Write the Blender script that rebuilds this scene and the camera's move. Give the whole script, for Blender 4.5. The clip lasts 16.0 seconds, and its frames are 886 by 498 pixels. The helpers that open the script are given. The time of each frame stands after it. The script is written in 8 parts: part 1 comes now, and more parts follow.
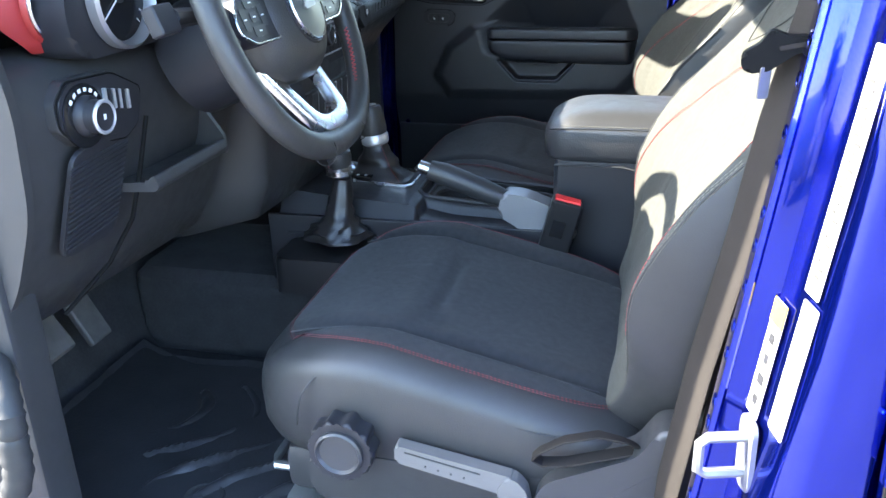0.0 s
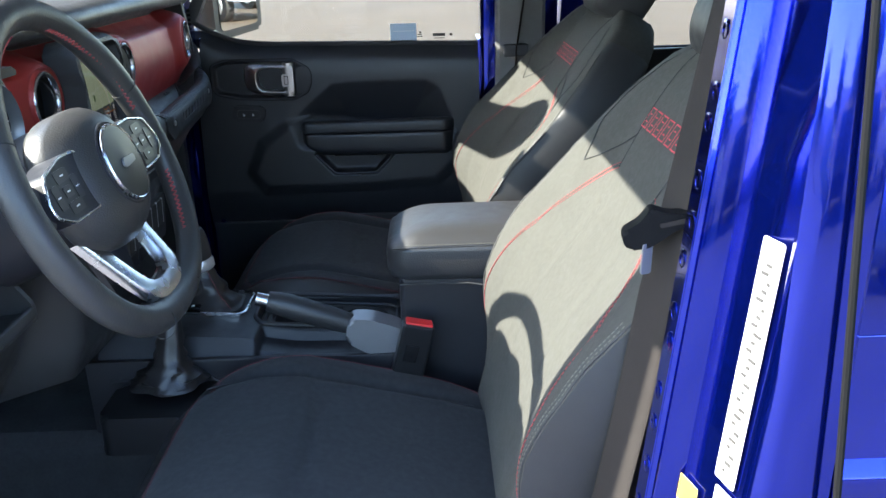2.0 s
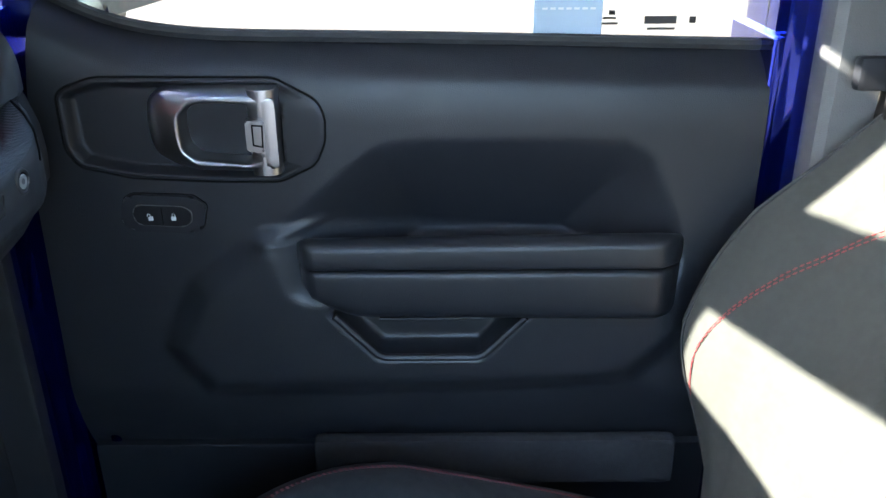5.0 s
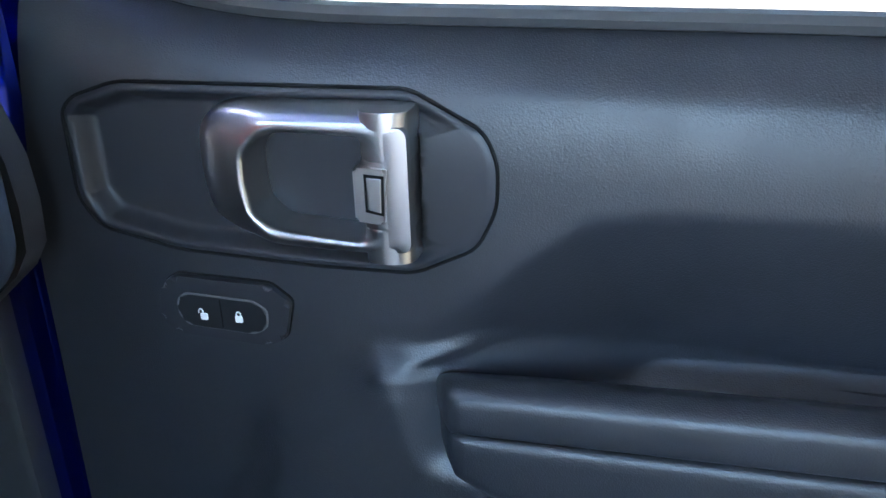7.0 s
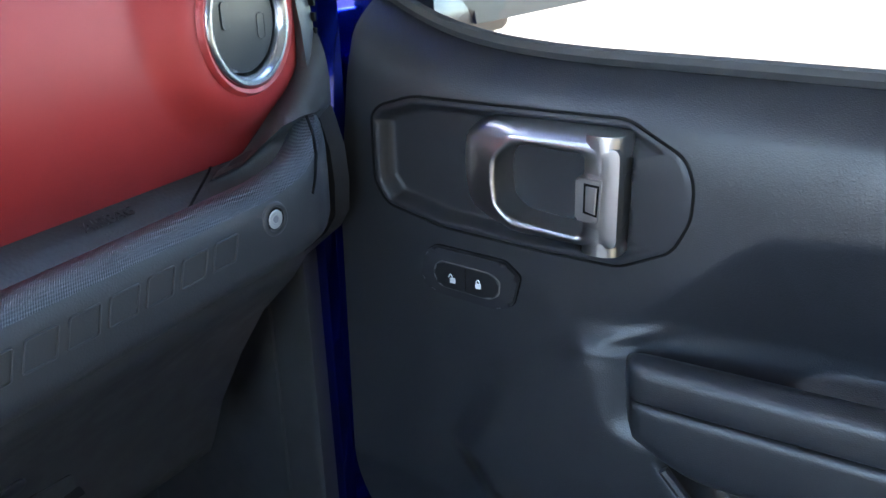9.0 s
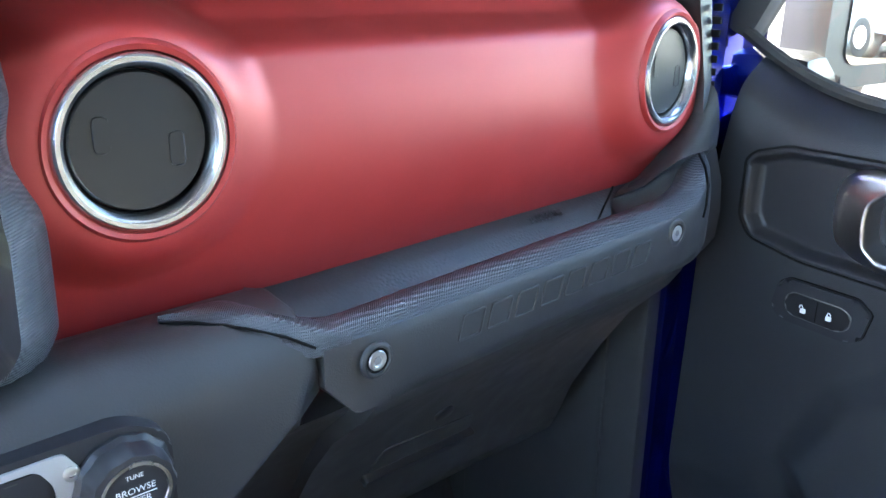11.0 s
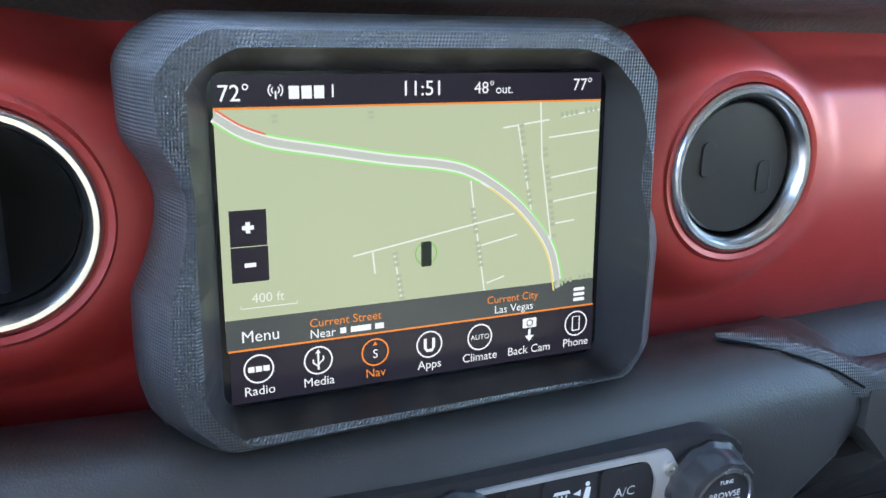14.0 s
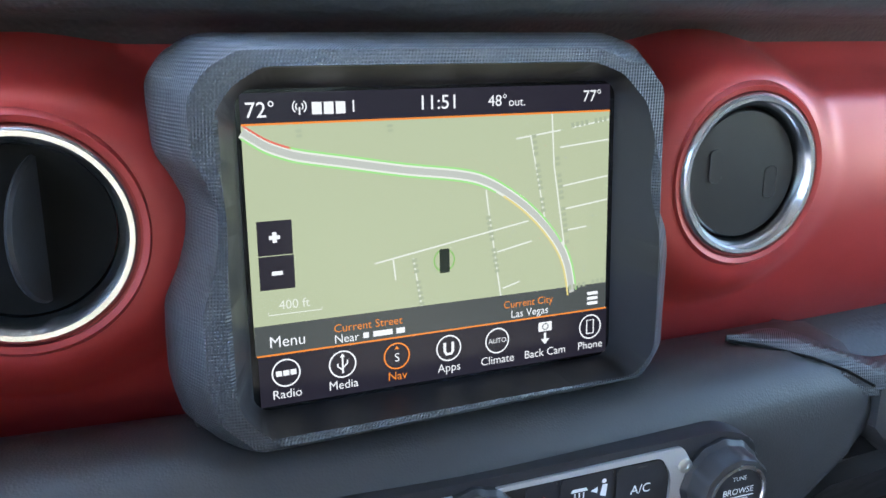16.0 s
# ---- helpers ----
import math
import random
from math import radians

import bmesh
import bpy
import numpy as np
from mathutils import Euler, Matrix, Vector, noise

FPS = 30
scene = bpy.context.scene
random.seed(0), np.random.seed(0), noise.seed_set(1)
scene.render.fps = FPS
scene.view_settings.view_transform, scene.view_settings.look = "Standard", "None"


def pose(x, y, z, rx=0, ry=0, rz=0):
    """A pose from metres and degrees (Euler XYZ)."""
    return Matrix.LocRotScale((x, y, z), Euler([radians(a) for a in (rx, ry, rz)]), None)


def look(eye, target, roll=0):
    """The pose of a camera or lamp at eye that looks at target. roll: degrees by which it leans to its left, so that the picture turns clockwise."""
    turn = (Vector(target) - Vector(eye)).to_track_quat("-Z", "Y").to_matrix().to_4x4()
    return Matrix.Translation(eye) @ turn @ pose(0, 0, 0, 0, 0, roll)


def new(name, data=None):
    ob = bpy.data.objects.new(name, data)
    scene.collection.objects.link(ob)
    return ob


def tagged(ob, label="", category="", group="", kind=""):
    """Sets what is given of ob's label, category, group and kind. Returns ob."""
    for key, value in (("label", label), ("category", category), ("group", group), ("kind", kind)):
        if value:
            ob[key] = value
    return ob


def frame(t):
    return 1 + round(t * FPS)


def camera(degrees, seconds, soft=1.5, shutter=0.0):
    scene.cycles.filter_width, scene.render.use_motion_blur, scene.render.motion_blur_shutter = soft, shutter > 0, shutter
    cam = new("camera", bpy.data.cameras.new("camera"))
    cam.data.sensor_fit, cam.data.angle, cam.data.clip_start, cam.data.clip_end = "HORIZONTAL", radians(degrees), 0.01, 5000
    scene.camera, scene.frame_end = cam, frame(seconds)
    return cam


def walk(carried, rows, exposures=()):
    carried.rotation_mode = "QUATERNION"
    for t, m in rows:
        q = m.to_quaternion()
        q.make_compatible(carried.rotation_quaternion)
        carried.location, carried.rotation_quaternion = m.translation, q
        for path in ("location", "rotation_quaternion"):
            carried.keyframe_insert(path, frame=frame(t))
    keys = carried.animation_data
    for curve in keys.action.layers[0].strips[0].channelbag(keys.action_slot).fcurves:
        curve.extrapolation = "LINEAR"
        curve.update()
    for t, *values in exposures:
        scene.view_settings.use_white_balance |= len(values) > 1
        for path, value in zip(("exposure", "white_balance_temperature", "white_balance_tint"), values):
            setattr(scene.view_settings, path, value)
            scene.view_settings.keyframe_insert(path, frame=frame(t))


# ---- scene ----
cam = camera(55.7, 16.0)
PATH = [
    (0, (0.631, -1.481, 1.393), (0.185, 0.312, 0.629), -1.4),
    (0.5, (0.621, -1.558, 1.436), (0.437, 0.292, 0.697), -1.1),
    (1, (0.567, -1.582, 1.484), (0.556, 0.293, 0.79), -0.9),
    (1.5, (0.548, -1.534, 1.506), (0.564, 0.344, 0.818), -1.1),
    (2, (0.551, -1.376, 1.501), (0.563, 0.503, 0.815), -1.7),
    (2.5, (0.542, -1.138, 1.489), (0.542, 0.736, 0.79), -1.4),
    (3, (0.491, -0.894, 1.489), (0.481, 0.97, 0.764), -2.5),
    (3.1, (0.464, -0.816, 1.466), (0.474, 1.059, 0.768), -1.4),
    (5.3, (0.336, 0.015, 1.396), (0.321, 1.835, 0.566), -0.1),
    (5.5, (0.314, 0.074, 1.381), (0.264, 1.889, 0.541), -0.4),
    (6, (0.308, 0.207, 1.342), (0.182, 2.027, 0.522), -0.7),
    (6.5, (0.319, 0.274, 1.334), (-0.025, 2.081, 0.551), -1.7),
    (7, (0.326, 0.298, 1.336), (-0.123, 2.085, 0.558), -1.9),
    (7.5, (0.334, 0.288, 1.349), (-0.215, 2.056, 0.593), -1.7),
    (8, (0.355, 0.268, 1.358), (-0.317, 1.99, 0.593), -2.0),
    (8.2, (0.368, 0.256, 1.358), (-0.396, 1.94, 0.598), -2.4),
    (10.3, (0.399, 0.083, 1.397), (-0.888, 1.444, 0.699), -0.9),
    (10.5, (0.391, 0.064, 1.393), (-0.957, 1.374, 0.712), -1.3),
    (11, (0.378, 0.023, 1.386), (-1.048, 1.272, 0.751), 0.8),
    (11.5, (0.358, -0.03, 1.377), (-1.183, 1.084, 0.758), 1.8),
    (12, (0.336, -0.063, 1.376), (-1.294, 0.909, 0.743), 2.2),
    (12.5, (0.335, -0.096, 1.387), (-1.349, 0.783, 0.76), 2.6),
    (13, (0.319, -0.115, 1.38), (-1.424, 0.661, 0.779), 1.7),
    (13.5, (0.32, -0.118, 1.385), (-1.443, 0.626, 0.805), 1.9),
    (14, (0.32, -0.118, 1.384), (-1.454, 0.605, 0.81), 1.7),
    (14.5, (0.328, -0.125, 1.383), (-1.452, 0.591, 0.818), 1.5),
    (15, (0.331, -0.127, 1.385), (-1.454, 0.583, 0.828), 1.2),
    (15.5, (0.335, -0.127, 1.385), (-1.459, 0.569, 0.838), 0.8),
    (16, (0.334, -0.125, 1.384), (-1.463, 0.569, 0.848), 0.5),
]
walk(cam, [(t, look(eye, target, roll)) for t, eye, target, roll in PATH],
     exposures=[(0, 4.0, 6300, 8), (1.0, 3.35, 6150, 7), (2.0, 3.22, 6050, 7), (3.2, 3.6, 6100, 8), (5.3, 4.52, 5900, 6), (6.0, 4.93, 5750, 6), (6.5, 5.40, 5700, 6), (7.0, 5.38, 5700, 6), (8.2, 5.03, 6100, 7), (10.3, 5.55, 6000, 8), (11.5, 5.6, 6000, 8), (13.0, 5.18, 6100, 9), (16.0, 5.15, 6100, 9)])

# ---- light ----
SUN_EL, SUN_AZ = 36.0, 5.5      # degrees; the sun stands ahead of the car, a little to the driver's side
world = bpy.data.worlds.new("sky")
scene.world = world
world.use_nodes = True
wn = world.node_tree
sky = wn.nodes.new("ShaderNodeTexSky")
sky.sky_type = 'NISHITA'
sky.sun_disc = False
sky.sun_elevation = radians(SUN_EL)
sky.sun_rotation = radians(270 - SUN_AZ)
wn.links.new(sky.outputs[0], wn.nodes["Background"].inputs[0])
wn.nodes["Background"].inputs[1].default_value = 0.15
sun = new("sun", bpy.data.lights.new("sun", "SUN"))
sun.data.energy, sun.data.angle, sun.data.color = 3.1, radians(0.53), (1.0, 0.93, 0.80)
_e, _a = radians(SUN_EL), radians(SUN_AZ)
SUN_FROM = Vector((-math.cos(_e) * math.cos(_a), -math.cos(_e) * math.sin(_a), math.sin(_e)))
sun.matrix_world = look(SUN_FROM * 30 + Vector((0.5, 0, 1)), (0.5, 0, 1))


# ---- materials ----
def mat(name, color, rough=0.5, metal=0.0, grain=0.0, gscale=400.0, kind="noise", vary=0.12, vscale=6.0,
        coat=0.0, emit=0.0, trans=0.0, spec=0.5, rvary=0.12, sheen=0.0, coat_ior=1.5):
    """A surface with fine relief (grain, gscale in cells per metre) and soft large-scale variation of colour and gloss."""
    m = bpy.data.materials.new(name)
    m.use_nodes = True
    nt = m.node_tree
    n, l = nt.nodes, nt.links
    b = n["Principled BSDF"]
    b.inputs["Roughness"].default_value = rough
    b.inputs["Metallic"].default_value = metal
    b.inputs["Coat Weight"].default_value = coat
    b.inputs["Coat Roughness"].default_value = 0.03
    b.inputs["Coat IOR"].default_value = coat_ior
    b.inputs["Specular IOR Level"].default_value = spec
    b.inputs["Transmission Weight"].default_value = trans
    b.inputs["Sheen Weight"].default_value = sheen
    b.inputs["Base Color"].default_value = (*color, 1)
    if emit:
        b.inputs["Emission Color"].default_value = (*color, 1)
        b.inputs["Emission Strength"].default_value = emit
        b.inputs["Base Color"].default_value = (0.008, 0.008, 0.008, 1)
        b.inputs["Roughness"].default_value = 0.22
        b.inputs["Specular IOR Level"].default_value = 0.2
        return m
    tc = n.new("ShaderNodeTexCoord")
    if vary > 0:
        big = n.new("ShaderNodeTexNoise")
        big.inputs["Scale"].default_value, big.inputs["Detail"].default_value = vscale, 5
        l.new(tc.outputs["Object"], big.inputs["Vector"])
        ramp = n.new("ShaderNodeMapRange")
        ramp.inputs["From Min"].default_value, ramp.inputs["From Max"].default_value = 0.3, 0.7
        ramp.inputs["To Min"].default_value, ramp.inputs["To Max"].default_value = 1 - vary, 1 + vary
        l.new(big.outputs["Fac"], ramp.inputs["Value"])
        mul = n.new("ShaderNodeVectorMath")
        mul.operation = 'SCALE'
        mul.inputs[0].default_value = color
        l.new(ramp.outputs[0], mul.inputs["Scale"])
        l.new(mul.outputs[0], b.inputs["Base Color"])
        fine = n.new("ShaderNodeTexNoise")
        fine.inputs["Scale"].default_value, fine.inputs["Detail"].default_value = vscale * 9, 4
        l.new(tc.outputs["Object"], fine.inputs["Vector"])
        rr = n.new("ShaderNodeMapRange")
        rr.inputs["From Min"].default_value, rr.inputs["From Max"].default_value = 0.3, 0.7
        rr.inputs["To Min"].default_value = max(0.02, rough * (1 - rvary))
        rr.inputs["To Max"].default_value = min(1, rough * (1 + rvary))
        l.new(fine.outputs["Fac"], rr.inputs["Value"])
        l.new(rr.outputs[0], b.inputs["Roughness"])
    if grain > 0:
        if kind == "noise":
            g = n.new("ShaderNodeTexNoise")
            g.inputs["Scale"].default_value, g.inputs["Detail"].default_value = gscale, 3
            out = g.outputs["Fac"]
            l.new(tc.outputs["Object"], g.inputs["Vector"])
        elif kind == "leather":
            g = n.new("ShaderNodeTexVoronoi")
            g.feature = 'SMOOTH_F1'
            g.inputs["Scale"].default_value = gscale
            out = g.outputs["Distance"]
            l.new(tc.outputs["Object"], g.inputs["Vector"])
        elif kind == "diamond":
            # crossed fine ridges, as on moulded diamond-grain plastic
            sep = n.new("ShaderNodeSeparateXYZ")
            l.new(tc.outputs["Object"], sep.inputs[0])
            across = n.new("ShaderNodeMath")
            across.operation = 'MULTIPLY_ADD'
            l.new(sep.outputs["X"], across.inputs[0])
            across.inputs[1].default_value = 0.8
            l.new(sep.outputs["Y"], across.inputs[2])
            outs = []
            for sign in (1, -1):
                add = n.new("ShaderNodeMath")
                add.operation = 'MULTIPLY_ADD'
                l.new(sep.outputs["Z"], add.inputs[0])
                add.inputs[1].default_value = sign
                l.new(across.outputs[0], add.inputs[2])
                sc = n.new("ShaderNodeMath")
                sc.operation = 'MULTIPLY'
                l.new(add.outputs[0], sc.inputs[0])
                sc.inputs[1].default_value = gscale
                sn = n.new("ShaderNodeMath")
                sn.operation = 'SINE'
                l.new(sc.outputs[0], sn.inputs[0])
                outs.append(sn)
            mm = n.new("ShaderNodeMath")
            mm.operation = 'MULTIPLY'
            l.new(outs[0].outputs[0], mm.inputs[0])
            l.new(outs[1].outputs[0], mm.inputs[1])
            out = mm.outputs[0]
        elif kind == "weave":
            sep = n.new("ShaderNodeSeparateXYZ")
            l.new(tc.outputs["Object"], sep.inputs[0])
            outs = []
            for ax in ("X", "Y", "Z"):
                sc = n.new("ShaderNodeMath")
                sc.operation = 'MULTIPLY'
                l.new(sep.outputs[ax], sc.inputs[0])
                sc.inputs[1].default_value = gscale
                sn = n.new("ShaderNodeMath")
                sn.operation = 'SINE'
                l.new(sc.outputs[0], sn.inputs[0])
                outs.append(sn)
            a1 = n.new("ShaderNodeMath")
            a1.operation = 'ADD'
            l.new(outs[0].outputs[0], a1.inputs[0])
            l.new(outs[1].outputs[0], a1.inputs[1])
            a2 = n.new("ShaderNodeMath")
            a2.operation = 'ADD'
            l.new(a1.outputs[0], a2.inputs[0])
            l.new(outs[2].outputs[0], a2.inputs[1])
            out = a2.outputs[0]
        bump = n.new("ShaderNodeBump")
        bump.inputs["Strength"].default_value = grain
        bump.inputs["Distance"].default_value = 0.0008 if kind == "diamond" else 0.0006
        l.new(out, bump.inputs["Height"])
        l.new(bump.outputs[0], b.inputs["Normal"])
    return m


BLACK = mat("moulded_black_plastic", (0.033, 0.033, 0.034), 0.46, grain=0.18, gscale=1000, kind="leather")
PANEL = mat("grained_door_plastic", (0.016, 0.017, 0.020), 0.40, spec=0.52, grain=0.3, gscale=1100, kind="leather")
SMOOTH = mat("satin_black_plastic", (0.020, 0.020, 0.023), 0.44, spec=0.36, grain=0.08, gscale=700)
GLOSS = mat("gloss_black", (0.010, 0.010, 0.011), 0.16, vary=0.05)
DARKSATIN = mat("dark_satin_plastic", (0.011, 0.011, 0.012), 0.34, vary=0.06, rvary=0.05)
DIAMOND = mat("diamond_grain_plastic", (0.034, 0.037, 0.042), 0.36, grain=0.5, gscale=2300, kind="diamond", spec=0.6, rvary=0.03)
SOFT = mat("soft_dash_skin", (0.036, 0.037, 0.039), 0.43, spec=0.6, grain=0.6, gscale=420, kind="leather")
LEATHER = mat("black_leather", (0.030, 0.030, 0.031), 0.42, grain=0.5, gscale=520, kind="leather")
WHEELHIDE = mat("worn_wheel_leather", (0.040, 0.039, 0.037), 0.42, grain=0.4, gscale=520, kind="leather")
DARKLEATHER = mat("boot_leather", (0.018, 0.016, 0.016), 0.38, grain=0.4, gscale=500, kind="leather")
VINYL = mat("dark_seat_vinyl", (0.026, 0.026, 0.026), 0.48, grain=0.25, gscale=700, kind="leather")
FABRIC = mat("charcoal_seat_cloth", (0.047, 0.046, 0.038), 0.95, grain=0.35, gscale=1400, kind="noise", vary=0.04, vscale=14, sheen=0.0)
CUSHION = mat("black_seat_mesh", (0.014, 0.015, 0.017), 0.92, grain=0.4, gscale=1400, kind="noise", vary=0.12, vscale=12, sheen=0.06)
RED = mat("satin_red_trim", (0.317, 0.0220, 0.0194), 0.47, metal=0.25, spec=0.74, grain=0.05, gscale=1500, vary=0.05, vscale=3)
REDTHREAD = mat("red_stitch", (0.19, 0.045, 0.05), 0.8, vary=0.1)
REDPLASTIC = mat("red_button_plastic", (0.60, 0.03, 0.03), 0.4, vary=0.05)
REDSTITCH = mat("red_seat_thread", (0.30, 0.05, 0.05), 0.7, vary=0.1)
REDMARK = mat("red_embroidery", (0.55, 0.03, 0.05), 0.7, vary=0.1)
GREYTHREAD = mat("grey_stitch", (0.13, 0.125, 0.10), 0.8, vary=0.1)
CHROME = mat("satin_chrome", (0.64, 0.65, 0.67), 0.27, metal=1.0, grain=0.0, vary=0.03, rvary=0.03)
GREYMETAL = mat("grey_painted_metal", (0.27, 0.27, 0.28), 0.36, metal=0.6, grain=0.05, gscale=900, vary=0.04, rvary=0.03)
RINGMETAL = mat("satin_vent_ring", (0.56, 0.57, 0.59), 0.25, metal=1.0, vary=0.03, rvary=0.06)
SILVER = mat("brushed_silver", (0.60, 0.60, 0.61), 0.33, metal=0.65, grain=0.05, gscale=900, vary=0.04, rvary=0.03)
SATIN = mat("satin_handle_chrome", (0.45, 0.435, 0.42), 0.30, metal=1.0, grain=0.0, vary=0.03, rvary=0.03)
# near-black paints in the shade of ducts, gaps and seams; also colours the belt tongue
VOID = mat("unlit_black", (0.006, 0.006, 0.006), 0.7, vary=0.05, spec=0.08)
STEEL = mat("zinc_steel", (0.55, 0.55, 0.53), 0.38, metal=0.9, grain=0.05, gscale=300, rvary=0.04)
BLUE = mat("metallic_blue_paint", (0.005, 0.017, 0.33), 0.07, metal=0.95, coat_ior=1.5, coat=0.85, grain=0.03, gscale=2500, vary=0.06, vscale=3)
PEDAL = mat("worn_pedal_rubber", (0.075, 0.073, 0.070), 0.6, grain=0.3, gscale=260, vary=0.25, vscale=30)
RUBBER = mat("black_rubber", (0.022, 0.022, 0.022), 0.65, grain=0.2, gscale=300)
CARPET = mat("black_carpet", (0.028, 0.028, 0.030), 0.95, grain=1.0, gscale=900, vary=0.25, vscale=20)
MATRUB = mat("ribbed_floor_mat", (0.030, 0.030, 0.033), 0.33, grain=0.5, gscale=200, vary=0.2, vscale=15)
GREYTRIM = mat("grey_pillar_trim", (0.11, 0.105, 0.10), 0.6, grain=0.4, gscale=900, kind="leather")
WEBBING = mat("belt_webbing", (0.027, 0.0235, 0.021), 0.95, grain=0.5, gscale=1200, spec=0.05)
PAPER = mat("white_label", (0.35, 0.34, 0.33), 0.5, vary=0.04)
PRINT = mat("grey_print", (0.04, 0.037, 0.034), 0.6, vary=0.1)
YELLOW = mat("yellow_label", (0.85, 0.55, 0.03), 0.5, vary=0.04)
BLACKINK = mat("black_ink", (0.02, 0.02, 0.02), 0.5, vary=0.05)
WHITEINK = mat("white_ink", (0.75, 0.75, 0.75), 0.5, vary=0.05)
PALEBLUE = mat("pale_blue_film", (0.42, 0.52, 0.62), 0.4, vary=0.05)
HEADLINER = mat("grey_headliner", (0.35, 0.34, 0.33), 0.95, grain=0.4, gscale=800)
ASPHALT = mat("worn_asphalt", (0.105, 0.092, 0.086), 0.85, grain=0.6, gscale=80, vary=0.2, vscale=0.5)
GROUND = mat("pale_concrete", (0.072, 0.053, 0.034), 0.9, grain=0.6, gscale=60, vary=0.12, vscale=0.4)
LEAF = mat("tree_leaf", (0.055, 0.075, 0.03), 0.7, vary=0.3, vscale=2)
BARK = mat("tree_bark", (0.12, 0.09, 0.07), 0.9, grain=0.6, gscale=30)
RIDGE = mat("distant_hill", (0.36, 0.30, 0.26), 1.0, vary=0.2, vscale=0.01)
WHITECAR = mat("white_car_paint", (0.75, 0.75, 0.74), 0.3, coat=1.0, vary=0.03)
NAVYCAR = mat("navy_car_paint", (0.02, 0.025, 0.06), 0.3, metal=0.4, coat=1.0, vary=0.03)
GREYCAR = mat("grey_car_paint", (0.16, 0.17, 0.18), 0.3, metal=0.5, coat=1.0, vary=0.03)
TINT = mat("dark_glass", (0.01, 0.012, 0.014), 0.05, vary=0.0, spec=0.8)
LAMP = mat("lamp_lens", (0.6, 0.6, 0.6), 0.1, vary=0.0, coat=1.0)
MIRROR = mat("mirror_glass", (0.86, 0.88, 0.88), 0.01, metal=1.0, vary=0.0)


def glass(name, tint):
    m = bpy.data.materials.new(name)
    m.use_nodes = True
    n, l = m.node_tree.nodes, m.node_tree.links
    n.remove(n["Principled BSDF"])
    t, g, mix, f = (n.new(k) for k in ("ShaderNodeBsdfTransparent", "ShaderNodeBsdfGlossy", "ShaderNodeMixShader", "ShaderNodeFresnel"))
    t.inputs[0].default_value = (*tint, 1)
    g.inputs["Roughness"].default_value = 0.01
    f.inputs["IOR"].default_value = 1.45
    l.new(f.outputs[0], mix.inputs[0])
    l.new(t.outputs[0], mix.inputs[1])
    l.new(g.outputs[0], mix.inputs[2])
    l.new(mix.outputs[0], n["Material Output"].inputs[0])
    return m


GLASS = glass("clear_glass", (0.92, 0.94, 0.93))
SIDEGLASS = glass("lightly_tinted_side_glass", (0.84, 0.83, 0.79))
PRIVACY = glass("tinted_glass", (0.30, 0.31, 0.30))
SCR_BG = mat("screen_map_green", (0.50, 0.55, 0.345), emit=0.0295)
SCR_BAR = mat("screen_dark_bar", (0.012, 0.010, 0.016), emit=0.05)
SCR_BAR2 = mat("screen_grey_bar", (0.045, 0.050, 0.048), emit=0.05)
SCR_WHITE = mat("screen_white", (0.85, 0.85, 0.85), emit=0.032)
SCR_ORANGE = mat("screen_orange", (0.85, 0.25, 0.03), emit=0.032)
SCR_ROAD = mat("screen_road_grey", (0.50, 0.51, 0.45), emit=0.032)
SCR_LINE = mat("screen_road_white", (0.75, 0.77, 0.66), emit=0.032)
SCR_GREEN = mat("screen_traffic_green", (0.34, 0.72, 0.22), emit=0.032)
SCR_RING = mat("screen_marker_ring", (0.22, 0.50, 0.10), emit=0.032)
SCR_YEL = mat("screen_traffic_yellow", (0.75, 0.62, 0.22), emit=0.032)
SCR_REDL = mat("screen_traffic_red", (0.75, 0.15, 0.10), emit=0.032)
SCR_TXT = mat("screen_map_text", (0.24, 0.27, 0.18), emit=0.05)
SCR_CAR = mat("screen_marker", (0.01, 0.015, 0.01), emit=0.05)
AMBER = mat("amber_backlight", (0.9, 0.35, 0.03), emit=0.15)


# ---- builders ----
def make(name, verts, faces, material, parent=None, label="", smooth=True, auto=35):
    me = bpy.data.meshes.new(name)
    me.from_pydata([tuple(v) for v in verts], [], faces)
    me.validate()
    bm = bmesh.new()
    bm.from_mesh(me)
    bmesh.ops.recalc_face_normals(bm, faces=bm.faces)
    bm.to_mesh(me)
    bm.free()
    return finish(name, me, material, parent, label, smooth, auto)


def finish(name, me, material, parent=None, label="", smooth=True, auto=35):
    me.materials.append(material)
    if smooth:
        me.polygons.foreach_set("use_smooth", [True] * len(me.polygons))
        me.set_sharp_from_angle(angle=radians(auto))
    ob = new(name, me)
    if parent is not None:
        ob.parent = parent
    if label:
        ob["label"] = label
    return ob


def part(name, bm, material, parent, label="", smooth=True, auto=35):
    """Links a bmesh as one part. Large flat faces keep their own normal; the small bevel faces between them are shaded round."""
    me = bpy.data.meshes.new(name)
    bmesh.ops.recalc_face_normals(bm, faces=bm.faces)
    lim, split = math.cos(radians(auto + 1)), []
    if smooth and len(bm.faces) < 3000:
        for f in bm.faces:
            for v in f.verts:
                q = Vector((0, 0, 0))
                for g in v.link_faces:
                    if g.normal.dot(f.normal) > lim:
                        q += g.normal * g.calc_area()
                split.append(q.normalized() if q.length > 1e-12 else f.normal.copy())
    bm.to_mesh(me)
    bm.free()
    ob = finish(name, me, material, parent, label, smooth, auto)
    if split:
        me.normals_split_custom_set(split)
    return ob


def thing(name, label, category, group="", kind=""):
    return tagged(new(name), label, category, group, kind)


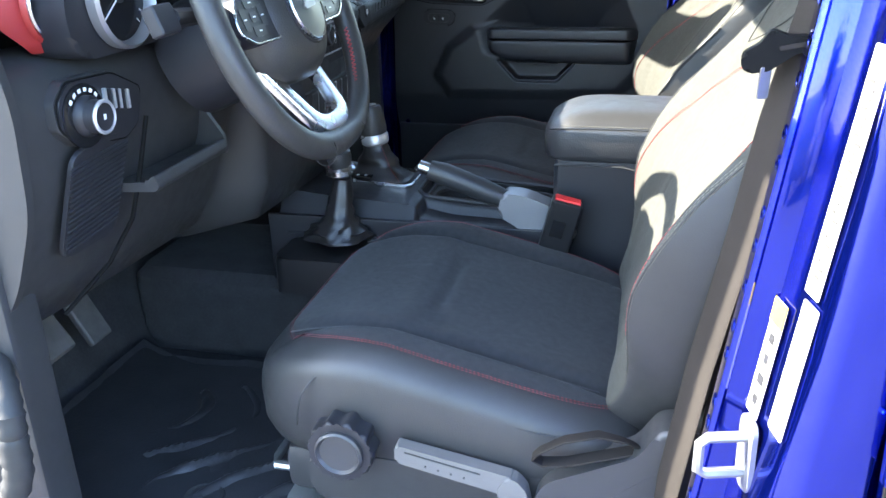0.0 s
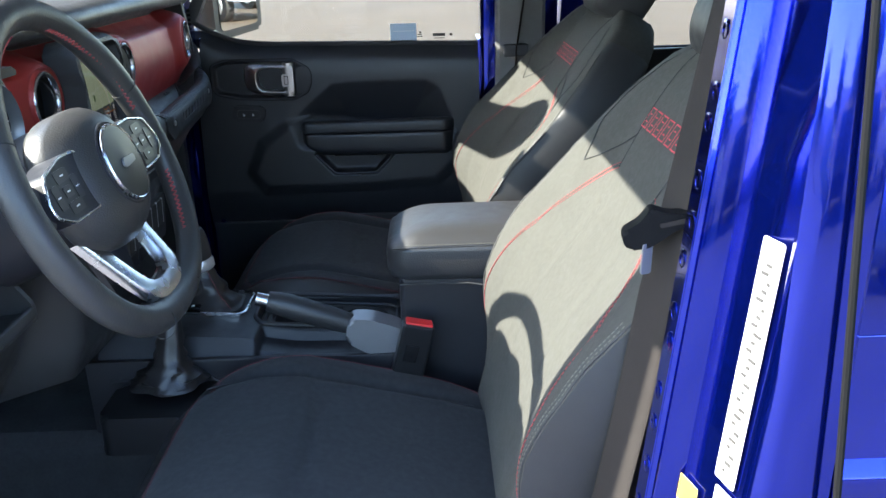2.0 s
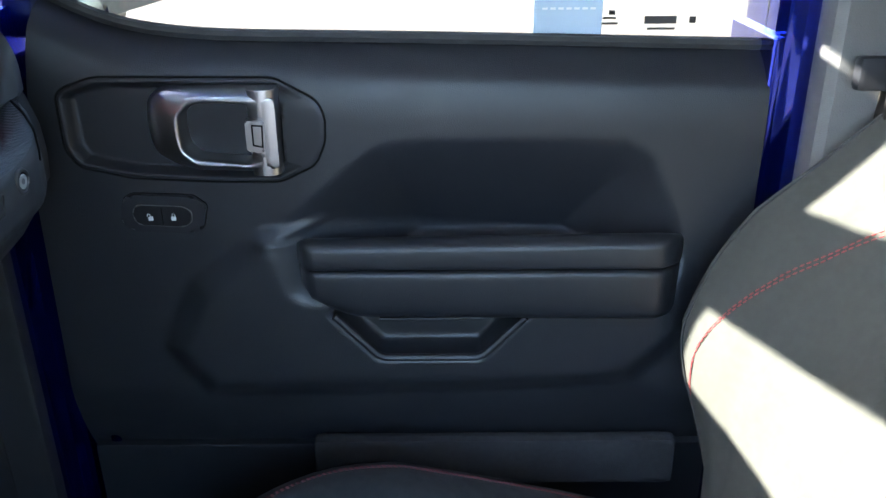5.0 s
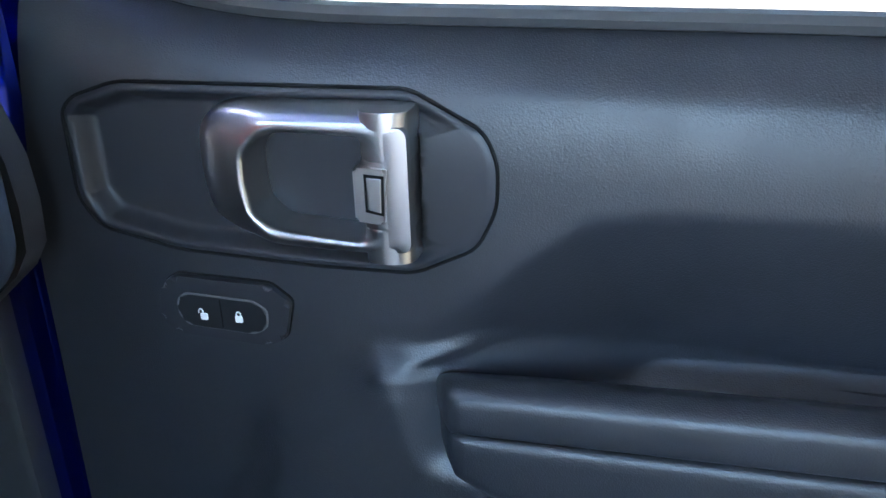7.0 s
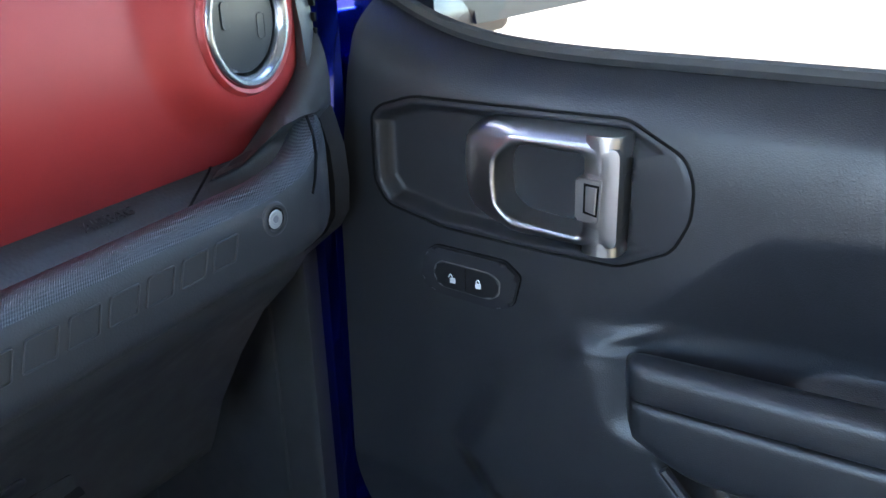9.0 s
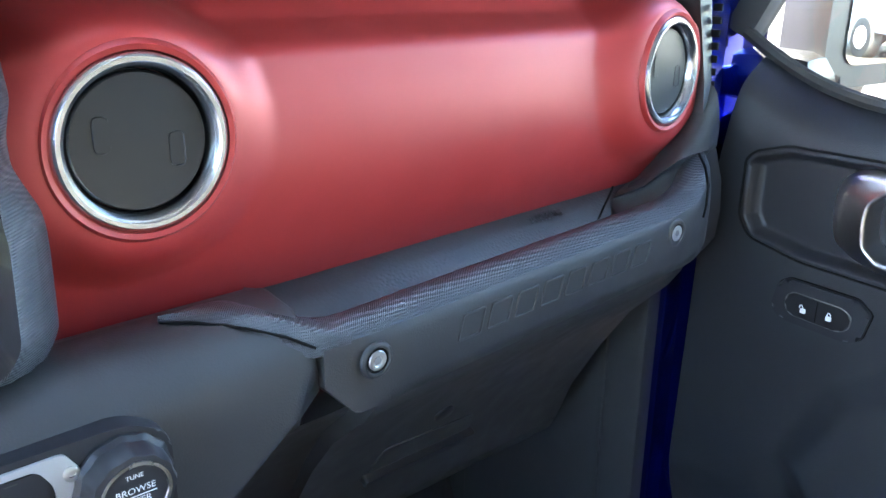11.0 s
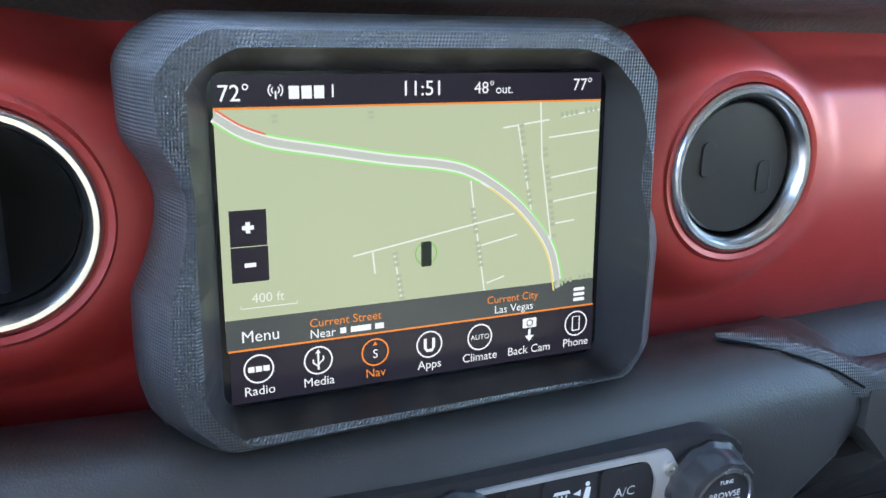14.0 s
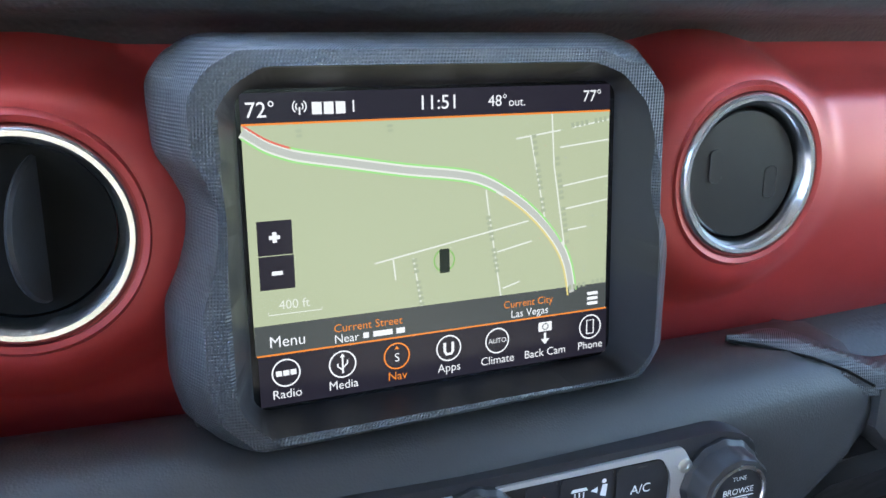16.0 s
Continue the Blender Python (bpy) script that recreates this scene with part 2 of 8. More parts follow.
def box_bm(c, s, bevel=0.0, seg=2, m=None, bm=None):
    bm2 = bmesh.new()
    bmesh.ops.create_cube(bm2, size=1.0)
    for v in bm2.verts:
        v.co = Vector((c[0] + v.co.x * s[0], c[1] + v.co.y * s[1], c[2] + v.co.z * s[2]))
    if bevel > 0:
        bmesh.ops.bevel(bm2, geom=bm2.edges[:], offset=bevel, segments=seg, profile=0.6, affect='EDGES')
    if m is not None:
        bm2.transform(m)
    if bm is None:
        return bm2
    me = bpy.data.meshes.new("tmp")
    bm2.to_mesh(me)
    bm.from_mesh(me)
    bpy.data.meshes.remove(me)
    bm2.free()
    return bm


def prism_bm(pts, d0, d1, bevel=0.0, seg=2, m=None):
    """A plate: the outline pts (u, v) drawn out from d0 to d1 along w; edges at d1 bevelled. m takes (u, v, w) to the world."""
    bm = bmesh.new()
    low = [bm.verts.new((u, v, d0)) for u, v in pts]
    top = [bm.verts.new((u, v, d1)) for u, v in pts]
    n = len(pts)
    bm.faces.new(low)
    cap = bm.faces.new(top)
    for i in range(n):
        bm.faces.new((low[i], low[(i + 1) % n], top[(i + 1) % n], top[i]))
    if bevel > 0:
        bmesh.ops.bevel(bm, geom=list(cap.edges), offset=bevel, segments=seg, profile=0.5, affect='EDGES')
    if m is not None:
        bm.transform(m)
    return bm


def round_poly(pts, r, seg=5):
    out = []
    n = len(pts)
    for i in range(n):
        p, a, b = Vector(pts[i]), Vector(pts[i - 1]), Vector(pts[(i + 1) % n])
        da, db = (a - p), (b - p)
        k = min(r, da.length * 0.45, db.length * 0.45)
        s, e = p + da.normalized() * k, p + db.normalized() * k
        for j in range(seg + 1):
            t = j / seg
            q = s * (1 - t) ** 2 + p * 2 * t * (1 - t) + e * t * t
            out.append((q.x, q.y))
    return out


def rect(w, h, r=0.0, cu=0.0, cv=0.0, seg=5):
    pts = [(cu - w / 2, cv - h / 2), (cu + w / 2, cv - h / 2), (cu + w / 2, cv + h / 2), (cu - w / 2, cv + h / 2)]
    return round_poly(pts, r, seg) if r > 0 else pts


def tube(name, pts, r, material, parent=None, label="", seg=8, closed=False, flat=None):
    """A swept rod through pts. flat: (width, thickness) gives a strap instead."""
    P = [Vector(p) for p in pts]
    n = len(P)
    verts, faces = [], []
    up = Vector((0, 0, 1))
    last = None
    for i in range(n):
        a, b = P[i - 1] if (i or closed) else P[i], P[(i + 1) % n] if (i < n - 1 or closed) else P[i]
        t = (b - a).normalized()
        if last is None:
            s = t.cross(up)
            if s.length < 1e-3:
                s = t.cross(Vector((1, 0, 0)))
        else:
            s = last - t * last.dot(t)
        s.normalize()
        last = s
        u = t.cross(s).normalized()
        for k in range(seg):
            th = 2 * math.pi * k / seg
            rr = r(i / max(1, n - 1)) if callable(r) else r
            if flat:
                cx, cy = math.cos(th), math.sin(th)
                verts.append(P[i] + s * flat[0] / 2 * math.copysign(abs(cx) ** 0.4, cx) + u * flat[1] / 2 * math.copysign(abs(cy) ** 0.4, cy))
            else:
                verts.append(P[i] + s * rr * math.cos(th) + u * rr * math.sin(th))
    for i in range(n if closed else n - 1):
        for k in range(seg):
            j = (i + 1) % n
            faces.append((i * seg + k, i * seg + (k + 1) % seg, j * seg + (k + 1) % seg, j * seg + k))
    if not closed:
        faces.append(tuple(range(seg)))
        faces.append(tuple((n - 1) * seg + k for k in range(seg)))
    return make(name, verts, faces, material, parent, label)


def lathe(name, prof, m, material, parent=None, label="", seg=48, arc=None, flute=0):
    """prof: (radius, height) turned about the local z axis of m."""
    verts, faces = [], []
    for r, h in prof:
        for k in range(seg):
            th = 2 * math.pi * k / seg
            rr = r * (1 + 0.02 * math.cos(flute * th)) if flute else r
            verts.append(m @ Vector((rr * math.cos(th), rr * math.sin(th), h)))
    for i in range(len(prof) - 1):
        for k in range(seg):
            faces.append((i * seg + k, i * seg + (k + 1) % seg, (i + 1) * seg + (k + 1) % seg, (i + 1) * seg + k))
    if prof[-1][0] > 1e-5:
        faces.append(tuple((len(prof) - 1) * seg + k for k in range(seg)))
    if prof[0][0] > 1e-5 and prof[0] != prof[-1]:
        faces.append(tuple(range(seg)))
    return make(name, verts, faces, material, parent, label)


def ring_lathe(name, prof, m, material, parent=None, label="", seg=64):
    """Like lathe, with a closed profile: a ring."""
    verts, faces = [], []
    n = len(prof)
    for r, h in prof:
        for k in range(seg):
            th = 2 * math.pi * k / seg
            verts.append(m @ Vector((r * math.cos(th), r * math.sin(th), h)))
    for i in range(n):
        j = (i + 1) % n
        for k in range(seg):
            faces.append((i * seg + k, i * seg + (k + 1) % seg, j * seg + (k + 1) % seg, j * seg + k))
    return make(name, verts, faces, material, parent, label)


def grid(name, nu, nv, f, material, parent=None, label="", thick=0.0, smooth=True, auto=40):
    """A surface f(u, v), u and v from 0 to 1; thick: a vector by which a back sheet lies behind it, closed along the rim."""
    verts = [Vector(f(i / nu, j / nv)) for i in range(nu + 1) for j in range(nv + 1)]
    w = nv + 1
    faces = [(i * w + j, (i + 1) * w + j, (i + 1) * w + j + 1, i * w + j + 1) for i in range(nu) for j in range(nv)]
    if thick:
        base, off = len(verts), Vector(thick)
        rim = [i * w for i in range(nu + 1)] + [nu * w + j for j in range(1, nv + 1)] + [i * w + nv for i in range(nu - 1, -1, -1)] + [j for j in range(nv - 1, 0, -1)]
        verts += [verts[i] + off for i in rim]
        k = len(rim)
        faces += [(rim[i], rim[(i + 1) % k], base + (i + 1) % k, base + i) for i in range(k)]
        faces.append(tuple(base + i for i in range(k)))
    return make(name, verts, faces, material, parent, label, smooth, auto)


def pillow(name, outline, surf, frame_of, material, parent=None, label="", thick=0.1, roll=0.04, rings=14, s0=0.0, s1=1.0, lift=0.0, wall=True, power=5.0):
    """A padded form. outline: closed list of (a, b); surf(a, b): height of the pad; frame_of(a, b, h): world place.
    The pad falls by roll towards its rim, then a wall goes down to -thick and closes."""
    n = len(outline)
    ca, cb = sum(p[0] for p in outline) / n, sum(p[1] for p in outline) / n
    verts, faces = [frame_of(ca, cb, surf(ca, cb) + lift)] if s0 == 0 else [], []
    off = len(verts)
    S = [s0 + (s1 - s0) * (k / rings) for k in range(0 if s0 else 1, rings + 1)]
    for s in S:
        for a, b in outline:
            aa, bb = ca + (a - ca) * s, cb + (b - cb) * s
            verts.append(frame_of(aa, bb, surf(aa, bb) - roll * s ** power + lift))
    R = len(S)
    if s0 == 0:
        faces += [(0, off + k, off + (k + 1) % n) for k in range(n)]
    for i in range(R - 1):
        for k in range(n):
            faces.append((off + i * n + k, off + i * n + (k + 1) % n, off + (i + 1) * n + (k + 1) % n, off + (i + 1) * n + k))
    if wall:
        start = off + (R - 1) * n
        for q, (f1, ins) in enumerate(((0.12, 1.012), (0.35, 1.02), (0.8, 1.015), (0.97, 0.99), (1.0, 0.95))):
            base = len(verts)
            for a, b in outline:
                top = surf(a, b) - roll
                aa, bb = ca + (a - ca) * ins, cb + (b - cb) * ins
                verts.append(frame_of(aa, bb, top + (-thick - top) * f1))
            for k in range(n):
                faces.append((start + k, start + (k + 1) % n, base + (k + 1) % n, base + k))
            start = base
        faces.append(tuple(start + k for k in range(n)))
    return make(name, verts, faces, material, parent, label, auto=60)


def text_mesh(name, body, size, m, material, parent=None, align='CENTER', depth=0.0, weight=0.0, spacing=1.0, label=""):
    cu = bpy.data.curves.new(name, 'FONT')
    cu.body, cu.size, cu.extrude, cu.align_x, cu.align_y = body, size, depth, align, 'CENTER'
    cu.offset, cu.space_character, cu.resolution_u = weight, spacing, 3
    ob = bpy.data.objects.new(name + "_tmp", cu)
    scene.collection.objects.link(ob)
    bpy.context.view_layer.update()
    me = bpy.data.meshes.new_from_object(ob)
    bpy.data.objects.remove(ob)
    me.transform(m)
    me.name = name
    return finish(name, me, material, parent, label, smooth=False)


def frame_m(o, u, v, w):
    """The matrix with axes u, v, w at o."""
    u, v, w = (Vector(a).normalized() for a in (u, v, w))
    return Matrix(((u.x, v.x, w.x, o[0]), (u.y, v.y, w.y, o[1]), (u.z, v.z, w.z, o[2]), (0, 0, 0, 1)))


def inside(poly, x, z):
    """Signed distance to a polygon, positive inside."""
    d, c, n = 1e9, False, len(poly)
    for i in range(n):
        (x0, z0), (x1, z1) = poly[i - 1], poly[i]
        ex, ez = x1 - x0, z1 - z0
        t = max(0.0, min(1.0, ((x - x0) * ex + (z - z0) * ez) / (ex * ex + ez * ez + 1e-12)))
        d = min(d, math.hypot(x - x0 - t * ex, z - z0 - t * ez))
        if (z0 > z) != (z1 > z) and x < ex * (z - z0) / (ez + 1e-15) + x0:
            c = not c
    return d if c else -d


def ease(d, w):
    t = max(0.0, min(1.0, d / w + 0.5))
    return t * t * (3 - 2 * t)


def smooth_path(pts, k):
    out = []
    P = [Vector(p) for p in pts]
    for i in range(len(P) - 1):
        p0, p1, p2, p3 = P[max(0, i - 1)], P[i], P[i + 1], P[min(len(P) - 1, i + 2)]
        for j in range(k):
            t = j / k
            out.append(tuple(0.5 * ((2 * p1) + (p2 - p0) * t + (2 * p0 - 5 * p1 + 4 * p2 - p3) * t * t + (3 * p1 - p0 - 3 * p2 + p3) * t ** 3)))
    return out + [tuple(P[-1])]


def lerp_table(tab, x):
    for (x0, y0), (x1, y1) in zip(tab, tab[1:]):
        if x <= x1:
            t = max(0.0, (x - x0) / (x1 - x0))
            return y0 + (y1 - y0) * t
    return tab[-1][1]


DASH_SWEEP = 0.055


def dx(y):
    """How far the dash falls back towards the windscreen at its ends."""
    d = DASH_SWEEP * (math.sqrt(y * y + 0.0004) - 0.02)
    if y > 0:
        d = d / (1 + (d / 0.0145) ** 4) ** 0.25     # the passenger's half soon runs straight across
    return -d


def stitches(name, pts, length, gap, r, material, parent):
    """A row of short raised threads along a path, as one mesh."""
    verts, faces = [], []
    P = [Vector(p) for p in pts]
    run, on, left = 0.0, True, length
    seg = [P[0]]
    rows = []
    for a, b in zip(P, P[1:]):
        d = (b - a).length
        t = 0.0
        while d - t > left:
            t += left
            q = a.lerp(b, t / d)
            if on:
                rows.append((seg[0], q))
            on = not on
            left = length if on else gap
            seg = [q]
        left -= d - t
    for a, b in rows:
        w = (b - a).normalized()
        u = w.orthogonal().normalized()
        v = w.cross(u)
        i = len(verts)
        for c, k in ((a, 0.6), (a.lerp(b, 0.5), 1.15), (b, 0.6)):
            verts += [c + (u * math.cos(h) + v * math.sin(h)) * r * k for h in (0, 1.57, 3.14, 4.71)]
        for q in (0, 4):
            faces += [(i + q + k, i + q + (k + 1) % 4, i + q + 4 + (k + 1) % 4, i + q + 4 + k) for k in range(4)]
    if verts:
        make(name, verts, faces, material, parent)


# ---- the setting outside ----
def ground_sheet():
    make("ground", [(-900, -900, 0), (900, -900, 0), (900, 900, 0), (-900, 900, 0)], [(0, 1, 2, 3)], GROUND)
    tagged(bpy.data.objects["ground"], "pale sunlit concrete parking lot reaching the horizon", "ground", kind="structure")
    lot = make("pavement", [(-60, -60, 0.006), (60, -60, 0.006), (60, 0.9, 0.006), (-60, 0.9, 0.006)], [(0, 1, 2, 3)], ASPHALT)
    tagged(lot, "worn grey asphalt parking bay beside the car", "asphalt", kind="structure")


ground_sheet()


def ridge():
    rng = random.Random(5)
    n = 90
    verts, faces = [], []
    for i in range(n + 1):
        a = radians(180 + 180 * i / n)
        h = 34 + 16 * noise.noise(Vector((i * 0.13, 0, 0))) + 6 * noise.noise(Vector((i * 0.5, 3, 0)))
        verts += [(700 * math.cos(a), 700 * math.sin(a), -1), (730 * math.cos(a), 730 * math.sin(a), h), (860 * math.cos(a), 860 * math.sin(a), -1)]
    for i in range(n):
        for k in (0, 1):
            faces.append((i * 3 + k, i * 3 + 3 + k, i * 3 + 4 + k, i * 3 + 1 + k))
    ob = make("backdrop", verts, faces, RIDGE)
    tagged(ob, "hazy tan desert ridge along the horizon", "hills", kind="structure")


ridge()


def tree(x, y, h, seed):
    rng = random.Random(seed)
    t = thing("tree", "dark green parking-lot tree with an uneven leafy crown", "tree", "trees by the lot")
    t.location = (x, y, 0)
    tube("trunk", [(0, 0, 0), (0.05, 0.03, h * 0.25), (0.0, 0.08, h * 0.5), (0.05, 0, h * 0.8)], lambda s: 0.16 * (1 - 0.75 * s), BARK, t)
    for k in range(5):
        a = rng.uniform(0, 6.28)
        z0 = h * rng.uniform(0.3, 0.55)
        tube("limb", [(0, 0.05, z0), (math.cos(a) * h * 0.1, math.sin(a) * h * 0.1, z0 + h * 0.12), (math.cos(a) * h * 0.2, math.sin(a) * h * 0.2, z0 + h * 0.2)],
             lambda s: 0.06 * (1 - 0.7 * s), BARK, t, seg=6)
    verts, faces = [], []
    for k in range(900):
        a, b = rng.uniform(0, 6.28), rng.gauss(0, 0.5)
        rad = h * 0.28 * rng.random() ** 0.4 * (1 + 0.3 * math.sin(3 * a + seed))
        c = Vector((rad * math.cos(a) * math.cos(b), rad * math.sin(a) * math.cos(b), h * 0.66 + rad * math.sin(b) * 1.1))
        r = h * 0.045
        d1, d2 = Vector((rng.gauss(0, 1), rng.gauss(0, 1), rng.gauss(0, 1))).normalized() * r, Vector((rng.gauss(0, 1), rng.gauss(0, 1), rng.gauss(0, 1))).normalized() * r
        i = len(verts)
        verts += [c - d1, c + d2 * 0.5, c + d1, c - d2 * 0.5]
        faces.append((i, i + 1, i + 2, i + 3))
    make("crown", verts, faces, LEAF, t, smooth=False)


for i, (tx, ty, th) in enumerate(((-12, -24, 4.4), (-4.0, -23, 4.0), (1.0, -25, 4.6), (4.6, -23.5, 4.9), (9.5, -24, 4.5), (17.5, -23, 4.3), (25, -25, 4.8))):
    tree(tx, ty, th, i + 1)


def parked_car(x, y, rz, paint, label):
    c = thing("parked_car", label, "car", "parked cars in the lot")
    c.matrix_world = pose(x, y, 0, 0, 0, rz)
    prof = [(-2.2, 0.45), (-2.25, 0.75), (-2.1, 0.98), (-1.2, 1.08), (-0.55, 1.62), (0.2, 1.72), (1.5, 1.68), (2.15, 1.15), (2.25, 0.8), (2.2, 0.42)]
    bm = bmesh.new()
    rows = []
    for s, w in ((-1, 0.80), (-0.97, 0.9), (0, 0.92), (0.97, 0.9), (1, 0.80)):
        rows.append([bm.verts.new((px, s * (0.92 if pz < 1.2 else 0.74), pz)) for px, pz in prof])
    n = len(prof)
    for a, b in zip(rows, rows[1:]):
        for i in range(n):
            bm.faces.new((a[i], a[(i + 1) % n], b[(i + 1) % n], b[i]))
    bm.faces.new(rows[0])
    bm.faces.new(list(reversed(rows[-1])))
    body = part("body", bm, paint, c, auto=25)
    part("windscreen", prism_bm([(-0.62, 1.12), (0.62, 1.12), (0.56, 1.58), (-0.56, 1.58)], 0, 0.02, m=frame_m((-1.19, 0, 0.12), (0, -1, 0), (0.5, 0, 0.87), (-0.87, 0, 0.5)) @ Matrix.Translation((0, -0.02, 0.0))), TINT, body)
    for s in (-1, 1):
        part("side_window", prism_bm([(-0.6, 1.15), (1.7, 1.15), (1.4, 1.58), (-0.2, 1.6)], 0, 0.03, m=frame_m((0, s * 0.83, 0), (1, 0, 0), (0, -s * 0.3, 1), (0, s, 0.3))), TINT, body)
        part("headlight", box_bm((-2.2, s * 0.68, 0.82), (0.08, 0.3, 0.14), 0.03), LAMP, body)
    part("grille", box_bm((-2.24, 0, 0.68), (0.05, 0.9, 0.2), 0.02), SMOOTH, body)
    for wx in (-1.4, 1.4):
        for s in (-1, 1):
            m = frame_m((wx, s * 0.86, 0.34), (1, 0, 0), (0, 0, s), (0, -s, 0)) @ Matrix.Diagonal((1, 1, -1, 1))
            w = lathe("wheel", [(0.0, 0.1), (0.2, 0.1), (0.22, 0.12), (0.34, 0.11), (0.34, -0.1), (0.2, -0.1)], m, RUBBER, c, seg=24)
            lathe("rim", [(0.0, 0.125), (0.19, 0.13), (0.2, 0.11)], m, SILVER, w, seg=24)


for i, (px, py, rz, pm, lb) in enumerate((
        (15.0, 6.2, 0, WHITECAR, "white crossover parked on the concrete lot"), (15.3, 9.3, 0, GREYCAR, "grey crossover parked on the concrete lot"),
        (15.1, 12.4, 0, WHITECAR, "white crossover parked on the concrete lot"), (15.0, 15.5, 0, WHITECAR, "white crossover parked on the concrete lot"),
        (15.0, 18.6, 0, WHITECAR, "white crossover parked on the concrete lot"),
        (-3.0, -15.4, 90, GREYCAR, "grey crossover parked before the trees"), (0.3, -15.4, 90, NAVYCAR, "dark blue crossover parked before the trees"), (3.6, -15.0, 90, NAVYCAR, "dark blue crossover parked before the trees"),
        (7.2, -15.2, 90, GREYCAR, "grey crossover parked before the trees"), (10.6, -15.2, 90, NAVYCAR, "dark blue crossover parked before the trees"))):
    parked_car(px, py, rz, pm, lb)


# ---- the vehicle's shell ----
FLOOR = 0.56
YB = 0.83             # outer side of the body


def quad_plate(name, pts, t, material, parent, label=""):
    """A flat panel through the given corners, thickened by the vector t."""
    verts = [Vector(p) for p in pts]
    n = len(verts)
    verts += [v + Vector(t) for v in verts]
    faces = [tuple(range(n)), tuple(range(2 * n - 1, n - 1, -1))] + [(i, (i + 1) % n, n + (i + 1) % n, n + i) for i in range(n)]
    return make(name, verts, faces, material, parent, label, auto=20)


shell = thing("vehicle_shell", "metallic blue off-road vehicle body with the driver's door open", "vehicle body")


def build_shell():
    # floor pan, tunnel, toe board, firewall
    part("floor_pan", box_bm((0.75, 0, FLOOR - 0.03), (2.6, 1.5, 0.06), 0.01), CARPET, shell, "black carpeted floor")
    part("tunnel", box_bm((0.30, 0, 0.64), (1.3, 0.30, 0.20), 0.05, 3), CARPET, shell, "black carpeted transmission tunnel")
    quad_plate("toe_board", [(-0.30, -0.72, FLOOR - 0.02), (-0.30, 0.70, FLOOR - 0.02), (-0.46, 0.70, 0.92), (-0.46, -0.72, 0.92)], (-0.03, 0, 0), CARPET, shell)
    part("firewall", box_bm((-0.48, 0, 1.1), (0.04, 1.46, 0.5)), CARPET, shell)
    # cowl, bonnet and front clip
    part("bonnet", box_bm((-1.15, 0, 1.12), (1.25, 1.35, 0.22), 0.06, 3), BLUE, shell)
    part("cowl", box_bm((-0.45, 0, 1.28), (0.22, 1.45, 0.16), 0.03), BLUE, shell)
    part("front_body", box_bm((-1.12, 0, 0.82), (1.15, 1.10, 0.42), 0.04, 3), BLUE, shell)
    for wx in (-1.22, 1.78):
        for s in (-1, 1):
            m = frame_m((wx, s * 0.79, 0.40), (1, 0, 0), (0, 0, s), (0, -s, 0)) @ Matrix.Diagonal((1, 1, -1, 1))
            w = lathe("wheel", [(0.0, -0.12), (0.25, -0.12), (0.37, -0.11), (0.40, -0.07), (0.40, 0.07), (0.37, 0.11), (0.25, 0.12), (0.23, 0.09), (0.0, 0.09)], m, RUBBER, shell, "black tyre", seg=40)
            lathe("rim", [(0.235, 0.085), (0.23, 0.12), (0.21, 0.11), (0.10, 0.10), (0.0, 0.11)], m, GREYMETAL, w, seg=40)
    # roof, header, rear
    part("roof", box_bm((1.29, 0, 1.82), (2.5, 1.58, 0.05), 0.02), BLACK, shell)
    part("headliner", box_bm((1.30, 0, 1.785), (2.4, 1.40, 0.012), 0.003), HEADLINER, shell)
    part("windscreen_header", box_bm((0.114, 0, 1.765), (0.09, 1.42, 0.070), 0.015, 3), BLACK, shell)
    for s in (-1, 1):
        # windscreen pillar
        # the driver's, out of view, is made wider to keep sun off the belt
        w_ = 0.735 if s < 0 else 0.71
        tube("windscreen_pillar", [(-0.38, s * w_, 1.28), (-0.15, s * (w_ - 0.005), 1.50), (0.06, s * (w_ - 0.01), 1.72)], 0.04, BLUE, shell, seg=10, flat=(0.09, 0.19 if s < 0 else 0.085))
        q_ = 0.03 if s > 0 else -0.03
        tube("pillar_trim", [(-0.34, s * (0.66 - q_), 1.30), (-0.11, s * (0.655 - q_), 1.50), (0.10, s * (0.645 - q_), 1.70)], 0.03, BLACK, shell, seg=10, flat=(0.11, 0.05))
        # lower hinge post
        part("hinge_post", box_bm((-0.125 if s > 0 else -0.34, s * 0.765, 1.0), (0.17, 0.10, 0.80), 0.03, 3), BLUE, shell)
        part("kick_panel", box_bm((-0.240, s * 0.727, 0.80), (0.33, 0.06, 0.62), 0.01), BLACK, shell)
        part("kick_pad", box_bm((-0.230 if s > 0 else -0.36, s * 0.708, 0.82), (0.22, 0.03, 0.54), 0.006), BLACK, shell)
        part("roof_rail", box_bm((1.2, s * (0.68 if s > 0 else 0.72), 1.745), (2.4, 0.08 if s > 0 else 0.16, 0.11), 0.02), BLACK, shell)
        part("rear_pillar", box_bm((1.62, s * 0.74, 1.2), (0.12, 0.14, 1.2), 0.03), BLUE, shell)
        part("door_sill", box_bm((0.30, s * 0.775, 0.55), (1.0, 0.11, 0.12), 0.02, 3), BLUE, shell)
        part("sill_guard", box_bm((0.30, s * 0.755, 0.614), (0.75, 0.06, 0.008), 0.002), SMOOTH, shell)
    part("tailgate", box_bm((2.25, 0, 0.95), (0.06, 1.5, 0.8), 0.02), BLUE, shell)
    part("rear_quarter_floor", box_bm((1.9, 0, 0.72), (0.7, 1.4, 0.04)), CARPET, shell)
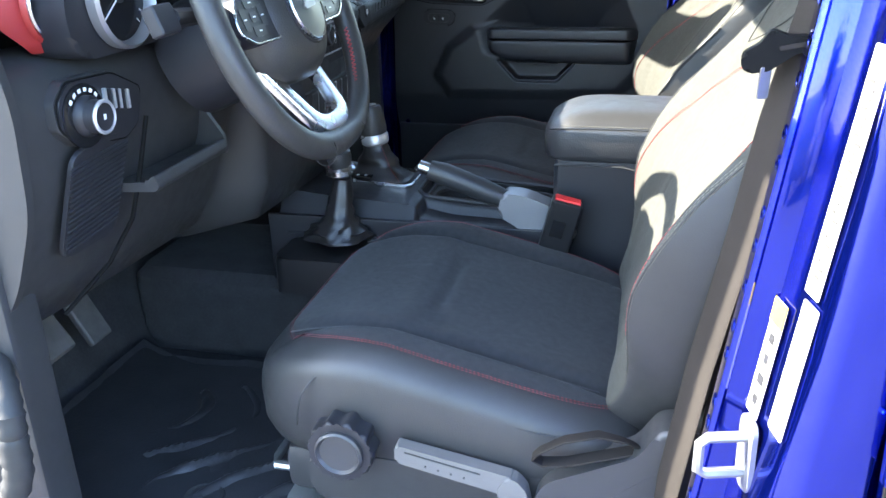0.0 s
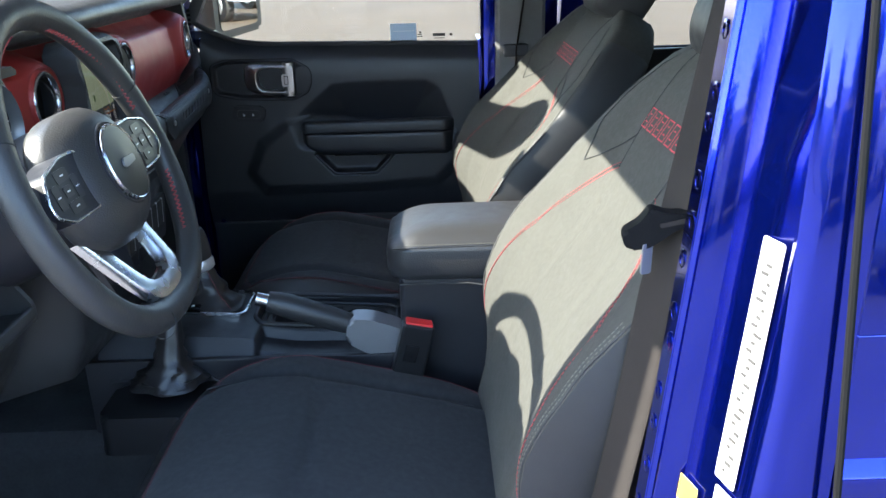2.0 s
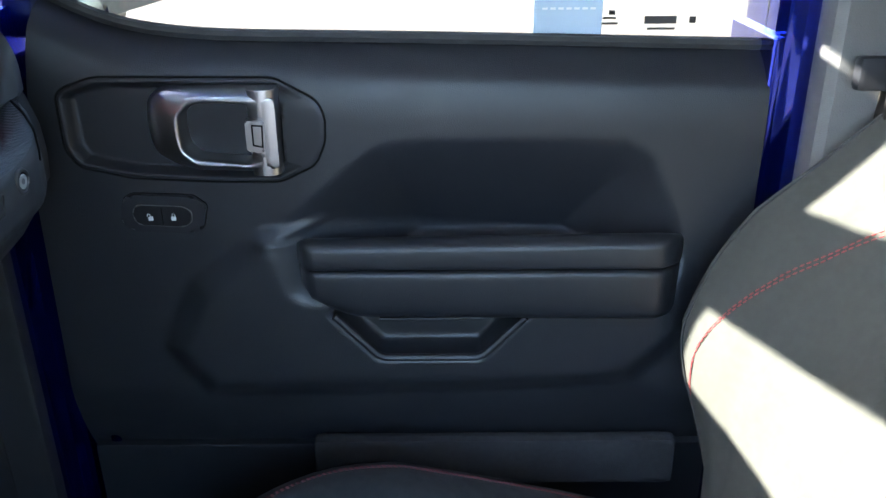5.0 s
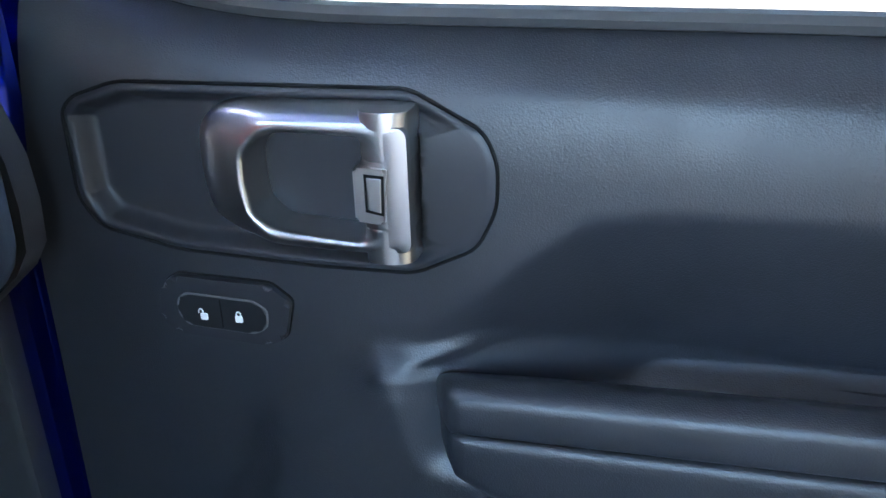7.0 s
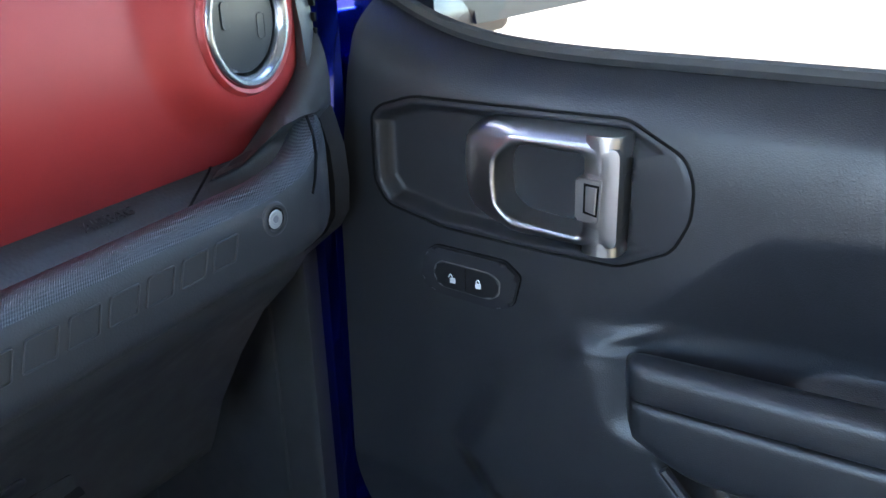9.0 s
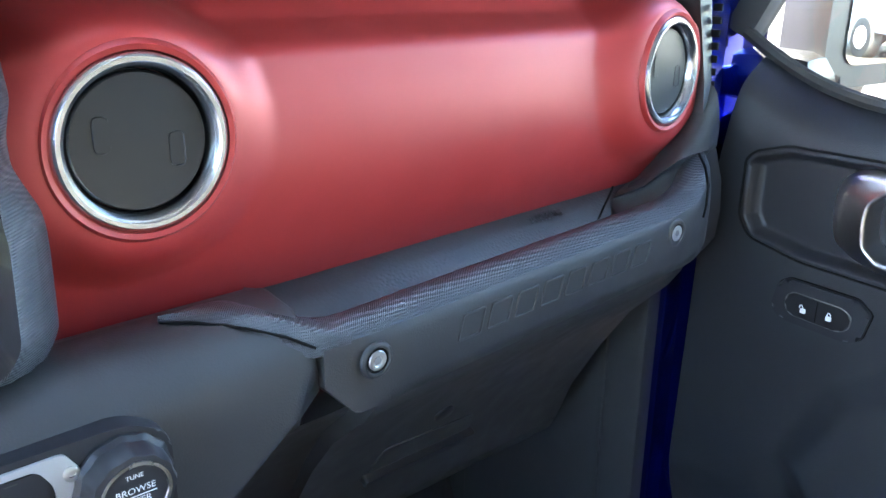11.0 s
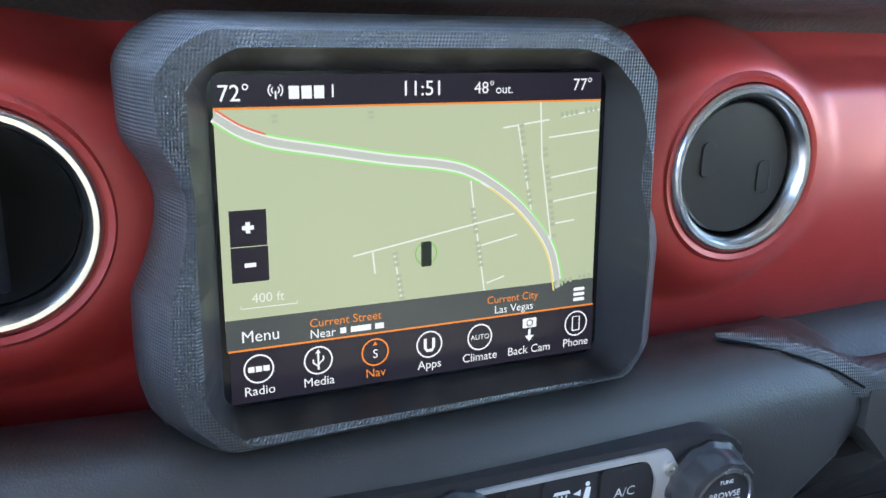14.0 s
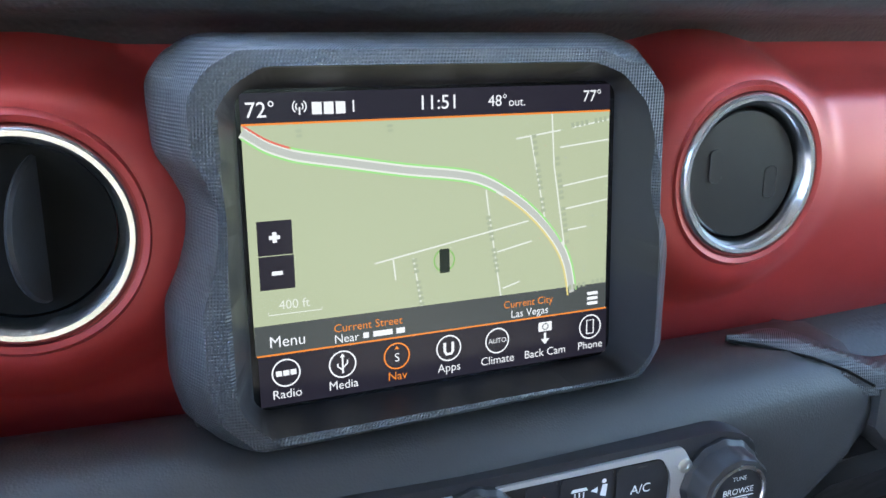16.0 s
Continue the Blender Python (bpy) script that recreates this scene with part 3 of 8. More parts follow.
    for s in (-1, 1):
        part("quarter_panel", box_bm((1.95, s * 0.78, 0.95), (0.6, 0.08, 0.7), 0.02), BLUE, shell)
        part("quarter_glass", box_bm((1.95, s * 0.745, 1.5), (0.56, 0.006, 0.4)), PRIVACY, shell)
    part("back_glass", box_bm((2.25, 0, 1.55), (0.006, 1.3, 0.4)), PRIVACY, shell)
    # windscreen glass
    w = quad_plate("windscreen", [(-0.36, -0.68, 1.33), (-0.36, 0.68, 1.33), (0.05, 0.66, 1.71), (0.05, -0.66, 1.71)], (-0.004, 0, 0.003), GLASS, shell, "clear windscreen")
    w.visible_shadow = False
    # added, unseen dark plate on the windscreen; casts the rounded shadow on the passenger's seat
    mw = frame_m((-0.079, 0.475, 1.587), (0, 1, 0), (0.733, 0, 0.68), (0.68, 0, -0.733))
    part("windscreen_sticker", prism_bm(round_poly([(0.20, -0.060), (0.20, 0.055), (0.063, 0.100), (-0.055, 0.148), (-0.120, 0.172), (-0.205, 0.195), (-0.262, 0.192), (-0.286, 0.164), (-0.272, 0.126), (-0.225, 0.072), (-0.127, 0.021), (0.0, -0.012)][::-1], 0.028, 5), 0.001, 0.003, m=mw), BLACKINK, shell)
    # rear doors, with their frames and tinted glass
    for s in (-1, 1):
        y0, y1 = s * 0.70, s * YB
        ym, w_ = (y0 + y1) / 2, abs(y1 - y0)
        d = part("rear_door", box_bm((1.215, ym, 0.90), (0.71, w_, 0.656), 0.0015, 2), BLUE, shell, "glossy metallic blue rear door")
        part("rear_door_trim", box_bm((1.215, s * 0.694, 1.0), (0.68, 0.016, 0.50), 0.006), PANEL, d)
        cr = [(-0.002, 1.085), (0.0055, 1.118), (0.0045, 1.124), (-0.002, 1.140)]
        part("body_crease", prism_bm(cr, 0.862, 1.568, m=frame_m((0, y1, 0), (0, s, 0), (0, 0, 1), (1, 0, 0))), BLUE, d)
        yf = s * 0.795
        inner = round_poly([(0.949, 1.234), (1.52, 1.234), (1.50, 1.70), (0.949, 1.70)], 0.07, 8)
        lip = round_poly([(0.936, 1.222), (1.532, 1.222), (1.512, 1.712), (0.936, 1.712)], 0.082, 8)
        # door skin round the window: four rails
        for c, sz in (((0.9035, s * (YB - 0.03), 1.484), (0.087, 0.06, 0.512)), ((1.545, yf, 1.48), (0.055, 0.06, 0.52)), ((1.215, yf, 1.72), (0.71, 0.06, 0.05)), ((1.2575, s * (YB - 0.03), 1.2305), (0.621, 0.06, 0.011))):
            part("window_rail", box_bm(c, sz, 0.001), BLUE, d)
        loop = [(x, yf + s * 0.031, z) for x, z in inner]
        tube("window_seal", loop, 0.0065, RUBBER, d, seg=8, closed=True)
        tube("window_lip", [(x, s * (YB + 0.000), z) for x, z in lip], 0.0070, BLUE, d, seg=10, closed=True)
        g = part("pane", prism_bm(inner, -0.002, 0.002, m=frame_m((0, yf + s * 0.012, 0), (1, 0, 0), (0, 0, 1), (0, -1, 0))), PRIVACY if s < 0 else SIDEGLASS, d, "tinted rear door glass")
        part("window_divider", box_bm((1.30, yf, 1.46), (0.03, 0.02, 0.5), 0.005), BLACK, d)
    # centre pillars (passenger side plain, driver side built below)
    part("centre_pillar", box_bm((0.715, 0.765, 1.15), (0.09, 0.10, 1.2), 0.02, 3), BLUE, shell)
    part("centre_pillar_trim", box_bm((0.765, 0.70, 1.15), (0.12, 0.05, 1.2), 0.02, 3), GREYTRIM, shell)
    part("pillar_filler", box_bm((0.81, 0.775, 1.15), (0.10, 0.10, 1.2), 0.01), BLUE, shell)


build_shell()

def tumble(obs, lean_x, fall=0.09, z0=1.05):
    """Lets body sides fall inwards towards the roof, and lean back a little."""
    for ob in obs:
        sgn = 1 if sum(v.co.y for v in ob.data.vertices) < 0 else -1
        ob.data.transform(Matrix(((1, 0, lean_x, -1.1 * lean_x), (0, 1, fall * sgn, -fall * z0 * sgn), (0, 0, 1, 0), (0, 0, 0, 1))))


_doors = [o for o in shell.children_recursive if o.name.startswith("rear_door") or o.parent.name.startswith("rear_door")]
tumble(_doors, 0.03, 0.168, 1.094)
for _o in _doors:
    if _o.data.vertices[0].co.y < 0:
        _o.data.transform(Matrix.Translation((-0.022, -0.030, 0)))



def driver_pillar():
    """The driver-side centre pillar: flange with spot welds, a stepped face, weatherstrip, striker and labels."""
    # cross-section from the inside edge round to the outside, (x, y)
    sec = [(0.80, -0.690), (0.753, -0.694), (0.744, -0.701), (0.7435, -0.727), (0.758, -0.732), (0.772, -0.734), (0.776, -0.752), (0.782, -0.775),
           (0.790, -0.806), (0.798, -0.822), (0.812, -0.830), (0.846, -0.831), (0.852, -0.824), (0.852, -0.700)]
    zs = [0.50, 0.62, 0.75, 0.9, 1.05, 1.2, 1.35, 1.5, 1.65, 1.76]

    def lean(z):
        return 0.012 + 0.135 * (z - 1.08)

    verts, faces = [], []
    n = len(sec)
    for z in zs:
        for x, y in sec:
            verts.append((x + (lean(z) if x < 0.795 else 0.012 + 0.065 * (z - 1.08)), y, z))
    for i in range(len(zs) - 1):
        for k in range(n - 1):
            faces.append((i * n + k, i * n + k + 1, (i + 1) * n + k + 1, (i + 1) * n + k))
        faces.append((i * n + n - 1, i * n, (i + 1) * n, (i + 1) * n + n - 1))
    p = make("door_pillar", verts, faces, BLUE, shell, "metallic blue door pillar with a welded flange", auto=50)
    # flange strip and weld dimples
    fl = [(0.7445 + lean(z) - 0.002, z) for z in zs]
    for k in range(24):
        z = 0.66 + k * 0.0365 + 0.006 * math.sin(k * 3.7)
        m = frame_m((0.744 + lean(z), -0.714 + 0.003 * math.sin(k * 2.1), z), (0, 1, 0), (0, 0, 1), (-1, 0, 0))
        ring_lathe("spot_weld", [(0.0030, -0.0006), (0.0050, 0.0010), (0.0066, 0.0011), (0.0092, 0.0002), (0.0092, -0.001), (0.0030, -0.001)], m, BLUE, p, seg=14)
    tube("flange_edge", [(0.748 + lean(z), -0.727, z) for z in zs], 0.004, BLUE, p, seg=6)
    tube("weatherstrip", [(0.768 + lean(z), -0.692, z) for z in zs], 0.009, RUBBER, p, seg=8)
    # inside trim
    part("pillar_trim", box_bm((0.93, -0.655, 1.15), (0.17, 0.03, 1.2), 0.012, 2, m=Matrix(((1, 0, 0.13, -0.15), (0, 1, 0, 0), (0, 0, 1, 0), (0, 0, 0, 1)))), BLACK, shell)
    # striker
    st = part("door_striker", prism_bm(round_poly([(-0.016, -0.035), (0.016, -0.035), (0.016, 0.035), (-0.016, 0.035)], 0.012), 0, 0.005, 0.001,
              m=frame_m((0.768, -0.760, 0.925), (0.25, -0.97, 0), (0, 0, 1), (-0.97, -0.25, 0))), GREYMETAL, shell, "zinc door striker")
    tube("striker_loop", [(0.768, -0.762, 0.943), (0.730, -0.775, 0.945), (0.723, -0.778, 0.940), (0.723, -0.778, 0.914), (0.730, -0.775, 0.909), (0.768, -0.762, 0.907)], 0.0050, GREYMETAL, st)
    # labels on the slanted face
    def face_m(z, t):
        a, b = Vector((0.776, -0.752, 0)), Vector((0.790, -0.806, 0))
        o = a.lerp(b, t)
        u = (b - a).normalized()
        w = Vector((u.y, -u.x, 0))
        if w.x > 0:
            w = -w
        return frame_m((o.x + lean(z) + w.x * 0.002, o.y + w.y * 0.002, z), u, (0.135, 0, 1), w)
    lab = part("certification_label", prism_bm(round_poly([(-0.013, -0.100), (0.013, -0.100), (0.013, 0.100), (-0.013, 0.100)], 0.003), 0.0, 0.0006, m=face_m(1.190, 0.66)), PAPER, shell, "white certification label with grey print")
    for k in range(26):
        z = -0.090 + k * 0.0068
        w = 0.003 + 0.007 * ((k * 37) % 10) / 10
        part("print_bar", box_bm((-0.003 + 0.003 * ((k * 13) % 3), z, 0.0009), (w, 0.0026, 0.0006), m=face_m(1.190, 0.66)), PRINT, lab, smooth=False)
    lab2 = part("tyre_label", prism_bm(round_poly([(-0.014, -0.060), (0.014, -0.060), (0.014, 0.060), (-0.014, 0.060)], 0.003), 0.0, 0.0006, m=face_m(1.026, 0.75)), PAPER, shell, "white tyre information label")
    lab3 = part("airbag_label", prism_bm(round_poly([(-0.013, -0.055), (0.013, -0.055), (0.013, 0.055), (-0.013, 0.055)], 0.003), 0.0, 0.0006, m=face_m(1.012, 0.0) @ Matrix.Translation((-0.004, 0, 0.0008))), PAPER, shell, "white warning label with a yellow head")
    part("label_head", box_bm((-0.004, 0.044, 0.0016), (0.026, 0.022, 0.0006), m=face_m(1.012, 0.0)), YELLOW, lab3)
    for k, (z, w) in enumerate(((0.02, 0.010), (0.0, 0.008), (-0.02, 0.012), (-0.04, 0.009))):
        part("print_bar", box_bm((-0.004, z, 0.0016), (w, 0.009, 0.0005), m=face_m(1.012, 0.0)), BLACKINK, lab3, smooth=False)
    # the shut line's shade, drawn as a near-black rod
    tube("door_gap", [(0.855, -(0.8500 - 0.04 * (z - 1.16)), z) for z in (0.62, 0.9, 1.2, 1.45, 1.74)], 0.0030, VOID, p, seg=8)
    # rear door hinge
    YM = frame_m((0, -YB, 0), (1, 0, 0), (0, 0, 1), (0, -1, 0))
    base = [(0.880, 0.976), (0.917, 0.985), (0.988, 0.984), (1.001, 1.003), (1.0015, 1.048), (0.9885, 1.065), (0.885, 1.075), (0.880, 1.060)]
    h = part("door_hinge", prism_bm(round_poly(base, 0.010, 5), 0.0, 0.020, 0.0050, 3, m=YM), BLUE, shell, "body-coloured blue external door hinge")
    rim = [(0.945, 1.048), (0.984, 1.045), (0.992, 1.036), (0.992, 1.030), (0.950, 1.034)]
    part("hinge_rib", prism_bm(round_poly(rim, 0.003, 3), 0.016, 0.026, 0.003, 3, m=YM), BLUE, h)
    arm = [(0.866, 1.064), (0.896, 1.063), (0.9134, 1.0518), (0.940, 1.0335), (0.990, 1.031), (0.996, 1.026), (0.996, 0.999), (0.988, 0.991), (0.930, 0.991), (0.906, 0.985), (0.886, 0.976), (0.880, 0.984), (0.879, 1.016), (0.866, 1.017)]
    part("hinge_arm", prism_bm(round_poly(arm, 0.005, 4), 0.010, 0.033, 0.0035, 3, m=YM), BLUE, h)
    for z0, z1 in ((0.972, 1.0155), (1.0175, 1.066)):
        tube("hinge_barrel", [(0.8625, -YB - 0.023, z0), (0.8625, -YB - 0.023, z0 + 0.002), (0.8625, -YB - 0.023, z1 - 0.002), (0.8625, -YB - 0.023, z1)], lambda t: 0.0110 + 0.0015 * (0 < t < 1), BLUE, h, seg=24)
    lathe("hinge_pin", [(0.008, 0), (0.008, 0.003), (0.005, 0.005), (0, 0.005)], Matrix.Translation((0.8625, -YB - 0.023, 1.066)), BLUE, h, seg=20)
    slot = round_poly([(0.913, 1.008), (0.990, 1.006), (0.990, 1.026), (0.913, 1.029)], 0.009)
    tube("slot_edge", [YM @ Vector((x, z, 0.0328)) for x, z in slot], 0.0014, BLUE, h, closed=True, seg=6)
    for x, z in ((0.9225, 1.0185), (0.980, 1.0163)):
        # near-black ring paints the shade of a recess round the bolt
        ring_lathe("bolt_recess", [(0.0085, 0.0002), (0.0110, 0.0006), (0.0116, -0.001)], YM @ Matrix.Translation((x, z, 0.0330)), VOID, h, seg=28)
        lathe("hinge_bolt", [(0.0088, 0), (0.0088, 0.0025), (0.0070, 0.0040), (0.0045, 0.0040), (0.0036, 0.001), (0, 0.001)], YM @ Matrix.Translation((x, z, 0.0330)), BLUE, h, seg=24)


_before = set(bpy.data.objects)
driver_pillar()
_new = [o for o in bpy.data.objects if o not in _before and o.type == 'MESH' and not o.name.startswith("pillar_trim")]
tumble(_new, 0.0)
for _o in _new:
    _o.data.transform(Matrix.Translation((-0.024, -0.032, 0)))


# ---- the passenger door ----
DOOR_BEZEL = [(0.0105, 1.2325), (0.019, 1.2405), (0.046, 1.2490), (0.2105, 1.2470), (0.2487, 1.2275), (0.2562, 1.2115), (0.2555, 1.187), (0.245, 1.1645), (0.2105, 1.1480), (0.1535, 1.1483), (0.0705, 1.1527), (0.021, 1.164), (0.010, 1.181)]
HANDLE_DISH = [(0.014, 1.2305), (0.022, 1.2375), (0.048, 1.2455), (0.2188, 1.2440), (0.2188, 1.1512), (0.154, 1.1518), (0.072, 1.1562), (0.025, 1.1665), (0.015, 1.182)]
UP_RECESS = [(0.19, 1.092), (0.262, 1.156), (0.30, 1.186), (0.347, 1.191), (0.537, 1.191), (0.568, 1.172), (0.603, 1.093), (0.603, 0.97), (0.225, 0.97)]
LOW_SWELL = [(0.121, 1.041), (0.187, 1.089), (0.245, 1.094), (0.603, 1.05), (0.612, 0.99), (0.557, 0.931), (0.41, 0.923), (0.121, 0.919), (0.088, 0.968)]
POCKET = [(0.255, 1.012), (0.299, 0.963), (0.403, 0.963), (0.449, 1.012)]
_kx, _kz = zip((-0.045, 1.347), (-0.011, 1.3235), (0.009, 1.3120), (0.03, 1.3020), (0.045, 1.2950), (0.068, 1.2880), (0.096, 1.2825), (0.133, 1.2785), (0.178, 1.2762), (0.28, 1.2745), (0.396, 1.272), (0.70, 1.264))
SILL = [(float(x), float(np.mean([np.interp(x + d, _kx, _kz) for d in (-0.02, -0.01, 0.0, 0.01, 0.02)]))) for x in list(np.linspace(-0.025, 0.18, 30)) + list(np.linspace(0.2, 0.67, 16))]
YD = 0.695


def door_roll(z, top):
    """The upper edge of the panel leans and rolls over to the sill."""
    return 0.024 * max(0.0, (0.034 - (top - z)) / 0.034) ** 2 + 0.015 * max(0.0, (0.070 - (top - z)) / 0.070) ** 2


def door_depth(x, z, top):
    y = YD + door_roll(z, top)
    q = max(0.0, inside(UP_RECESS, x, z))
    y += 0.52 * (math.sqrt(min(q, 0.13) ** 2 + 0.00004) - 0.0063) * ease(z - 1.030, 0.02)
    y -= 0.013 * ease(inside(LOW_SWELL, x, z), 0.034)
    y += 0.022 * (inside(DOOR_BEZEL, x, z) > 0.0045)                  # a hole behind the handle plate
    y += 0.030 * ease(inside(POCKET, x, z), 0.012)
    for ax, az, bx, bz, w in ((0.186, 1.086, 0.262, 1.112, 0.0045), (0.190, 1.085, 0.246, 1.083, 0.0035)):
        t = max(0.0, min(1.0, ((x - ax) * (bx - ax) + (z - az) * (bz - az)) / ((bx - ax) ** 2 + (bz - az) ** 2)))
        y -= 0.0035 * math.sin(math.pi * (0.15 + 0.85 * t)) * math.exp(-(math.hypot(x - ax - t * (bx - ax), z - az - t * (bz - az)) / w) ** 2)
    y += 0.020 * max(0.0, (0.92 - z) / 0.07) ** 1.5
    return y


def passenger_door():
    d = thing("passenger_door", "closed passenger door with black grained inner panel and blue skin", "car door")
    x0, x1 = -0.035, 0.665

    def f(u, v):
        x = x0 + (x1 - x0) * u
        z = 0.80 + (lerp_table(SILL, x) - 0.80) * v
        front = lerp_table([(0.80, -0.035), (1.15, -0.026), (1.22, -0.017), (1.30, -0.006), (1.34, -0.001)], z)
        x = front + (x1 - front) * u
        top = lerp_table(SILL, x)
        z = 0.80 + (top - 0.80) * v
        return (x, door_depth(x, z, top), z)
    panel = grid("inner_panel", 190, 130, f, PANEL, d, "black grained plastic inner panel", auto=70)
    part("outer_skin", box_bm((0.315, 0.80, 0.932), (0.70, 0.06, 0.644), 0.02), BLUE, d)
    part("door_shut_face", box_bm((0.668, 0.76, 0.98), (0.012, 0.12, 0.60), 0.004), BLUE, d)
    part("door_front_face", box_bm((-0.008, 0.770, 1.04), (0.012, 0.10, 0.52), 0.004), BLUE, d)
    part("lower_panel", box_bm((0.315, 0.728, 0.70), (0.69, 0.030, 0.26), 0.006), PANEL, d, "plain black lower door panel")
    # sill cap and inner waist seal
    tube("waist_seal", [(x, YD + 0.038, z + 0.003) for x, z in SILL], 0.006, RUBBER, d)
    # window frame and glass
    fr = [(-0.035, 1.335), (0.06, 1.52), (0.15, 1.70), (0.675, 1.70), (0.685, 1.275)]
    tube("window_frame", [(x, 0.745, z) for x, z in fr], 0.016, BLACK, d, seg=8, flat=(0.03, 0.03))
    ol = [(x, z - 0.012) for x, z in SILL] + [(0.675, 1.70), (0.15, 1.70), (0.06, 1.52)]
    g = part("pane", prism_bm(ol, -0.002, 0.002, m=frame_m((0, 0.748, 0), (1, 0, 0), (0, 0, 1), (0, -1, 0))), SIDEGLASS, d, "clear side window")
    g.visible_shadow = False
    gm = frame_m((0, 0.7445, 0), (1, 0, 0), (0, 0, 1), (0, -1, 0))
    part("window_sticker", box_bm((0.483, 1.297, 0), (0.064, 0.042, 0.0008), m=gm), PALEBLUE, g, "pale blue paper sticker")
    for k in range(7):
        part("print_bar", box_bm((0.461 + k * 0.0075, 1.300, 0.0008), (0.005, 0.002, 0.0004), m=gm), WHITEINK, g, smooth=False)
    for (x, z, w, h) in ((0.522, 1.291, 0.012, 0.002), (0.522, 1.286, 0.016, 0.002), (0.570, 1.289, 0.030, 0.007), (0.571, 1.281, 0.026, 0.002), (0.600, 1.289, 0.006, 0.006), (0.524, 1.296, 0.006, 0.004)):
        part("etched_mark", box_bm((x, z, 0), (w, h, 0.0005), m=gm), PRINT, g, smooth=False)
    fm = frame_m((0, YD, 0), (1, 0, 0), (0, 0, 1), (0, -1, 0))
    # bezel round the handle
    def plate(x, z):
        rim = inside(DOOR_BEZEL, x, z)
        left = max(0.0, (0.215 - x) / 0.2)
        return 0.0012 - door_roll(z, lerp_table(SILL, x)) - 0.0016 * max(0.0, (0.003 - rim) / 0.003) - (0.0095 + 0.003 * left) * ease(inside(HANDLE_DISH, x, z) - 0.0045, 0.009 if x < 0.21 else 0.004)
    dense = round_poly(DOOR_BEZEL, 0.008, 8)
    cx_, cz_, NR = 0.135, 1.198, 44
    verts = [(cx_, YD - plate(cx_, cz_), cz_)]
    for r in range(1, NR + 1):
        q = r / NR
        verts += [(cx_ + (x - cx_) * q * 0.994, YD - plate(cx_ + (x - cx_) * q * 0.994, cz_ + (z - cz_) * q * 0.988), cz_ + (z - cz_) * q * 0.988) for x, z in dense]
    nd = len(dense)
    faces = [(0, 1 + k, 1 + (k + 1) % nd) for k in range(nd)]
    faces += [(1 + r * nd + k, 1 + r * nd + (k + 1) % nd, 1 + (r + 1) * nd + (k + 1) % nd, 1 + (r + 1) * nd + k) for r in range(NR - 1) for k in range(nd)]
    make("handle_plate", verts, faces, SMOOTH, panel, "satin black dished handle surround", auto=60)
    tube("plate_groove", [(x, YD - 0.0002 + door_roll(z, lerp_table(SILL, x)), z) for x, z in round_poly(DOOR_BEZEL, 0.008, 8)], 0.0011, VOID, panel, closed=True, seg=6)
    # handle: a broad C-shaped bow on a hinge column
    hm = frame_m((0, 0.691, 0), (1, 0, 0), (0, 0, 1), (0, -1, 0)) @ Matrix.Translation((0.326, 1.336, 0)) @ Matrix.Diagonal((1.024, 1.024, 1, 1)) @ Matrix.Translation((-0.326, -1.336, 0))
    h = handle_bow(hm, d)
    fs = fm @ Matrix.Translation((0.0025, 0.0040, 0.0))
    pl = round_poly([(0.057, 1.127), (0.065, 1.132), (0.121, 1.130), (0.133, 1.121), (0.128, 1.100), (0.118, 1.095), (0.063, 1.098), (0.053, 1.106)], 0.003, 3)
    sw = part("lock_switch", prism_bm([(0.0930 + (x - 0.0930) * 1.05, 1.1135 + (z - 1.1135) * 1.10) for x, z in pl], -0.004, 0.0056, 0.0034, 3, m=fs), SMOOTH, d, "black lock switch with two white padlock marks")
    tube("frame_gap", [fs @ Vector((0.0930 + (x - 0.0930) * 1.05, 1.1135 + (z - 1.1135) * 1.10, 0.0004)) for x, z in pl], 0.0009, VOID, sw, seg=6, closed=True)
    RK = round_poly([(0.070, 1.124), (0.113, 1.122), (0.121, 1.117), (0.120, 1.106), (0.112, 1.1015), (0.070, 1.104), (0.065, 1.110), (0.065, 1.119)], 0.003, 3)
    part("rocker", prism_bm(RK, 0.004, 0.0080, 0.0014, 3, m=fs), DARKSATIN, sw)
    tube("rocker_gap", [fs @ Vector((x, z, 0.0070)) for x, z in RK], 0.0007, GREYTRIM, sw, seg=6, closed=True)
    tube("rocker_crease", [fs @ Vector((0.0925, 1.104, 0.0081)), fs @ Vector((0.0925, 1.122, 0.0081))], 0.0004, VOID, sw, seg=5)
    for x, op in ((0.0815, True), (0.1035, False)):
        part("padlock_mark", prism_bm(rect(0.0046, 0.0042, 0.0008, x, 1.1105), 0.0082, 0.0086, m=fs), WHITEINK, sw, smooth=False)
        c = x - 0.0018 if op else x
        tube("shackle_mark", [fs @ Vector((c + 0.0015 * math.cos(a), 1.1127 + 0.0026 * math.sin(a), 0.0085)) for a in np.linspace(0, math.pi, 7)], 0.0004, WHITEINK, sw, seg=5)
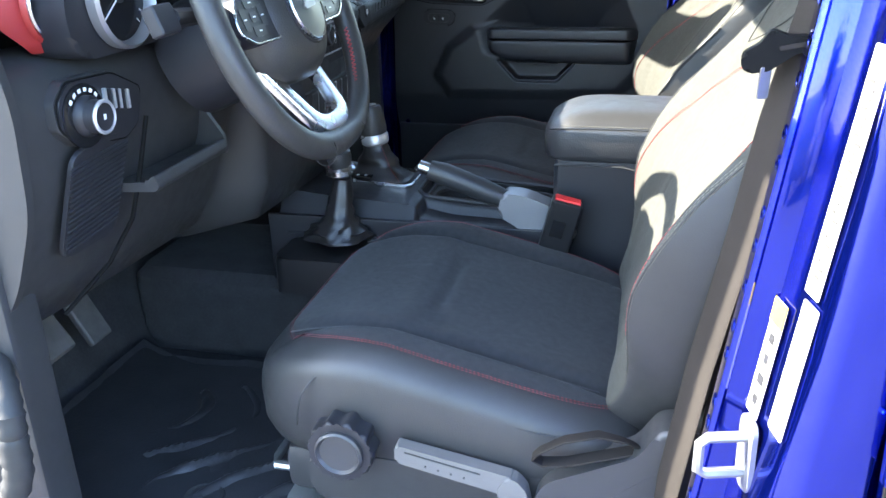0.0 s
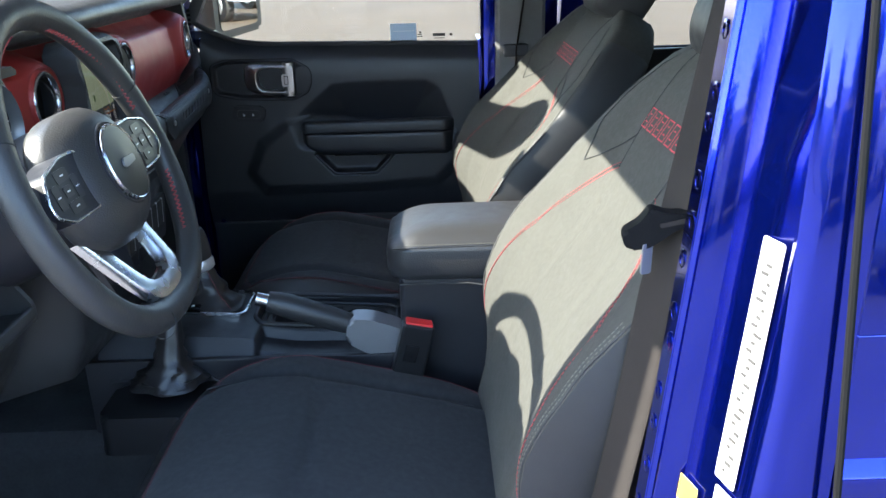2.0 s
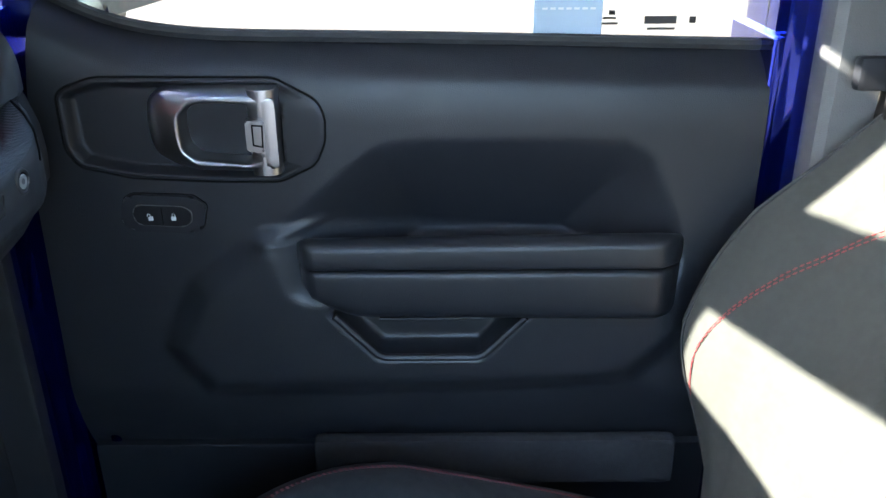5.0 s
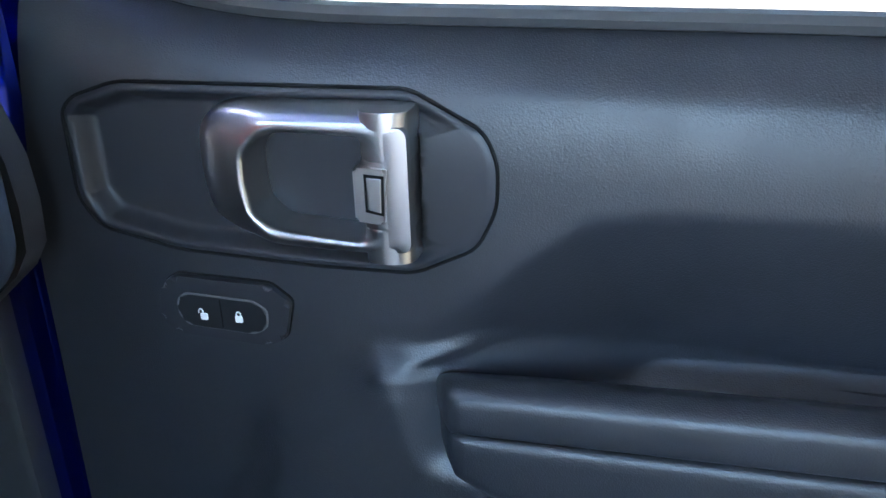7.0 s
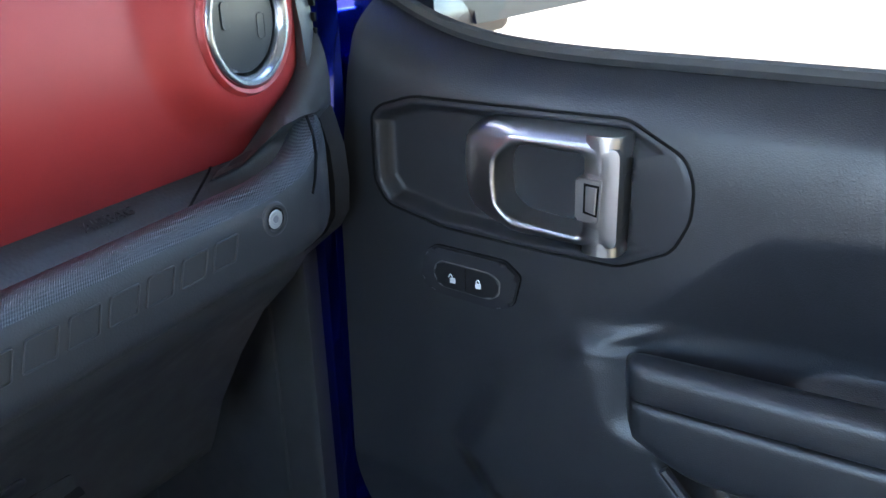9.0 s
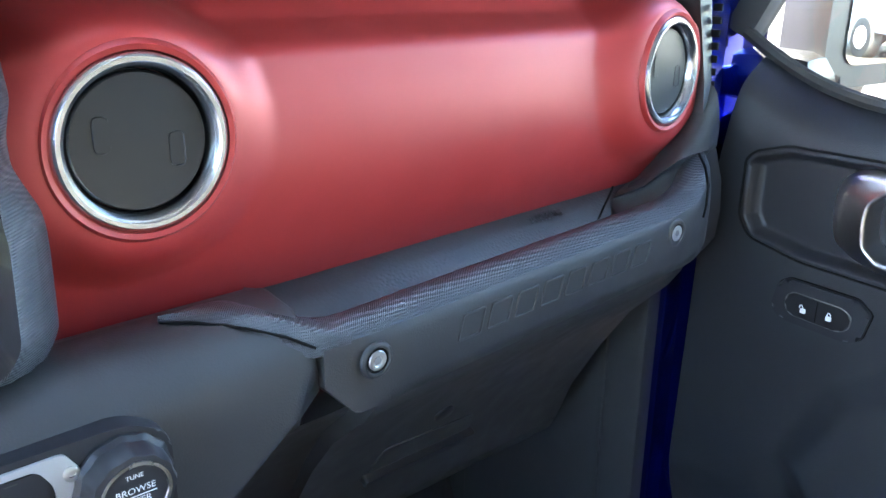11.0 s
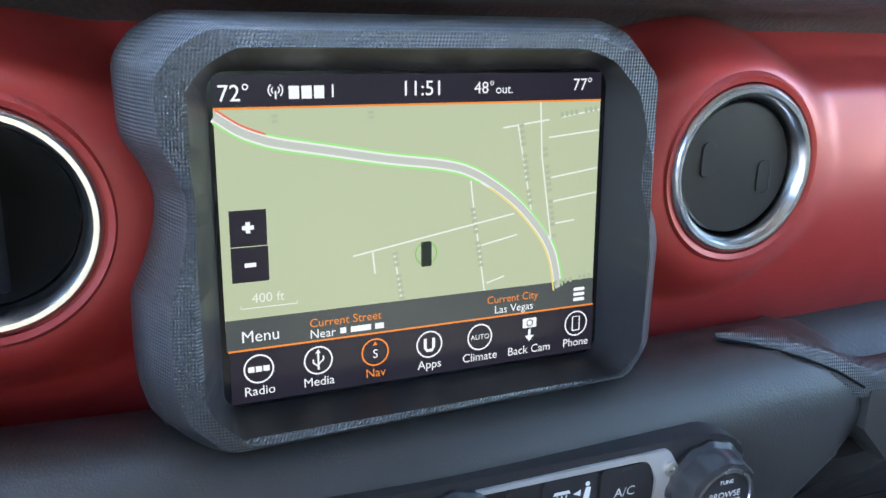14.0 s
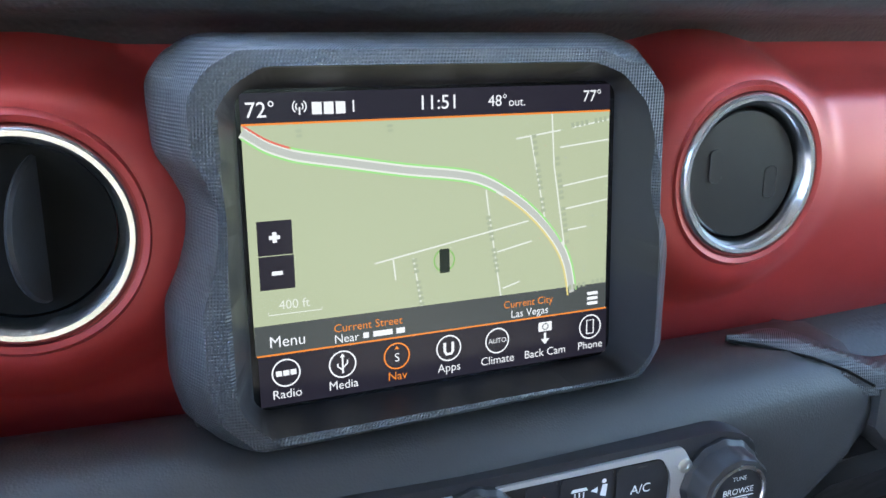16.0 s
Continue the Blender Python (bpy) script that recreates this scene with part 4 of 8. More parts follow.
    # armrest: a padded top over a moulded body
    def arm(z0, z1, x0, x1, y0, name, material, r_top, r_low, lab):
        n, NA = 60, 36
        rows = []
        verts, faces = [], []
        for i in range(n + 1):
            u = i / n
            x = x0 + (x1 - x0) * u
            e = min(1.0, (0.3 + u * 21) ** 0.5 if u < 1 / 30 else 1.0)
            e2 = min(1.0, ((1 - u) * 14) ** 0.5 if u > 13 / 14 else 1.0)
            k = min(e, 0.35 + 0.65 * e2)
            yy = 0.725 - (0.725 - y0) * (0.18 + 0.82 * k)
            zz0, zz1 = z0(u), z1(u)
            zm, zh = (zz0 + zz1) / 2, (zz1 - zz0) / 2 * (0.80 + 0.20 * e)
            for a in range(NA):
                th = math.pi * 2 * (a + 0.5) / NA
                cx, sx = math.cos(th), math.sin(th)
                e_ = r_top if sx > 0 else r_low
                px = math.copysign(abs(cx) ** e_, cx)
                pz = math.copysign(abs(sx) ** e_, sx)
                yv = (0.74 + yy) / 2 - (0.74 - yy) / 2 * px
                verts.append((x, yv, zm + zh * pz - (0.55 * max(0.0, yv - 0.680) if sx > 0 and r_top > 0.3 else 0.0)))
        for i in range(n):
            for a in range(NA):
                faces.append((i * NA + a, i * NA + (a + 1) % NA, (i + 1) * NA + (a + 1) % NA, (i + 1) * NA + a))
        faces += [tuple(range(NA)), tuple(n * NA + a for a in range(NA))]
        return make(name, verts, faces, material, d, lab, auto=60)
    arm(lambda u: 1.0665, lambda u: 1.0965 + 0.004 * u, 0.222, 0.602, 0.664, "armrest_pad", PANEL, 0.55, 0.20, "padded black armrest top")
    arm(lambda u: 1.010 + 0.032 * (max(0, 0.16 - u) / 0.16) ** 1.6 - 0.006 * u, lambda u: 1.0662, 0.2235, 0.601, 0.6650, "armrest_body", PANEL, 0.20, 0.62, "")
    # ridge above the lower swell
    # lower cup under the armrest and speaker net at the foot
    tube("pocket_lip", [(0.255, YD - 0.014, 1.010), (0.296, YD - 0.014, 0.966), (0.305, YD - 0.014, 0.962), (0.398, YD - 0.014, 0.962), (0.407, YD - 0.014, 0.966), (0.447, YD - 0.014, 1.008)], 0.004, SMOOTH, d)
    part("pocket_step", box_bm((0.352, YD + 0.004, 1.004), (0.105, 0.03, 0.004), 0.0015), SMOOTH, d)
    part("lower_net", box_bm((0.42, 0.703, 0.818), (0.40, 0.02, 0.06), 0.008), CARPET, d, "black net pocket at the foot of the door")
    # hinge-side screw plug
    # exterior mirror
    mr = part("exterior_mirror", prism_bm(round_poly([(-0.02, 1.28), (0.185, 1.292), (0.195, 1.31), (0.195, 1.46), (0.18, 1.48), (-0.02, 1.48), (-0.035, 1.46), (-0.035, 1.30)], 0.02), -0.03, 0.03, 0.012, 3,
              m=frame_m((-0.012, 0.868, 0.0), (0.33, 0.944, 0), (0, 0, 1), (0.944, -0.33, 0))), DARKSATIN, d, "black exterior door mirror")
    part("mirror_glass", prism_bm(round_poly([(-0.012, 1.302), (0.172, 1.310), (0.172, 1.462), (-0.012, 1.462)], 0.018), 0.0305, 0.032, m=frame_m((-0.012, 0.868, 0.0), (0.33, 0.944, 0), (0, 0, 1), (0.944, -0.33, 0))), MIRROR, mr)
    part("mirror_arm", box_bm((-0.03, 0.86, 1.29), (0.08, 0.14, 0.05), 0.02), DARKSATIN, d)


def handle_bow(hm, d):
    outer = [(0.096, 1.2140), (0.098, 1.2310), (0.108, 1.2395), (0.120, 1.2430), (0.2165, 1.2430), (0.2165, 1.1635), (0.140, 1.1655), (0.117, 1.172), (0.101, 1.181), (0.097, 1.195)]
    crest = [(0.1245, 1.2050), (0.1260, 1.2210), (0.1390, 1.2350), (0.1480, 1.2362), (0.2165, 1.2350), (0.2165, 1.1705), (0.141, 1.1730), (0.1275, 1.1860)]
    inner = [(0.1302, 1.2050), (0.1310, 1.2190), (0.1405, 1.2275), (0.151, 1.2305), (0.1915, 1.2287), (0.1915, 1.1752), (0.1430, 1.1795), (0.1320, 1.1885)]
    def resample(pts, n, r):
        q = round_poly(pts, r, 6)
        L = [0]
        for a, b in zip(q, q[1:] + q[:1]):
            L.append(L[-1] + math.hypot(b[0] - a[0], b[1] - a[1]))
        out = []
        for k in range(n):
            s = L[-1] * k / n
            i = max(j for j in range(len(q)) if L[j] <= s + 1e-12)
            t = (s - L[i]) / max(1e-9, L[i + 1] - L[i])
            a, b = q[i], q[(i + 1) % len(q)]
            out.append((a[0] + (b[0] - a[0]) * t, a[1] + (b[1] - a[1]) * t))
        return out
    def by_angle(pts, n, c, r):
        dense = resample(pts, 900, r)
        out = []
        for k in range(n):
            a = 2 * math.pi * k / n
            out.append(min(dense, key=lambda p: abs(math.atan2(math.sin(math.atan2(p[1] - c[1], p[0] - c[0]) - a), math.cos(math.atan2(p[1] - c[1], p[0] - c[0]) - a)))))
        return out
    n, c = 160, (0.158, 1.203)
    O, K, I = by_angle(outer, n, c, 0.007), by_angle(crest, n, c, 0.006), by_angle(inner, n, c, 0.0045)
    mixed = lambda A, B, t: [(a[0] + (b[0] - a[0]) * t, a[1] + (b[1] - a[1]) * t) for a, b in zip(A, B)]
    rows = []
    for pts, hgt in ((O, -0.022), (O, -0.010), (mixed(O, K, 0.05), -0.004), (mixed(O, K, 0.18), 0.002), (mixed(O, K, 0.45), 0.0075), (mixed(O, K, 0.80), 0.0118), (K, 0.0135), (mixed(K, I, 0.25), 0.0142), (mixed(K, I, 0.55), 0.0142),
                     (mixed(K, I, 0.80), 0.0130), (mixed(K, I, 0.95), 0.0095), (I, 0.004), (I, -0.020)):
        rows.append([(x, z, hgt) for x, z in pts])
    verts = [hm @ Vector(p) for r in rows for p in r]
    R = len(rows)
    faces = [(i * n + k, i * n + (k + 1) % n, ((i + 1) % R) * n + (k + 1) % n, ((i + 1) % R) * n + k) for i in range(R) for k in range(n)]
    h = make("door_handle", verts, faces, SATIN, d, "satin chrome pull handle", auto=50)
    # hinge column in three barrel pieces
    col = [(0.2170, -0.016), (0.2170, 0.0045), (0.2160, 0.0088), (0.2130, 0.0120), (0.2085, 0.0139), (0.2030, 0.0144), (0.1975, 0.0138), (0.1935, 0.0116), (0.1915, 0.0080), (0.1905, -0.016)]
    for z0, z1 in ((1.1642, 1.1828), (1.1836, 1.2180), (1.2188, 1.2424)):
        part("hinge_column", prism_bm(col, z0, z1, 0.0010, 2, m=hm @ frame_m((0, 0, 0), (1, 0, 0), (0, 0, 1), (0, 1, 0))), SATIN, h)
    part("latch_tab", prism_bm(round_poly([(0.1895, 1.1880), (0.2045, 1.1865), (0.2065, 1.2150), (0.1895, 1.2160)], 0.002), -0.004, 0.0166, 0.0020, 3, m=hm), SATIN, h)
    part("latch_face", prism_bm([(0.1965, 1.1945), (0.2032, 1.1930), (0.2040, 1.2105), (0.1965, 1.2110)], 0.0150, 0.0175, 0.0005, m=hm), SATIN, h)
    part("latch_inset", prism_bm([(0.1950, 1.1930), (0.2045, 1.1912), (0.2054, 1.2120), (0.1950, 1.2127)], 0.0150, 0.0169, 0.0003, m=hm), VOID, h)
    part("handle_cup", prism_bm(round_poly([(0.116, 1.172), (0.200, 1.172), (0.200, 1.236), (0.116, 1.236)], 0.008), -0.030, -0.0180, 0.002, m=hm), SMOOTH, h)
    part("cup_pad", prism_bm(round_poly([(0.118, 1.1770), (0.1745, 1.1770), (0.1745, 1.232), (0.118, 1.232)], 0.006), -0.019, -0.0150, 0.0010, m=hm), BLACK, h)
    return h


passenger_door()


# ---- the dashboard ----
dash = thing("dashboard", "black dashboard with satin red trim panel, round vents and grab bar", "dashboard")
VENTS = [(-0.63, 1.297), (-0.163, 1.3035), (0.171, 1.307), (0.597, 1.311)]


def red_profile(z0):
    """Depth of the red trim: a hollow under the hood, a crease, a swelling, and a tuck at the foot."""
    tab = [(1.185, -0.046), (1.205, -0.035), (1.225, -0.0245), (1.25, -0.013), (1.27, -0.0065), (1.29, -0.0045), (1.31, -0.0062), (1.328, -0.0098), (1.342, -0.0135), (1.347, -0.020), (1.358, -0.038), (1.372, -0.056), (1.395, -0.078)]
    w = 0.011 if z0 < 1.322 else 0.0022 + 0.0088 * max(0.0, (1.333 - z0) / 0.011)
    return sum(lerp_table(tab, z0 + d * w) for d in (-1.0, -0.6, -0.2, 0.2, 0.6, 1.0)) / 6


def red_depth(y, z):
    x = red_profile(z)
    for vy, vz in VENTS:
        r = math.hypot(y - vy, z - vz)
        x = x + (0.004 - (0.13 * (y - vy) if vy > 0.5 else 0.0) - x) * ease(0.063 - r, 0.034)
        if r < 0.038:
            x = -0.045
    if abs(y) < 0.10:
        x = min(x, -0.034)
    return x + dx(y)


def build_red():
    for name, ya, yb in (("red_trim_panel", 0.0, 0.662), ("red_trim_panel", -0.72, 0.0)):
        def f(u, v):
            y = ya + (yb - ya) * u
            if ya > 0:
                low = lerp_table([(0.0, 1.200), (0.127, 1.198), (0.18, 1.198), (0.238, 1.2015), (0.27, 1.2035), (0.45, 1.2135), (0.575, 1.2190), (0.610, 1.222), (0.626, 1.232), (0.636, 1.252), (0.646, 1.278), (0.654, 1.31), (0.662, 1.35)], y)
            else:
                low = lerp_table([(-0.72, 1.30), (-0.70, 1.275), (-0.665, 1.246), (-0.59, 1.243), (-0.56, 1.25), (-0.28, 1.236), (-0.24, 1.205), (-0.20, 1.196), (0.0, 1.196)], y)
            z = low + (1.395 - low) * v
            return (red_depth(y, z), y, z)
        grid(name, 260, 90, f, RED, dash, "satin red dash trim", auto=55)


build_red()


def build_vent(y, z, is_open, turn):
    o = (dx(y), y, z)
    yaw = 0.13 if y > 0.5 else 0.0
    m = frame_m(o, (-yaw, 1, 0), (0, 0, 1), (1, yaw, 0))
    v = ring_lathe("air_vent", [(0.0425, 0.001), (0.0426, 0.0045), (0.0418, 0.0070), (0.0400, 0.0084), (0.0380, 0.0082), (0.0362, 0.0064), (0.0348, 0.0026), (0.0340, -0.004), (0.0345, -0.012), (0.042, -0.008)], m, RINGMETAL, dash, "round air vent with a satin chrome ring", )
    ring_lathe("collar", [(0.0430, 0.000), (0.0430, 0.0065), (0.0455, 0.0075), (0.0475, 0.0050), (0.0490, 0.000)], m, RED, v, "red vent collar")
    # the shade deep in the vent is put into the lining's near-black colour
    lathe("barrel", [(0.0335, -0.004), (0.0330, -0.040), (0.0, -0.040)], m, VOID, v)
    if not is_open:
        lathe("damper", [(0.0330, -0.010), (0.0330, 0.0002), (0.0322, 0.0012), (0.0, 0.0016)], m, DARKSATIN, v, "closed black damper disc")
        mm = m @ Matrix.Rotation(radians(turn), 4, 'Z')
        for sx in (-1, 1):
            o_ = rect(0.0075, 0.0165, 0.003, sx * 0.0175, -0.005 * sx)
            part("finger_dent", prism_bm(o_, -0.001, 0.0019, 0.0004, m=mm), DARKSATIN, v)
            keep = [p for p in o_ if (p[0] - sx * 0.0175) * sx > -0.001]
            keep.sort(key=lambda p: math.atan2(p[1] + 0.005 * sx, (p[0] - sx * 0.0175) * sx))
            tube("dent_edge", [mm @ Vector((p[0], p[1], 0.0018)) for p in keep], 0.0005, SMOOTH, v, seg=5)
    else:
        mm = m @ Matrix.Rotation(radians(68), 4, 'Y')
        lathe("damper", [(0.0, -0.0015), (0.029, -0.0015), (0.030, 0.0), (0.029, 0.0015), (0.0, 0.0015)], mm @ Matrix.Translation((0.012, 0, 0.004)), SMOOTH, v, "open black damper disc")
        part("blade", box_bm((-0.02, 0.0, -0.022), (0.0015, 0.05, 0.018), m=m), SMOOTH, v)
        part("blade", box_bm((0.0, -0.018, -0.024), (0.055, 0.0015, 0.018), m=m), SMOOTH, v)
        part("blade_tab", box_bm((0.018, -0.004, -0.010), (0.006, 0.002, 0.010), 0.0006, m=m), SILVER, v)


for k, (vy, vz) in enumerate(VENTS):
    build_vent(vy, vz, k < 2, 0)


def sweep_profile(name, ys, prof, material, label=""):
    """A dash surface: for each y a profile of (x, z) points."""
    rows = [prof(y) for y in ys]
    n = len(rows[0])
    verts = [(x + dx(y), y, z) for y, r in zip(ys, rows) for x, z in r]
    faces = [(i * n + k, i * n + k + 1, (i + 1) * n + k + 1, (i + 1) * n + k) for i in range(len(ys) - 1) for k in range(n - 1)]
    faces += [tuple(range(n)), tuple((len(ys) - 1) * n + k for k in range(n))]
    return make(name, verts, faces, material, dash, label, auto=60)


# hood over the trim
sweep_profile("dash_top", np.linspace(-0.735, 0.69, 40), lambda y: [(-0.44, 1.36), (-0.44, 1.40), (-0.25, 1.415), (-0.10, 1.424), (-0.030, 1.424), (-0.010, 1.418), (-0.002, 1.407), (-0.003, 1.394), (-0.014, 1.384), (-0.05, 1.381), (-0.06, 1.36)], SOFT, "black soft-touch dash top")
part("dash_core", box_bm((-0.22, -0.02, 1.22), (0.22, 1.30, 0.34), 0.02), SMOOTH, dash)


def centre_mix(y):
    return ease(0.243 - y, 0.016) * ease(y + 0.27, 0.05)


def bar_rise(y):
    """The pad and the bar climb gently towards the door."""
    return 0.050 * max(0.0, min(y, 0.60) - 0.27)


def low_profile(y):
    c = centre_mix(y)
    mid = [(-0.060, 1.188), (-0.028, 1.208), (-0.004, 1.2165), (0.024, 1.2145), (0.038, 1.206), (0.044, 1.196), (0.0455, 1.185), (0.046, 1.16), (0.047, 1.10), (0.044, 1.04), (0.036, 0.96), (0.01, 0.90), (-0.12, 0.86)]
    if y > 0:
        side = [(-0.085, 1.206), (-0.070, 1.199), (-0.045, 1.180), (-0.025, 1.166), (0.0, 1.157), (0.020, 1.152), (0.034, 1.147), (0.006, 1.122), (-0.024, 1.093), (-0.052, 1.055), (-0.082, 1.005), (-0.106, 0.945), (-0.16, 0.91)]
        side = [(x, z + bar_rise(y) * max(0.0, min(1.0, (z - 1.03) / 0.1))) for x, z in side]
    else:
        side = [(-0.05, 1.25), (-0.03, 1.246), (-0.01, 1.240), (0.006, 1.232), (0.016, 1.222), (0.022, 1.21), (0.024, 1.19), (0.022, 1.15), (0.010, 1.09), (-0.012, 1.03), (-0.04, 0.96), (-0.08, 0.90), (-0.2, 0.86)]
    return [(a[0] + (b[0] - a[0]) * c, a[1] + (b[1] - a[1]) * c) for a, b in zip(side, mid)]


_low = sweep_profile("lower_dash", np.linspace(-0.735, 0.670, 300), low_profile, BLACK, "black lower dash and centre stack")
# the stack narrows downwards on the passenger's side
for _v in _low.data.vertices:
    if _v.co.y > 0.09 and _v.co.z < 1.17:
        _v.co.y -= lerp_table([(0.86, 0.165), (1.05, 0.145), (1.09, 0.105), (1.112, 0.070), (1.125, 0.048), (1.145, 0.022), (1.17, 0.0)], _v.co.z) * min(1.0, (_v.co.y - 0.09) / 0.15) * min(1.0, (0.72 - _v.co.y) / 0.30)
    if _v.co.y > 0.57:
        _v.co.x -= lerp_table([(0.57, 0.0), (0.61, 0.009), (0.63, 0.020), (0.645, 0.033), (0.67, 0.070)], _v.co.y)
# driver-side end cap with ribbed inset
part("end_cap", prism_bm(round_poly([(-0.40, 0.92), (-0.12, 0.90), (-0.06, 0.98), (-0.02, 1.08), (-0.012, 1.20), (-0.03, 1.30), (-0.07, 1.40), (-0.40, 1.40)], 0.03), 0, 0.012, 0.004, m=frame_m((0, -0.735, 0), (1, 0, 0), (0, 0, 1), (0, -1, 0))), BLACK, dash)
# passenger-side soft pad above the tray
PAD = [(-0.075, 1.214), (-0.056, 1.207), (-0.040, 1.2005), (-0.026, 1.1925), (-0.012, 1.182), (-0.002, 1.170), (0.0, 1.155)]


pad = sweep_profile("airbag_pad", np.linspace(0.250, 0.622, 24), lambda y: [(x, z + (0.003 + 0.95 * bar_rise(y))) for x, z in PAD], SOFT, "soft black grained airbag pad")
tube("pad_seam", [(x + dx(0.262), 0.262 - 0.25 * (x + 0.056), z + 0.001) for x, z in ((-0.058, 1.209), (-0.040, 1.2012), (-0.026, 1.1932), (-0.012, 1.1828), (-0.003, 1.172))], 0.0009, VOID, dash, seg=6)
tube("pad_seam", [(x + dx(y), y, lerp_table(PAD, x) + (0.003 + 0.95 * bar_rise(y)) + 0.0004) for x, y in ((-0.056, 0.612), (-0.042, 0.600), (-0.028, 0.578), (-0.016, 0.552), (-0.006, 0.528))], 0.0010, VOID, dash, seg=6)
text_mesh("pad_lettering", "AIRBAG", 0.0105, frame_m((-0.0230 + dx(0.50), 0.492, 1.2058), (-0.0, 1, 0.037), (-0.86, 0, 0.5), (0.5, 0.0, 0.86)), SOFT, pad, depth=0.0006)


def dash_corner():
    """The passenger end: a column beside the vent, an arched pocket at the end of the tray."""
    arch = [(-0.030, 0.572, 1.211), (-0.020, 0.590, 1.2175), (-0.010, 0.601, 1.2300), (-0.002, 0.612, 1.2400), (0.003, 0.628, 1.2445), (0.004, 0.645, 1.2450), (0.000, 0.662, 1.2460)]
    rear = [(-0.055, 0.598, 1.208), (-0.048, 0.616, 1.216), (-0.044, 0.626, 1.228), (-0.034, 0.634, 1.246), (-0.026, 0.644, 1.262), (-0.020, 0.654, 1.280), (-0.016, 0.668, 1.300)]
    foot = [(-0.024, 0.560, 1.200), (-0.012, 0.575, 1.199), (-0.004, 0.590, 1.203), (0.004, 0.604, 1.210), (0.006, 0.620, 1.219), (0.004, 0.636, 1.229), (-0.004, 0.652, 1.238)]

    def along(pts, u):
        w = u * (len(pts) - 1)
        i = min(int(w), len(pts) - 2)
        return Vector(pts[i]).lerp(Vector(pts[i + 1]), w - i)

    def brow(u, v):
        p = along(arch, u).lerp(along(rear, u), v)
        return p + Vector((0.006, -0.002, 0.004)) * math.sin(math.pi * v) * (0.3 + 0.7 * u)

    def hollow(u, v):
        p = along(arch, u).lerp(along(foot, u), v)
        return p + Vector((-0.012, 0.004, 0.001)) * math.sin(math.pi * v) * math.sin(math.pi * min(1.0, 0.2 + u * 0.8))
    end = sweep_profile("dash_end", np.linspace(0.650, 0.667, 6), lambda y: [(-0.09, 1.40), (-0.012, 1.40), (-0.008, 1.36), (0.003 - 0.3 * max(0, y - 0.655), 1.30), (0.006 - 0.3 * max(0, y - 0.655), 1.262), (0.012, 1.240), (0.020, 1.215), (0.022, 1.190), (0.020, 1.165), (0.010, 1.150), (-0.05, 1.10)], BLACK, "black end column of the dashboard")
    grid("pocket_brow", 30, 10, brow, BLACK, end, thick=(-0.004, 0, -0.003), auto=60)
    grid("pocket", 30, 10, hollow, BLACK, end, "moulded pocket at the end of the tray", auto=60)
    for k in range(9):
        part("end_louvre", box_bm((-0.016, 0.6668, 1.285 + 0.0105 * k), (0.008, 0.002, 0.006), 0.0005), VOID, end)


dash_corner()


